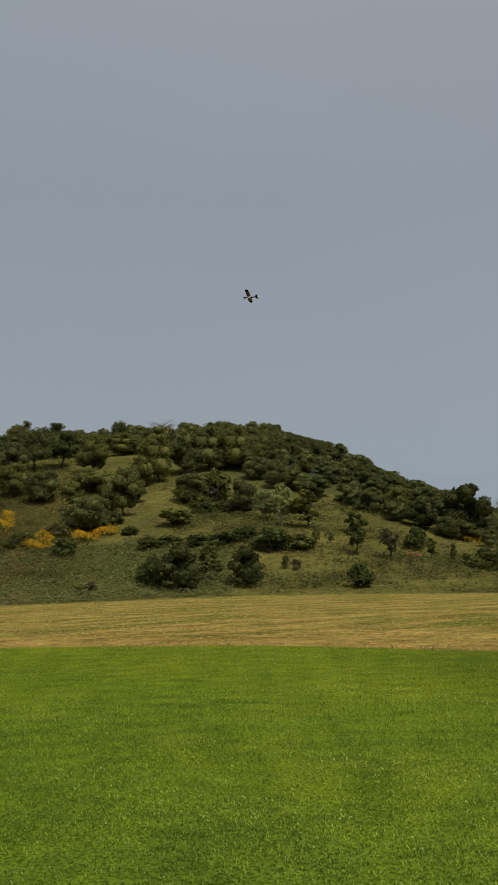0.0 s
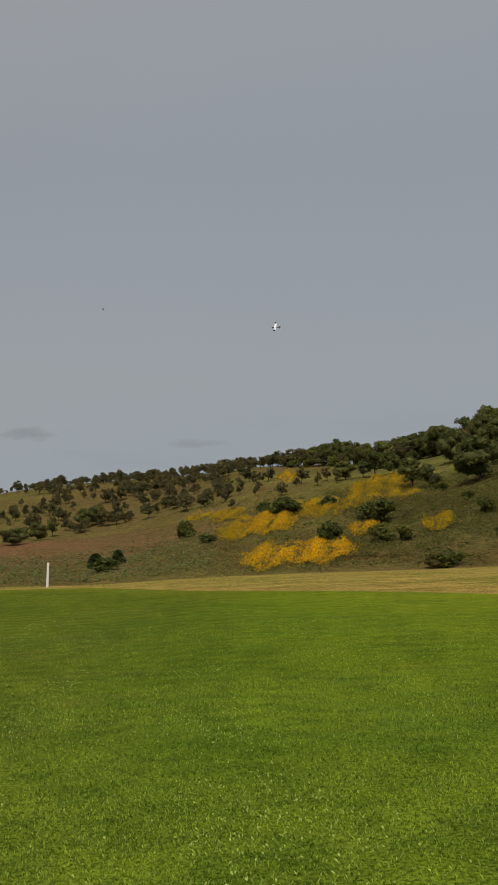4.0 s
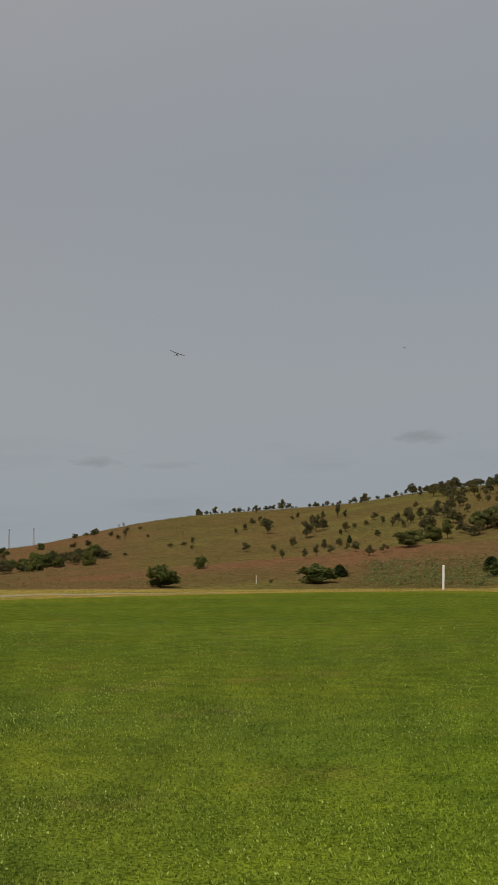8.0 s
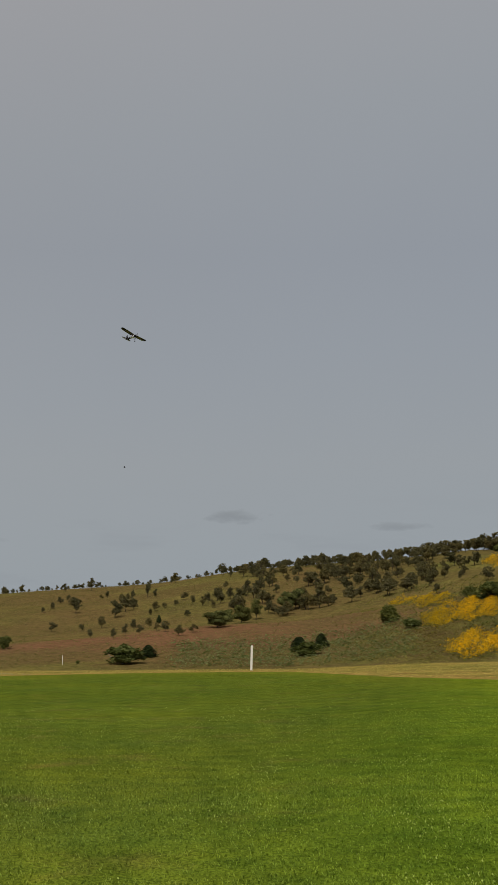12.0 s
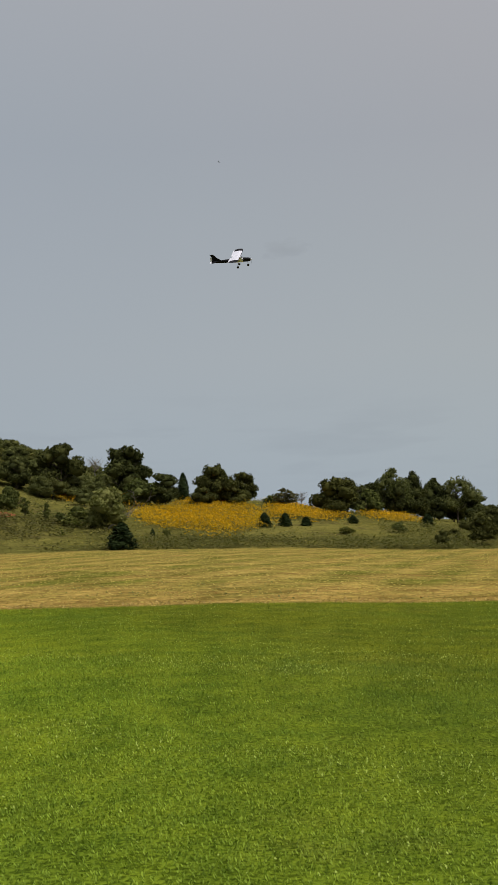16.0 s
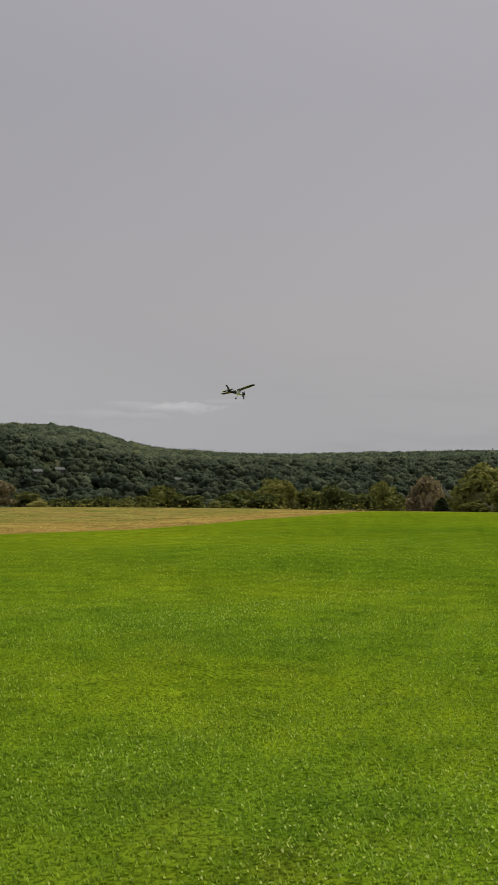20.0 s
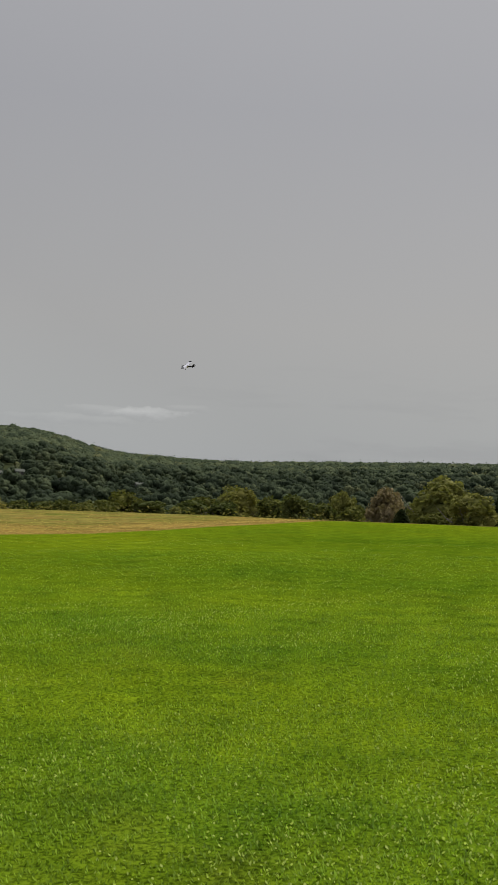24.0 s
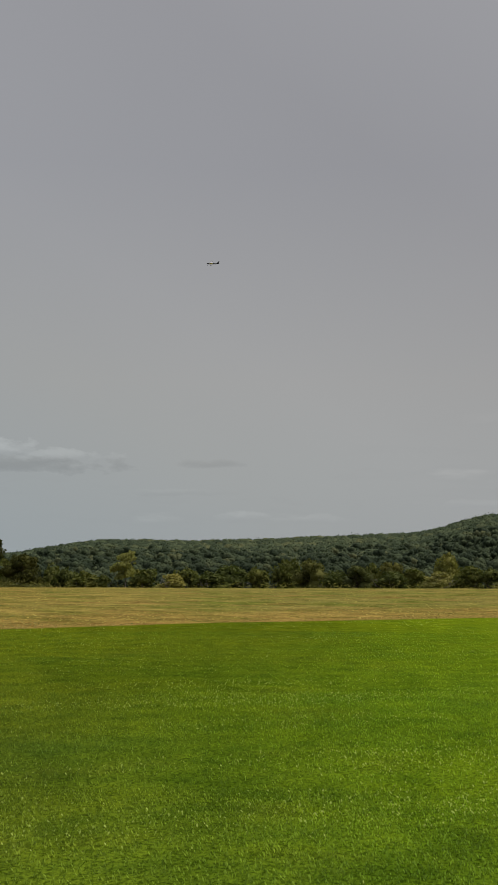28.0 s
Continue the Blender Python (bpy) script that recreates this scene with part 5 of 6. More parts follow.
for spec in ((-32.31, 222.5, 3.55, 0.85), (-31.51, 212.5, 2.76, 0.75), (7.02, 129.0, 3.51, 0.86),):
    tree("small_open_oak", *spec, "small thin-crowned oak on the overgrown hillside", "trees on the overgrown hill")
for spec in ((-30.11, 218.0, 3.60, 1.34), (-27.64, 218.0, 3.73, 1.00), (-25.86, 187.5, 3.96, 0.99), (-23.41, 179.5, 6.95, 1.20), (-22.05, 191.5, 5.97, 1.02), (-24.64, 214.0, 6.46, 0.85), (-25.41, 263.8, 6.33, 1.12), (-21.51, 235.0, 6.40, 1.17), (-20.07, 235.0, 6.76, 1.11), (-22.80, 253.3, 7.49, 0.95), (-16.95, 195.5, 7.25, 1.03), (-15.55, 187.0, 7.57, 0.79), (-13.94, 180.0, 8.41, 0.74), (-6.47, 154.0, 6.47, 0.88), (-11.97, 173.5, 5.38, 1.03), (-12.03, 187.0, 5.95, 1.00), (-7.96, 187.5, 6.94, 0.86), (-5.55, 176.0, 4.71, 1.05), (-5.98, 166.5, 3.15, 1.36), (-4.68, 179.0, 7.61, 0.89),):
    tree("oak", *spec, "dark oak with a dense leafy crown on the overgrown hillside", "trees on the overgrown hill")
for spec in ((-3.38, 182.5, 7.31, 0.95), (-2.08, 186.5, 7.34, 0.97), (-0.64, 186.0, 7.52, 0.82), (-0.34, 155.5, 4.85, 0.86), (7.46, 162.0, 4.48, 1.11),):
    tree("oak", *spec, "dark oak with a dense leafy crown on the overgrown hillside", "trees on the overgrown hill")
for spec in ((-28.59, 216.0, 4.96, 1.12), (-26.73, 188.0, 5.42, 1.11), (-23.96, 257.9, 6.70, 0.94), (-18.64, 214.5, 7.77, 1.22), (-19.05, 126.5, 4.49, 0.86), (-10.86, 192.0, 7.21, 1.01), (-9.51, 194.0, 6.34, 1.09), (-10.07, 234.3, 6.15, 1.17), (-11.53, 235.4, 6.75, 1.11), (-6.61, 226.0, 5.61, 0.79),):
    tree("open_oak", *spec, "gnarled oak with an open patchy crown on the overgrown hillside", "trees on the overgrown hill")
for spec in ((-33.16, 169.0, 2.71, 1.68), (-30.98, 142.0, 2.45, 1.35), (-30.97, 170.5, 1.83, 1.48), (-28.32, 150.5, 2.97, 1.93), (-28.41, 138.0, 2.26, 1.57), (-27.27, 137.0, 2.04, 1.24), (-29.32, 155.5, 1.77, 1.61), (-23.15, 146.5, 2.33, 1.16), (-15.04, 156.5, 2.26, 1.53), (-14.06, 147.5, 2.33, 1.32), (-16.34, 137.5, 1.46, 1.04), (-22.31, 133.5, 1.22, 1.61), (-20.79, 133.5, 1.22, 1.88), (-21.00, 148.0, 1.24, 1.32), (-17.44, 148.0, 1.10, 0.99), (-2.55, 160.5, 1.88, 1.67), (-4.00, 146.0, 2.15, 2.33), (-9.39, 134.5, 2.32, 1.42), (-6.14, 142.5, 1.03, 2.20), (-5.35, 134.5, 1.75, 1.51),):
    tree("shrub", *spec, "rounded dark green shrub on the overgrown hillside", "trees on the overgrown hill")
for spec in ((-4.15, 136.0, 1.18, 3.10), (-0.43, 137.0, 1.81, 1.95), (2.43, 133.5, 1.71, 2.30), (8.25, 136.0, 2.73, 1.04), (1.74, 124.5, 1.45, 0.63), (5.50, 115.0, 2.55, 1.05), (11.58, 130.5, 1.94, 1.48), (11.63, 128.5, 1.75, 1.80),):
    tree("shrub", *spec, "rounded dark green shrub on the overgrown hillside", "trees on the overgrown hill")
for spec in ((-34.20, 174.0, 2.15, 1.29), (-38.30, 165.5, 2.40, 1.27), (-57.36, 168.0, 1.81, 1.25), (-59.41, 133.5, 2.60, 1.55), (-53.85, 140.5, 0.46, 1.11), (-42.43, 141.5, 1.71, 2.23),):
    tree("shrub", *spec, "rounded dark green shrub on the dry grassy hillside", "trees scattered over the dry hillside")
for spec in ((-20.33, 180.5, 6.77, 1.01), (-8.26, 145.5, 4.50, 1.51), (-7.83, 162.5, 6.13, 1.49), (-10.36, 169.0, 4.78, 1.26), (-3.03, 164.5, 4.35, 1.49),):
    tree("broad_oak", *spec, "broad low-branched oak with dark foliage on the overgrown hillside", "trees on the overgrown hill")
for spec in ((-17.81, 184.5, 3.74, 1.51), (-19.56, 123.5, 1.98, 2.06), (-8.14, 118.0, 1.01, 1.43), (2.26, 124.0, 1.19, 0.96),):
    tree("brown_shrub", *spec, "brown half-bare shrub on the overgrown hillside", "trees on the overgrown hill")
for spec in ((-19.14, 148.5, 1.13, 1.04), (13.82, 111.5, 2.76, 1.09),):
    tree("cedar", *spec, "dark conical red cedar on the overgrown hillside", "trees on the overgrown hill")
for spec in ((-22.14, 150.5, 1.48, 1.62), (-24.00, 158.0, 1.33, 1.60), (-25.29, 179.0, 1.30, 2.03), (-1.77, 163.5, 4.82, 1.04), (-8.61, 117.5, 0.75, 1.93), (-5.09, 118.5, 3.30, 0.88), (-2.73, 135.0, 1.32, 2.76), (-1.44, 135.0, 1.48, 2.90), (1.00, 132.5, 2.77, 1.76), (10.80, 130.0, 1.25, 1.02),):
    tree("olive_shrub", *spec, "dull olive-green shrub on the overgrown hillside", "trees on the overgrown hill")
for spec in ((-37.20, 155.5, 1.25, 2.29), (-62.81, 221.5, 2.68, 1.72), (-51.56, 139.0, 2.26, 2.11),):
    tree("olive_shrub", *spec, "dull olive-green shrub on the dry grassy hillside", "trees scattered over the dry hillside")
for spec in ((-4.37, 230.1, 5.45, 1.55), (12.58, 176.5, 4.69, 0.79),):
    tree("bare_tree", *spec, "nearly leafless grey tree on the overgrown hillside", "trees on the overgrown hill")
for spec in ((-2.19, 119.5, 3.84, 0.73), (2.92, 144.0, 4.89, 0.83), (5.33, 131.5, 4.75, 0.68), (3.30, 136.0, 1.68, 0.60), (4.04, 136.5, 1.27, 0.72), (9.07, 131.5, 2.35, 0.62), (10.04, 130.5, 2.09, 0.54),):
    tree("slender_tree", *spec, "slender upright green tree on the overgrown hillside", "trees on the overgrown hill")
for spec in ((1.60, 145.0, 5.37, 0.73), (0.75, 149.5, 4.05, 1.00),):
    tree("pale_tree", *spec, "slim pale yellow-green tree on the overgrown hillside", "trees on the overgrown hill")
for spec in ((8.71, 157.5, 4.08, 1.28), (-3.67, 116.0, 4.44, 1.15), (-0.28, 116.5, 4.09, 0.94)):
    tree("dark_oak", *spec, "dark oak with a dense leafy crown on the overgrown hillside", "trees on the overgrown hill")
for spec in ((10.74, 156.0, 7.38, 0.96),):
    tree("dark_oak", *spec, "broad low-branched oak with dark foliage on the overgrown hillside", "trees on the overgrown hill")
for spec in ((14.13, 163.5, 7.38, 0.98), (16.12, 154.5, 4.43, 1.20), (18.68, 156.5, 5.64, 1.09), (20.10, 162.0, 4.50, 0.84), (17.97, 153.0, 2.87, 1.37), (19.53, 158.0, 2.62, 1.92), (24.78, 152.0, 5.09, 1.32),):
    tree("dark_oak", *spec, "dark oak with a dense leafy crown by the flower meadow", "trees by the flower meadow")
for spec in ((17.02, 163.0, 4.05, 0.49), (21.10, 133.0, 1.75, 1.02), (22.14, 135.0, 1.62, 1.07), (23.19, 137.0, 1.11, 1.36), (15.39, 122.0, 1.00, 0.60), (25.57, 143.5, 1.02, 1.55),):
    tree("cedar", *spec, "dark conical red cedar by the flower meadow", "trees by the flower meadow")
for spec in ((14.83, 153.0, 3.73, 1.31), (16.08, 122.0, 1.02, 0.88),):
    tree("olive_shrub", *spec, "dull olive-green shrub by the flower meadow", "trees by the flower meadow")
for spec in ((13.01, 128.0, 4.47, 1.12),):
    tree("willow", *spec, "soft grey-green tree with several trunks on the overgrown hillside", "trees on the overgrown hill")
for spec in ((22.12, 159.0, 2.95, 1.39),):
    tree("small_open_oak", *spec, "small thin-crowned oak by the flower meadow", "trees by the flower meadow")
for spec in ((23.01, 162.0, 2.69, 0.96),):
    tree("bare_tree", *spec, "nearly leafless grey tree by the flower meadow", "trees by the flower meadow")
for spec in ((21.63, 161.5, 1.74, 1.82), (26.39, 159.5, 3.57, 1.10), (27.84, 134.5, 1.26, 1.57), (25.20, 130.0, 0.88, 2.16),):
    tree("shrub", *spec, "rounded dark green shrub by the flower meadow", "trees by the flower meadow")
for spec in ((27.65, 163.0, 6.93, 0.89),):
    tree("open_oak", *spec, "gnarled oak with an open patchy crown by the flower meadow", "trees by the flower meadow")
for spec in ((28.65, 172.5, 6.90, 0.69), (29.64, 173.0, 6.22, 0.80), (32.18, 139.5, 2.99, 1.29), (33.02, 140.5, 2.87, 1.35), (33.81, 141.5, 2.92, 1.34), (35.13, 130.5, 6.68, 0.96), (36.34, 127.5, 7.44, 0.84), (37.25, 131.0, 5.58, 0.92), (38.03, 139.0, 5.22, 0.87), (38.88, 139.0, 4.97, 0.84), (39.68, 142.0, 3.44, 1.30), (41.26, 143.0, 3.97, 1.13), (42.26, 141.5, 4.35, 1.10), (43.26, 143.0, 5.76, 0.75), (44.25, 145.0, 5.25, 0.94), (45.31, 144.5, 6.02, 0.88), (46.24, 139.5, 6.56, 0.80), (47.99, 132.5, 7.27, 0.55), (49.09, 132.0, 7.15, 0.74), (49.90, 129.0, 6.84, 0.64),):
    tree("dark_oak", *spec, "dark oak with a dense leafy crown in the tree line", "trees of the tree line")
for spec in ((50.60, 127.5, 5.74, 0.87), (53.14, 248.5, 13.53, 0.67), (53.49, 259.5, 14.69, 0.93),):
    tree("dark_oak", *spec, "dark oak with a dense leafy crown in the tree line", "trees of the tree line")
for spec in ((30.84, 171.0, 6.73, 0.99), (40.40, 142.5, 5.94, 1.18), (51.10, 123.0, 7.72, 0.64), (52.26, 182.0, 6.74, 1.05),):
    tree("open_oak", *spec, "gnarled oak with an open patchy crown in the tree line", "trees of the tree line")
for spec in ((29.31, 146.0, 1.73, 1.14),):
    tree("cedar", *spec, "dark conical red cedar in the tree line", "trees of the tree line")
for spec in ((31.90, 122.5, 3.50, 1.20), (29.96, 118.5, 1.87, 0.85), (33.30, 128.0, 1.36, 0.81), (34.14, 127.5, 2.19, 0.86), (35.21, 129.0, 1.62, 0.88), (35.60, 120.0, 2.53, 0.64), (36.82, 120.0, 3.19, 1.24),):
    tree("dark_oak", *spec, "small dark oak in the tree line", "trees of the tree line")
for spec in ((30.57, 130.0, 1.12, 1.42), (34.84, 128.5, 1.39, 1.13), (37.59, 129.5, 1.26, 1.39),):
    tree("dark_oak", *spec, "low dark oak sapling in the tree line", "trees of the tree line")
for spec in ((34.71, 141.4, 7.33, 0.54),):
    tree("bare_tree", *spec, "nearly leafless grey tree in the tree line", "trees of the tree line")
for spec in ((46.94, 117.0, 7.11, 1.16),):
    tree("dark_oak", *spec, "broad low-branched oak with dark foliage in the tree line", "trees of the tree line")
for spec in ((54.26, 295.0, 7.30, 1.34), (54.98, 304.5, 6.90, 1.14), (55.18, 150.0, 5.16, 0.75), (58.92, 145.0, 3.26, 1.69), (62.02, 140.0, 3.02, 1.48), (65.15, 135.0, 2.23, 1.93), (66.35, 150.0, 4.09, 1.40), (69.01, 154.1, 5.41, 0.84), (71.43, 142.1, 2.89, 1.33), (73.28, 160.6, 5.44, 0.72), (74.32, 126.7, 2.12, 1.98), (75.44, 133.8, 2.83, 1.28), (78.11, 131.6, 3.15, 1.38), (81.54, 132.1, 3.17, 1.28), (91.56, 110.8, 1.52, 1.97), (93.77, 108.1, 1.53, 1.91), (94.78, 101.7, 1.37, 2.01), (96.84, 95.3, 1.27, 2.49), (99.11, 99.5, 1.79, 2.12), (100.52, 95.4, 1.71, 1.85),):
    tree("olive_shrub", *spec, "dull olive-green shrub at the wood's edge", "bushes along the wood's edge")
for spec in ((99.60, 108.7, 2.67, 1.15), (104.43, 102.1, 2.98, 1.30), (107.29, 93.9, 2.15, 1.39), (111.39, 80.6, 1.25, 1.98), (113.26, 79.5, 1.38, 1.77), (120.02, 101.7, 4.22, 0.74),):
    tree("olive_shrub", *spec, "dull olive-green shrub at the wood's edge", "bushes along the wood's edge")
for spec in ((55.83, 306.0, 8.45, 1.07),):
    tree("dark_oak", *spec, "dark oak with a dense leafy crown at the wood's edge", "bushes along the wood's edge")
for spec in ((57.24, 155.0, 5.61, 0.75), (58.02, 150.0, 4.28, 0.86), (59.82, 128.0, 1.55, 1.11), (64.01, 145.0, 3.38, 1.16), (67.49, 144.9, 3.23, 1.21), (79.26, 130.5, 2.85, 1.23), (82.57, 120.2, 1.77, 1.41), (90.33, 117.3, 1.96, 1.76), (92.62, 109.6, 1.69, 1.51), (95.69, 115.2, 3.15, 1.39), (103.04, 94.0, 2.26, 1.37), (104.08, 92.6, 2.56, 1.15), (102.95, 99.1, 2.35, 1.19), (105.65, 95.6, 2.32, 1.11),):
    tree("shrub", *spec, "rounded dark green shrub at the wood's edge", "bushes along the wood's edge")
for spec in ((60.92, 124.0, 3.93, 0.85),):
    tree("pale_tree", *spec, "slim pale yellow-green tree at the wood's edge", "bushes along the wood's edge")
for spec in ((63.15, 130.0, 1.73, 2.03), (76.67, 118.8, 1.84, 1.66), (83.97, 106.6, 2.60, 2.05), (86.04, 102.7, 1.95, 1.05), (79.88, 121.8, 1.67, 1.97), (89.24, 99.6, 0.60, 3.49), (98.20, 86.0, 0.62, 1.53),):
    tree("pale_shrub", *spec, "pale yellow-green shrub at the wood's edge", "bushes along the wood's edge")
for spec in ((70.24, 148.1, 4.76, 1.11), (72.62, 141.1, 3.48, 1.19), (74.32, 154.7, 5.06, 0.98), (88.75, 114.2, 2.21, 1.97), (115.04, 103.7, 4.22, 0.66), (119.02, 97.1, 4.39, 1.14), (122.64, 90.6, 3.56, 1.00), (123.52, 95.3, 3.72, 0.85),):
    tree("broad_oak", *spec, "broad low-branched oak with dark foliage at the wood's edge", "bushes along the wood's edge")
for spec in ((77.06, 157.5, 6.74, 0.77), (101.53, 106.0, 3.54, 1.14), (101.27, 111.3, 4.12, 1.23), (106.71, 114.5, 4.90, 0.89), (111.82, 85.3, 4.18, 1.20), (113.20, 78.5, 2.53, 1.37), (110.73, 106.1, 4.42, 0.79), (115.91, 133.4, 8.36, 0.82), (116.41, 71.2, 1.24, 2.88), (117.37, 107.8, 5.23, 0.58), (121.06, 111.2, 5.95, 0.73),):
    tree("willow", *spec, "soft grey-green tree with several trunks at the wood's edge", "bushes along the wood's edge")
for spec in ((87.26, 100.4, 2.40, 1.55), (108.72, 117.7, 5.76, 0.80),):
    tree("russet_shrub", *spec, "brownish grey half-bare shrub at the wood's edge", "bushes along the wood's edge")
for spec in ((109.67, 81.9, 1.48, 0.95), (114.52, 143.9, 8.47, 0.31),):
    tree("cedar", *spec, "dark conical red cedar at the wood's edge", "bushes along the wood's edge")
for spec in ((118.38, 122.3, 7.21, 0.42),):
    tree("oak", *spec, "dark oak with a dense leafy crown at the wood's edge", "bushes along the wood's edge")
for spec in ((-61.54, 319.5, 1.42, 0.83), (-61.28, 313.5, 2.00, 0.77),):
    tree("bare_tree", *spec, "nearly leafless grey tree on the dry grassy hillside", "trees scattered over the dry hillside")
for spec in ((-49.85, 219.5, 1.49, 0.72), (-50.36, 147.0, 1.57, 1.49), (-42.77, 149.5, 1.57, 1.17), (-41.70, 148.0, 1.84, 1.09), (-42.91, 148.5, 1.59, 1.15),):
    tree("cedar", *spec, "dark conical red cedar on the dry grassy hillside", "trees scattered over the dry hillside")
for spec in ((-46.94, 189.5, 2.78, 1.67), (-46.43, 209.0, 2.24, 1.26), (-45.73, 203.5, 3.19, 1.10), (-43.35, 220.0, 3.75, 1.01), (-42.80, 222.0, 3.79, 0.93),):
    tree("oak", *spec, "dark oak with a dense leafy crown on the dry grassy hillside", "trees scattered over the dry hillside")
for spec in ((-44.97, 210.5, 3.93, 0.66),):
    tree("open_oak", *spec, "gnarled oak with an open patchy crown on the dry grassy hillside", "trees scattered over the dry hillside")
for spec in ((55.92, 126.0, 3.58, 1.29),):
    tree("dark_oak", *spec, "broad low-branched oak with dark foliage at the wood's edge", "bushes along the wood's edge")


# ---- patches of yellow flowers: azimuths, distances, number of blooms ----
flower_patch(-35.55, -32.74, 153.0, 172.5, 1062)
flower_patch(-37.08, -35.27, 173.5, 202.0, 406)
flower_patch(-36.65, -35.40, 151.5, 169.0, 421)
flower_patch(-32.88, -29.89, 161.0, 188.5, 984)
flower_patch(-30.32, -28.60, 164.5, 203.0, 750)
flower_patch(-29.60, -26.73, 185.5, 214.0, 1031)
flower_patch(-28.45, -26.44, 169.0, 187.0, 328)
flower_patch(-35.40, -33.02, 123.5, 141.0, 956)
flower_patch(-33.30, -29.90, 124.0, 141.0, 1500)
flower_patch(-29.89, -28.61, 142.5, 151.0, 323)
flower_patch(-26.23, -24.79, 140.0, 149.5, 421)
flower_patch(-17.35, -15.61, 146.5, 160.0, 658)
flower_patch(-15.89, -14.22, 144.5, 157.5, 600)
flower_patch(-14.37, -13.35, 143.5, 148.0, 150)
flower_patch(-19.33, -18.14, 153.5, 160.5, 210)
flower_patch(-21.94, -21.30, 181.0, 190.5, 96)
flower_patch(-33.59, -32.31, 227.5, 250.5, 253)
flower_patch(-38.31, -36.94, 191.0, 206.5, 156)
flower_patch(-14.22, -13.34, 147.5, 153.0, 140)
flower_patch(-12.57, -11.88, 147.5, 161.5, 234)
flower_patch(-11.41, -10.08, 137.5, 144.5, 420)
flower_patch(-8.91, -7.67, 139.5, 144.0, 247)
flower_patch(-7.70, -6.85, 142.0, 146.5, 159)
flower_patch(10.09, 11.80, 154.5, 164.5, 387)
flower_patch(14.52, 17.94, 130.0, 151.5, 1275)
flower_patch(16.52, 21.04, 125.0, 160.5, 2800)
flower_patch(13.84, 14.70, 151.5, 167.5, 196)
flower_patch(10.83, 11.75, 154.0, 162.0, 150)
flower_patch(17.12, 19.11, 153.0, 164.5, 328)
flower_patch(21.06, 23.34, 147.0, 166.0, 512)
flower_patch(21.35, 25.06, 142.0, 156.5, 731)
flower_patch(26.06, 28.93, 148.5, 164.0, 375)


# ---- posts, masts, sheds ----
def box(bm, x0, x1, y0, y1, z0, z1, bevel=0.0):
    vs = [bm.verts.new(p) for p in ((x0, y0, z0), (x1, y0, z0), (x1, y1, z0), (x0, y1, z0), (x0, y0, z1), (x1, y0, z1), (x1, y1, z1), (x0, y1, z1))]
    fs = [bm.faces.new([vs[i] for i in q]) for q in ((3, 2, 1, 0), (4, 5, 6, 7), (0, 1, 5, 4), (1, 2, 6, 5), (2, 3, 7, 6), (3, 0, 4, 7))]
    if bevel:
        bmesh.ops.bevel(bm, geom=list({e for f in fs for e in f.edges}), offset=bevel, segments=2, affect="EDGES")


GREY_WOOD = plain("grey_wood", (0.26, 0.23, 0.19), 0.85, wear=0.4, scale=20)
STEEL = plain("galvanised_steel", (0.45, 0.45, 0.44), 0.5, 0.6, wear=0.2)
ROOF = plain("pale_roofing", (0.085, 0.095, 0.080), 0.7, wear=0.2, scale=2)
SIDING = plain("dark_siding", (0.10, 0.10, 0.09), 0.75, wear=0.2, scale=2)


def post(name, az, r, tall, wide, mat, label, lean=0.0, cap=True):
    x, y, z = spot(az, r)
    foot = new(name)
    foot.matrix_basis = pose(x, y, z, 0, lean, -az)
    bm = bmesh.new()
    box(bm, -wide / 2, wide / 2, -wide / 2, wide / 2, -0.1, tall, wide * 0.08)
    part("shaft", bm_mesh("shaft", bm, mat), foot)
    if cap:
        bm = bmesh.new()
        tube(bm, [(0, 0, tall - 0.004), (0, 0, tall + wide * 0.18), (0, 0, tall + wide * 0.4)], [wide * 0.62, wide * 0.55, wide * 0.12], 8)
        part("cap", bm_mesh("cap", bm, mat), foot)
    return tagged(foot, label, "post")


def mast(az, r, tall):
    x, y, z = spot(az, r)
    foot = new("radio_mast")
    foot.matrix_basis = pose(x, y, z)
    for k in range(3):
        bm = bmesh.new()
        a = k * 2.094
        tube(bm, [(0.5 * math.cos(a), 0.5 * math.sin(a), -0.2), (0.14 * math.cos(a), 0.14 * math.sin(a), tall)], [0.06, 0.05], 5)
        part("leg", bm_mesh("leg", bm, STEEL), foot)
    bm = bmesh.new()
    for i in range(14):
        w0, w1 = 0.5 - 0.36 * i / 14, 0.5 - 0.36 * (i + 1) / 14
        for k in range(3):
            a, b = k * 2.094, (k + 1) * 2.094
            tube(bm, [(w0 * math.cos(a), w0 * math.sin(a), tall * i / 14), (w1 * math.cos(b), w1 * math.sin(b), tall * (i + 1) / 14)], [0.03, 0.03], 4)
    part("bracing", bm_mesh("bracing", bm, STEEL), foot)
    bm = bmesh.new()
    tube(bm, [(0, 0, tall - 0.05), (0, 0, tall + 0.35), (0, 0, tall + 0.55)], [0.3, 0.3, 0.1], 8)
    part("antenna", bm_mesh("antenna", bm, STEEL), foot)
    tagged(foot, "thin grey lattice radio mast behind the hill", "mast", "radio masts")


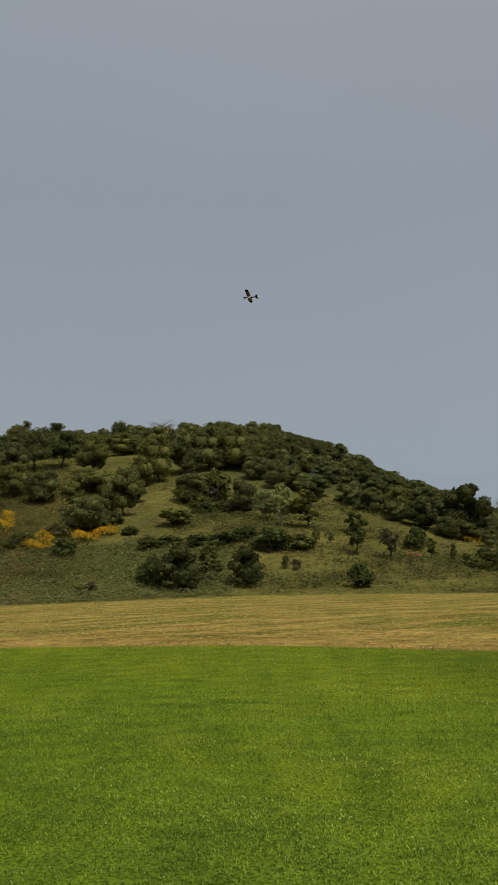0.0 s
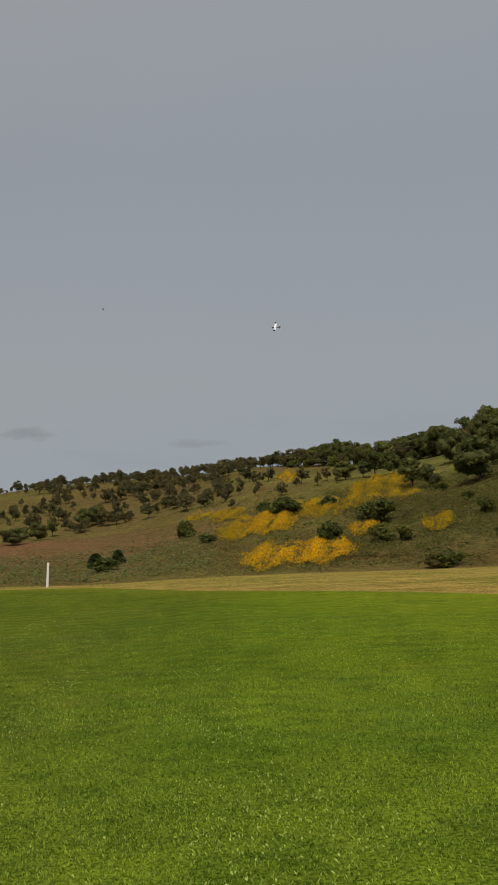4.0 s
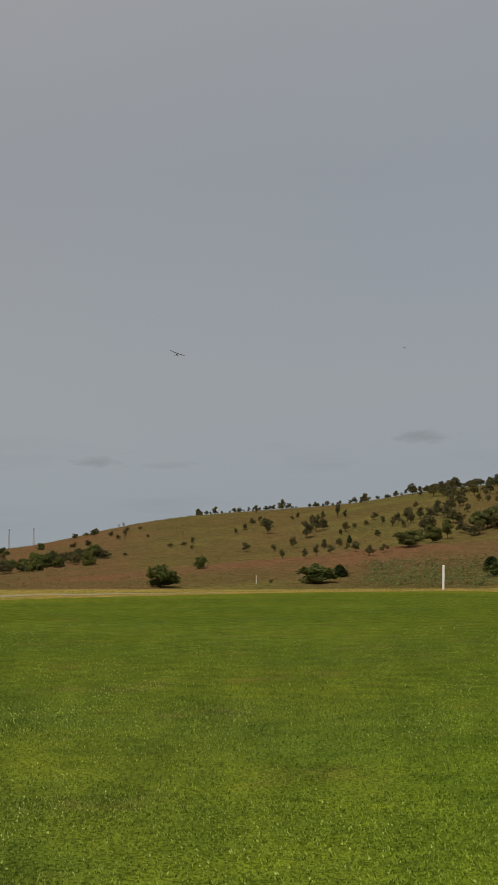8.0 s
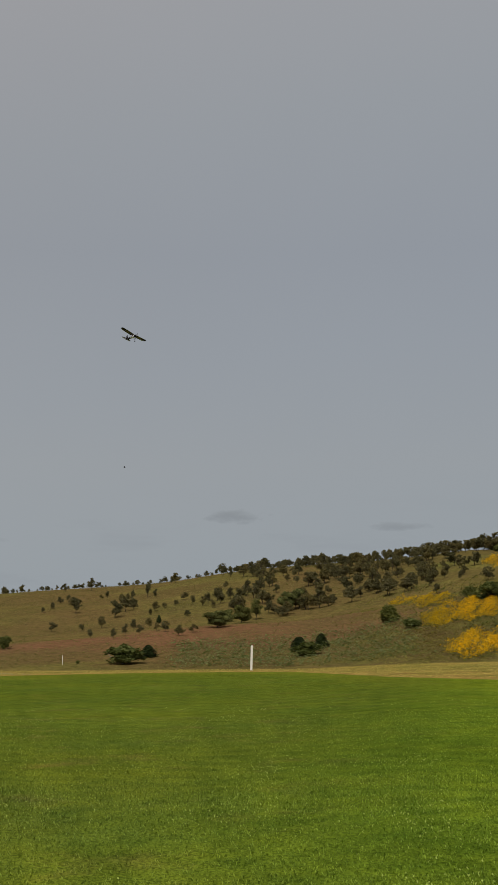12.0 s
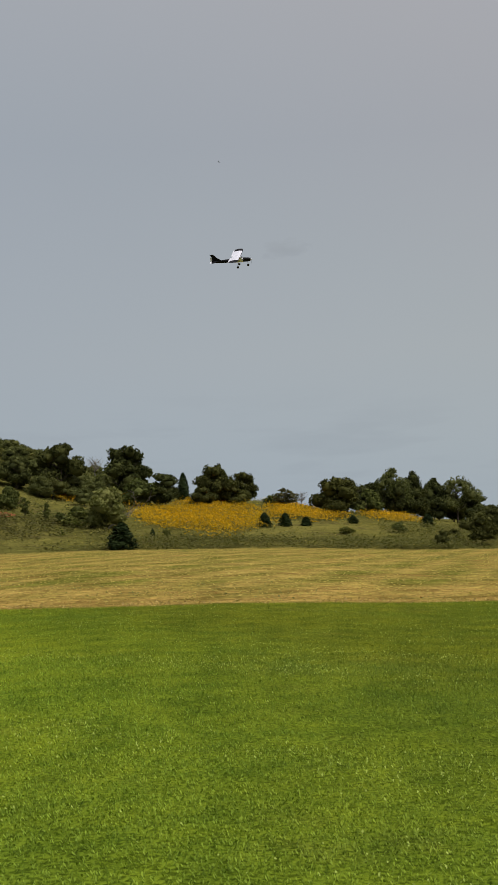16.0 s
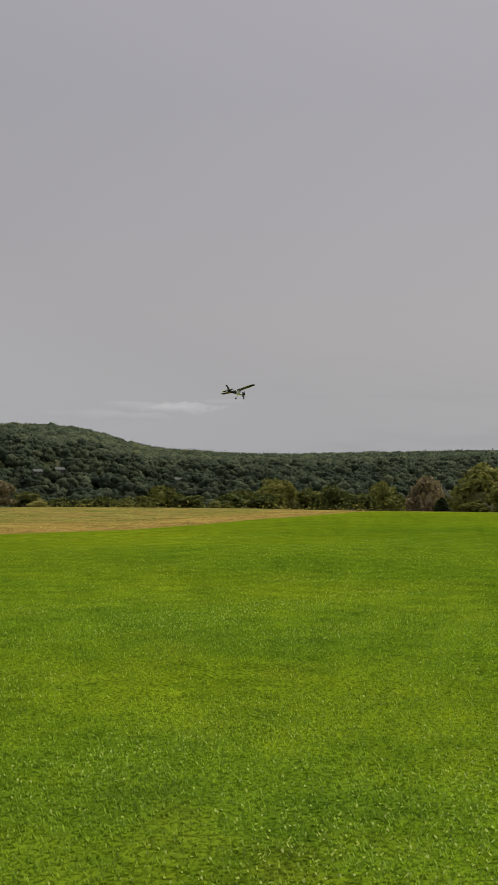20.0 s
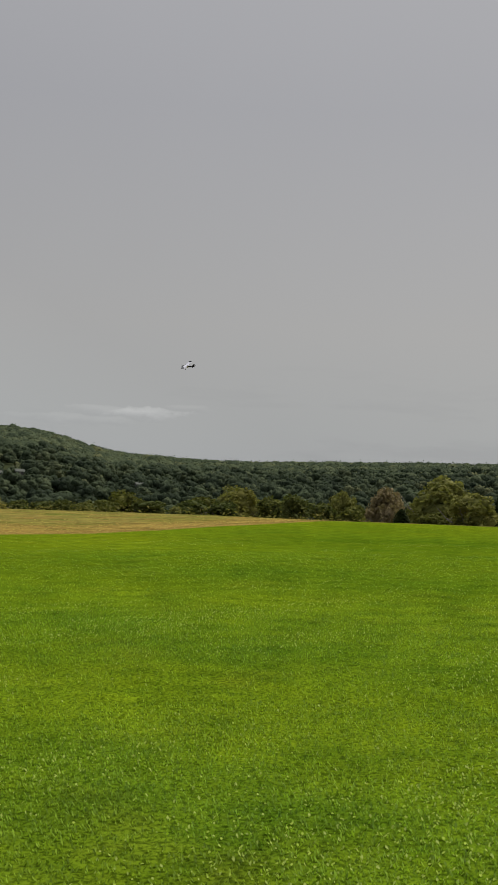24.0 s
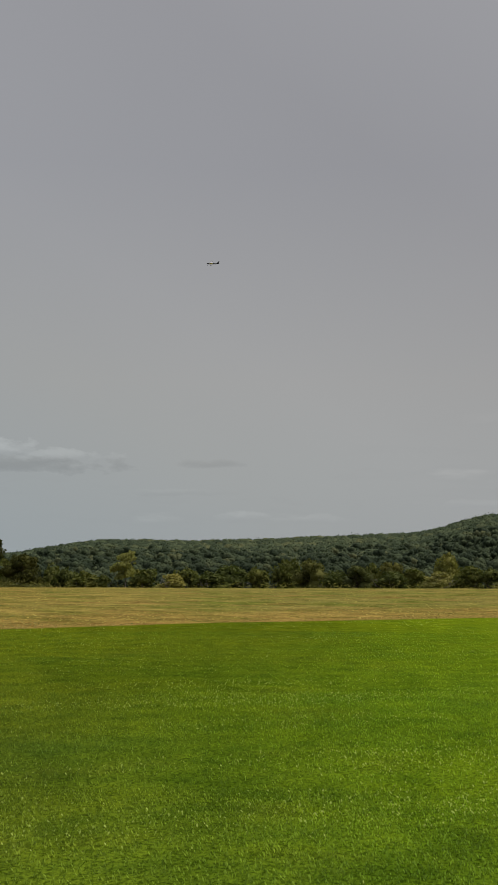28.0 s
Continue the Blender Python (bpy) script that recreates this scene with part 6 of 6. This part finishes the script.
def shed(az, r, lift, long, deep, high, turn, label, roofing=ROOF):
    """A small gabled building: walls, roof of two pitches, door."""
    x, y, z = spot(az, r)
    foot = new("farm_shed")
    foot.matrix_basis = pose(x, y, z, 0, 0, -az + turn)
    bm = bmesh.new()
    box(bm, -long / 2, long / 2, -deep / 2, deep / 2, -0.3, lift + high)
    part("wall", bm_mesh("wall", bm, SIDING), foot)
    for s in (-1, 1):
        bm = bmesh.new()
        e, t = deep / 2 + 0.3, lift + high
        a = [bm.verts.new(p) for p in ((-long / 2 - 0.3, s * e, t - 0.15), (long / 2 + 0.3, s * e, t - 0.15), (long / 2 + 0.3, 0, t + deep * 0.3), (-long / 2 - 0.3, 0, t + deep * 0.3))]
        f = bm.faces.new(a)
        g = bmesh.ops.extrude_face_region(bm, geom=[f])
        for v in g["geom"]:
            if isinstance(v, bmesh.types.BMVert):
                v.co.z += 0.12
        part("roof", bm_mesh("roof", bm, roofing), foot)
    bm = bmesh.new()
    box(bm, -0.3, 0.3, -deep / 2 - 0.05, -deep / 2 - 0.002, lift, lift + high * 0.8)
    part("door", bm_mesh("door", bm, GREY_WOOD), foot)
    tagged(foot, label, "shed")


post("white_post", -45.23, 120.5, 2.5, 0.23, WHITE_PAINT, "tall white painted post at the edge of the lawn", 2.0)
post("marker_stake", -54.6, 139, 1.1, 0.07, WHITE_PAINT, "short white marker stake in the dry grass")
post("fence_post", 48.5, 124, 1.5, 0.10, GREY_WOOD, "weathered grey fence post among the weeds", 0, False)
post("marker_stake", -2.30, 108.5, 0.40, 0.035, GREY_WOOD, "small pale grey stake at the edge of the hay", 0, False)
post("marker_stake", -2.12, 108.5, 0.40, 0.035, GREY_WOOD, "small pale grey stake at the edge of the hay", 0, False)
post("marker_stake", -7.75, 108.0, 0.45, 0.035, GREY_WOOD, "small pale grey stake at the edge of the hay", 0, False)
post("white_pipe", 114.85, 65, 0.32, 0.05, WHITE_PAINT, "short white pipe beyond the crest of the lawn", 0, True)
mast(-66.95, 420, 8.4)
mast(-65.75, 420, 7.6)
shed(121.6, 100, 0.0, 1.0, 1.1, -0.6 - spot(121.6, 100)[2], 20, "low pale shed roof behind the crest of the lawn", WHITE_PAINT)
for az, r, long in ((89.23, 330, 3.2), (90.32, 344, 3.4), (92.44, 324, 2.2), (96.29, 346, 2.6), (81.7, 402, 1.6)):
    shed(az, r + 4, 2.9, long * 0.7, 2.0, 0.8, 10, "small pale-roofed house deep in the wood")


# ---- the model aeroplane: a black and white high-wing trainer; nose along +y ----
WHITE_FILM = plain("white_film", (0.72, 0.73, 0.84), 0.3, spec=0.5, wear=0.04)
UNDERSIDE_FILM = plain("underside_film", (0.095, 0.080, 0.118), 0.4, spec=0.2, wear=0.1)
BLACK_FILM = plain("black_film", (0.009, 0.009, 0.011), 0.5, spec=0.08, wear=0.2)
RUBBER = plain("rubber", (0.02, 0.02, 0.02), 0.85)
METAL = plain("steel_wire", (0.35, 0.35, 0.36), 0.35, 0.9)
TINT = plain("dark_screen", (0.02, 0.022, 0.025), 0.12, spec=0.6)


def loft(bm, sections):
    """Join closed sections (lists of points) into a skin with ends."""
    rings = [[bm.verts.new(p) for p in s] for s in sections]
    for a, b in zip(rings, rings[1:]):
        for k in range(len(a)):
            bm.faces.new((a[k], a[(k + 1) % len(a)], b[(k + 1) % len(a)], b[k]))
    bm.faces.new(rings[0])
    bm.faces.new(rings[-1][::-1])


def hull(y, w, z0, z1, c=0.25):
    """A rounded box section of the fuselage at station y."""
    k = c * min(w, (z1 - z0))
    return [(-w / 2 + k, y, z0), (w / 2 - k, y, z0), (w / 2, y, z0 + k), (w / 2, y, z1 - k), (w / 2 - k, y, z1), (-w / 2 + k, y, z1), (-w / 2, y, z1 - k), (-w / 2, y, z0 + k)]


def foil(x, y, z, chord, thick):
    """A wing section, leading edge forwards."""
    prof = ((0.5, 0.0), (0.40, 0.5), (0.15, 0.75), (-0.2, 0.5), (-0.5, 0.05), (-0.5, 0.0), (-0.2, -0.12), (0.2, -0.22), (0.42, -0.2))
    return [(x, y + chord * a, z + thick * b) for a, b in prof]


def make_plane():
    plane = new("model_aeroplane")
    bm = bmesh.new()
    loft(bm, [hull(0.42, 0.075, -0.045, 0.035), hull(0.36, 0.10, -0.06, 0.05), hull(0.20, 0.105, -0.065, 0.062)])
    part("nose", bm_mesh("nose", bm, BLACK_FILM), plane, "black engine cowl")
    bm = bmesh.new()
    loft(bm, [hull(0.198, 0.106, -0.066, 0.063), hull(0.13, 0.106, -0.066, 0.095), hull(-0.12, 0.104, -0.066, 0.09), hull(-0.20, 0.098, -0.06, 0.05)])
    part("cabin", bm_mesh("cabin", bm, WHITE_FILM), plane, "white cabin")
    bm = bmesh.new()
    loft(bm, [hull(-0.198, 0.099, -0.061, 0.051), hull(-0.5, 0.058, -0.045, 0.028), hull(-0.74, 0.022, -0.028, 0.018)])
    part("tail_boom", bm_mesh("tail_boom", bm, BLACK_FILM), plane, "black tapered tail boom")
    bm = bmesh.new()
    loft(bm, [[(-0.04, 0.185, 0.066), (0.04, 0.185, 0.066), (0.04, 0.135, 0.098), (-0.04, 0.135, 0.098)], [(-0.04, 0.19, 0.07), (0.04, 0.19, 0.07), (0.04, 0.14, 0.102), (-0.04, 0.14, 0.102)]])
    part("windscreen", bm_mesh("windscreen", bm, TINT), plane)
    # wing: white centre panels, black tips, a black stripe, slight dihedral
    for s in (-1, 1):
        def sec(u, chord=0.26, thick=0.034):
            return foil(s * u, 0.0, 0.098 + u * 0.05, chord, thick)
        bm = bmesh.new()
        loft(bm, [sec(0.0), sec(0.30), sec(0.52)])
        wing = part("wing_panel", bm_mesh("wing_panel", bm, WHITE_FILM), plane, "white wing panel")
        bm = bmesh.new()
        loft(bm, [[(s * u, 0.0 + a, 0.098 + u * 0.05 - 0.0078 + b) for a, b in ((0.112, -0.0012), (-0.125, 0.003), (-0.172, -0.0005), (-0.172, -0.003), (-0.125, -0.001), (0.112, -0.0042))] for u in (0.055, 0.52)])
        part("wing_underside", bm_mesh("wing_underside", bm, UNDERSIDE_FILM), wing, "grey-brown underside of the wing")
        bm = bmesh.new()
        loft(bm, [sec(0.521), sec(0.68), sec(0.735, 0.22, 0.028), sec(0.76, 0.14, 0.014)])
        part("wing_tip", bm_mesh("wing_tip", bm, BLACK_FILM), plane, "black rounded wing tip")
        bm = bmesh.new()
        loft(bm, [foil(s * u, 0.121, 0.098 + u * 0.05 - 0.002, 0.024, 0.018) for u in (0.03, 0.519)])
        part("stripe", bm_mesh("stripe", bm, BLACK_FILM), wing, "black stripe")
        bm = bmesh.new()
        loft(bm, [foil(s * u, -0.152, 0.092 + u * 0.05, 0.04, 0.008) for u in (0.08, 0.66)])
        part("aileron", bm_mesh("aileron", bm, WHITE_FILM), wing)
        bm = bmesh.new()
        loft(bm, [foil(s * 0.012, -0.66, 0.02, 0.17, 0.008), foil(s * 0.20, -0.675, 0.02, 0.12, 0.008), foil(s * 0.25, -0.69, 0.02, 0.07, 0.006)])
        stab = part("tailplane", bm_mesh("tailplane", bm, BLACK_FILM), plane, "black tailplane half")
        bm = bmesh.new()
        loft(bm, [foil(s * 0.02, -0.772, 0.02, 0.045, 0.006), foil(s * 0.24, -0.765, 0.02, 0.045, 0.006)])
        part("elevator", bm_mesh("elevator", bm, WHITE_FILM), stab, "white elevator")
    bm = bmesh.new()
    loft(bm, [[(-0.006, -0.46, 0.03), (0.006, -0.46, 0.03), (0.006, -0.74, 0.018), (-0.006, -0.74, 0.018)], [(-0.005, -0.60, 0.12), (0.005, -0.60, 0.12), (0.005, -0.74, 0.12), (-0.005, -0.74, 0.12)], [(-0.004, -0.685, 0.225), (0.004, -0.685, 0.225), (0.004, -0.80, 0.225), (-0.004, -0.80, 0.225)]])
    fin = part("fin", bm_mesh("fin", bm, BLACK_FILM), plane, "black swept fin")
    bm = bmesh.new()
    box(bm, -0.0055, 0.0055, -0.795, -0.742, 0.0, 0.14)
    part("rudder", bm_mesh("rudder", bm, WHITE_FILM), fin, "white rudder")
    for x, y, z in ((0, 0.33, -0.175), (-0.17, 0.04, -0.175), (0.17, 0.04, -0.175)):
        bm = bmesh.new()
        tube(bm, [(x * 0.25, y, -0.05), (x * 0.95, y, z + 0.01), (x, y, z)], [0.007, 0.006, 0.006], 6)
        leg = part("gear_leg", bm_mesh("gear_leg", bm, METAL), plane)
        bm = bmesh.new()
        tube(bm, [(x - 0.018, y, z), (x - 0.012, y, z), (x + 0.012, y, z), (x + 0.018, y, z)], [0.026, 0.036, 0.036, 0.026], 14)
        part("wheel", bm_mesh("wheel", bm, RUBBER), leg, "black rubber wheel")
    bm = bmesh.new()
    tube(bm, [(0, 0.418, -0.005), (0, 0.445, -0.005), (0, 0.47, -0.005)], [0.028, 0.024, 0.004], 12)
    spin = part("spinner", bm_mesh("spinner", bm, WHITE_FILM), plane, "white spinner")
    for k in range(2):
        bm = bmesh.new()
        s = 1 - 2 * k
        loft(bm, [[(-0.012, 0.44, -0.005), (0.012, 0.447, -0.005), (0.012, 0.449, -0.005), (-0.012, 0.442, -0.005)], [(-0.015, 0.437, s * 0.07), (0.015, 0.443, s * 0.07), (0.015, 0.446, s * 0.07), (-0.015, 0.440, s * 0.07)], [(-0.006, 0.439, s * 0.14), (0.006, 0.441, s * 0.14), (0.006, 0.443, s * 0.14), (-0.006, 0.441, s * 0.14)]])
        part("propeller_blade", bm_mesh("propeller_blade", bm, RUBBER), spin)
    return tagged(plane, "black and white radio-controlled high-wing trainer in flight", "model aeroplane")


def make_bird(size=1.0):
    """A dark bird with slightly raised wings."""
    dark = plain("dark_plumage", (0.02, 0.018, 0.016), 0.8)
    bird = new("bird")
    bm = bmesh.new()
    tube(bm, [(0, 0.32, 0), (0, 0.22, 0.01), (0, 0.05, 0), (0, -0.2, 0), (0, -0.42, 0)], [0.02, 0.05, 0.085, 0.06, 0.03], 8)
    part("body", bm_mesh("body", bm, dark), bird)
    for s in (-1, 1):
        bm = bmesh.new()
        loft(bm, [foil(s * 0.05, 0.05, 0.02, 0.30, 0.03), foil(s * 0.45, 0.08, 0.12, 0.28, 0.025), foil(s * 0.85, -0.02, 0.2, 0.14, 0.012)])
        part("wing", bm_mesh("wing", bm, dark), bird)
    bm = bmesh.new()
    loft(bm, [[(-0.04, -0.38, 0), (0.04, -0.38, 0), (0.04, -0.38, 0.01), (-0.04, -0.38, 0.01)], [(-0.11, -0.6, 0), (0.11, -0.6, 0), (0.11, -0.6, 0.008), (-0.11, -0.6, 0.008)]])
    part("tail", bm_mesh("tail", bm, dark), bird)
    bird.scale = (size, size, size)
    return tagged(bird, "dark soaring bird with outstretched wings" if size > 0.5 else "small dark bird darting over the field", "bird")


plane = make_plane()
bird = make_bird()
high_bird = make_bird()
small_bird = make_bird(0.2)


# ---- flight ----
# seconds, azimuth, elevation, distance, heading, pitch, bank of the aeroplane
FLIGHT = [
    (0.0, 0.14, 13.87, 90.0, -71.9, 2.0, 30.0),
    (0.5, -5.11, 13.28, 91.0, -68.1, 1.0, 28.0),
    (1.0, -9.98, 12.54, 92.0, -64.0, 0.0, 26.0),
    (1.5, -14.40, 11.93, 98.0, -67.4, 0.0, 18.0),
    (2.0, -18.47, 11.34, 104.0, -70.5, 0.0, 6.0),
    (2.5, -22.33, 10.93, 114.0, -79.3, 0.0, -10.0),
    (3.0, -26.03, 10.70, 124.0, -88.0, 0.0, -26.0),
    (3.5, -29.76, 10.73, 136.0, -99.8, 1.0, -42.0),
    (4.0, -33.50, 10.65, 148.0, -111.5, 2.0, -58.0),
    (4.5, -37.39, 10.33, 154.0, -127.4, 2.0, -58.0),
    (6.5, -52.51, 9.36, 138.0, -196.5, 2.0, -44.0),
    (7.0, -55.06, 9.22, 128.0, -209.1, 0.0, -36.0),
    (7.5, -57.13, 9.32, 119.0, -223.1, 0.0, -28.5),
    (8.0, -58.56, 9.78, 110.0, -236.6, 0.0, -21.0),
    (8.5, -59.39, 10.35, 101.0, -240.4, 0.0, -19.0),
    (9.0, -59.68, 11.08, 92.0, -243.7, 0.0, -17.0),
    (9.5, -59.52, 11.78, 85.0, -246.5, 0.0, -10.5),
    (10.0, -58.78, 12.62, 78.0, -248.8, 0.0, -4.0),
    (10.5, -57.74, 13.37, 72.0, -251.7, 0.0, -6.5),
    (11.0, -56.25, 14.23, 66.0, -254.2, 0.0, -9.0),
    (11.5, -54.20, 14.90, 62.0, -257.2, 0.0, -20.0),
    (13.5, -33.80, 10.33, 44.0, -269.8, -8.0, -8.0),
    (14.0, -23.94, 10.44, 38.7, -267.9, -2.0, -1.0),
    (14.5, -12.96, 11.72, 37.8, -270.0, 0.0, 2.0),
    (15.0, -2.21, 12.65, 35.7, -265.2, 3.0, 27.0),
    (15.5, 9.08, 12.95, 35.2, -255.6, 2.2, 34.5),
    (16.0, 20.28, 12.98, 34.1, -240.7, 0.0, 28.0),
    (16.5, 32.41, 13.07, 34.1, -241.6, 0.0, 8.0),
    (17.0, 43.94, 13.33, 33.5, -241.1, -2.0, 5.0),
    (17.5, 55.78, 13.01, 33.0, -239.2, -4.0, -12.0),
    (18.0, 67.10, 11.43, 32.3, -234.3, -5.4, -15.6),
    (18.5, 76.86, 9.82, 33.5, -230.5, -6.0, -14.0),
    (19.0, 85.98, 7.82, 36.2, -227.0, -6.0, -9.0),
    (19.5, 93.50, 5.62, 39.4, -226.5, -5.0, -11.0),
    (20.0, 99.23, 4.20, 43.1, -226.8, -2.0, -13.0),
    (20.5, 103.70, 3.17, 47.5, -230.3, 0.0, -25.0),
    (21.2, 104.87, 3.59, 58.0, -257.1, 2.0, -38.0),
    (21.8, 105.87, 3.95, 68.0, -274.1, 2.0, -38.0),
    (22.5, 107.04, 4.37, 78.0, -285.0, 0.0, -32.0),
    (23.0, 104.74, 4.83, 84.0, -298.3, 0.0, -32.0),
    (23.5, 101.88, 5.16, 87.0, -309.6, 1.0, -31.0),
    (24.0, 98.36, 5.83, 90.0, -321.6, 2.0, -30.0),
    (24.5, 94.42, 7.15, 94.0, -330.6, 2.0, -28.5),
    (25.0, 90.22, 8.37, 98.0, -339.8, 2.0, -27.0),
    (25.5, 85.88, 9.10, 102.0, -348.0, 2.0, 0.0),
    (26.0, 81.62, 9.33, 106.0, -347.0, 2.0, 12.0),
    (26.5, 77.34, 10.03, 110.0, -350.0, 2.0, -14.0),
    (27.0, 73.30, 11.35, 114.0, -346.7, 2.0, -34.0),
    (27.5, 69.41, 12.83, 113.0, -356.6, 2.0, -28.0),
    (28.0, 65.07, 14.01, 110.0, -379.9, 0.0, -20.0),
]
# seconds, azimuth, elevation of the bird
SOARING = [
    (0.0, -38.50, 13.00),
    (4.0, -42.32, 11.63),
    (7.0, -47.18, 9.99),
    (8.1, -46.82, 9.90),
    (8.5, -46.66, 9.95),
    (9.0, -46.83, 10.10),
    (9.5, -47.69, 10.18),
    (10.0, -48.75, 9.94),
    (10.5, -49.94, 9.39),
    (11.0, -50.82, 8.73),
    (11.5, -51.28, 8.18),
    (28.0, -69.28, 5.18),
]


def aloft(az, el, d):
    return Vector((math.sin(radians(az)) * math.cos(radians(el)), math.cos(radians(az)) * math.cos(radians(el)), math.sin(radians(el)))) * d + Vector((0, 0, EYE))


def motions():
    walk(plane, [(t, Matrix.Translation(aloft(az, el, d)) @ pose(0, 0, 0, 0, 0, -head) @ pose(0, 0, 0, pitch) @ pose(0, 0, 0, 0, bank)) for t, az, el, d, head, pitch, bank in FLIGHT])
    places = [aloft(az, el, 360) for t, az, el in SOARING]
    rows = []
    for i, (t, az, el) in enumerate(SOARING):
        go = places[min(i + 1, len(places) - 1)] - places[max(i - 1, 0)]
        rows.append((t, Matrix.Translation(places[i]) @ pose(0, 0, 0, 0, 12, -math.degrees(math.atan2(go.x, go.y)))))
    walk(bird, rows)
    # a second bird circles higher up
    places = [aloft(az, el, 300) for az, el in ((-36.0, 27.0), (-53.6, 30.2), (-55.0, 30.6), (-75.0, 33.0))]
    walk(high_bird, [(t, Matrix.Translation(p) @ pose(0, 0, 0, 0, -10, 70)) for t, p in zip((0.0, 10.0, 11.0, 28.0), places)])
    # a small bird darts across the sky over the tree line
    darts = ((0.0, 40.0, 45.0), (15.3, 20.0, 27.0), (16.0, 19.6, 17.8), (16.6, 25.8, 20.0), (17.0, 29.4, 24.8), (17.6, 34.0, 31.0), (28.0, 60.0, 45.0))
    walk(small_bird, [(t, Matrix.Translation(aloft(az, el, 110)) @ pose(0, 0, 0, 0, 15, -az + 80)) for t, az, el in darts])


motions()
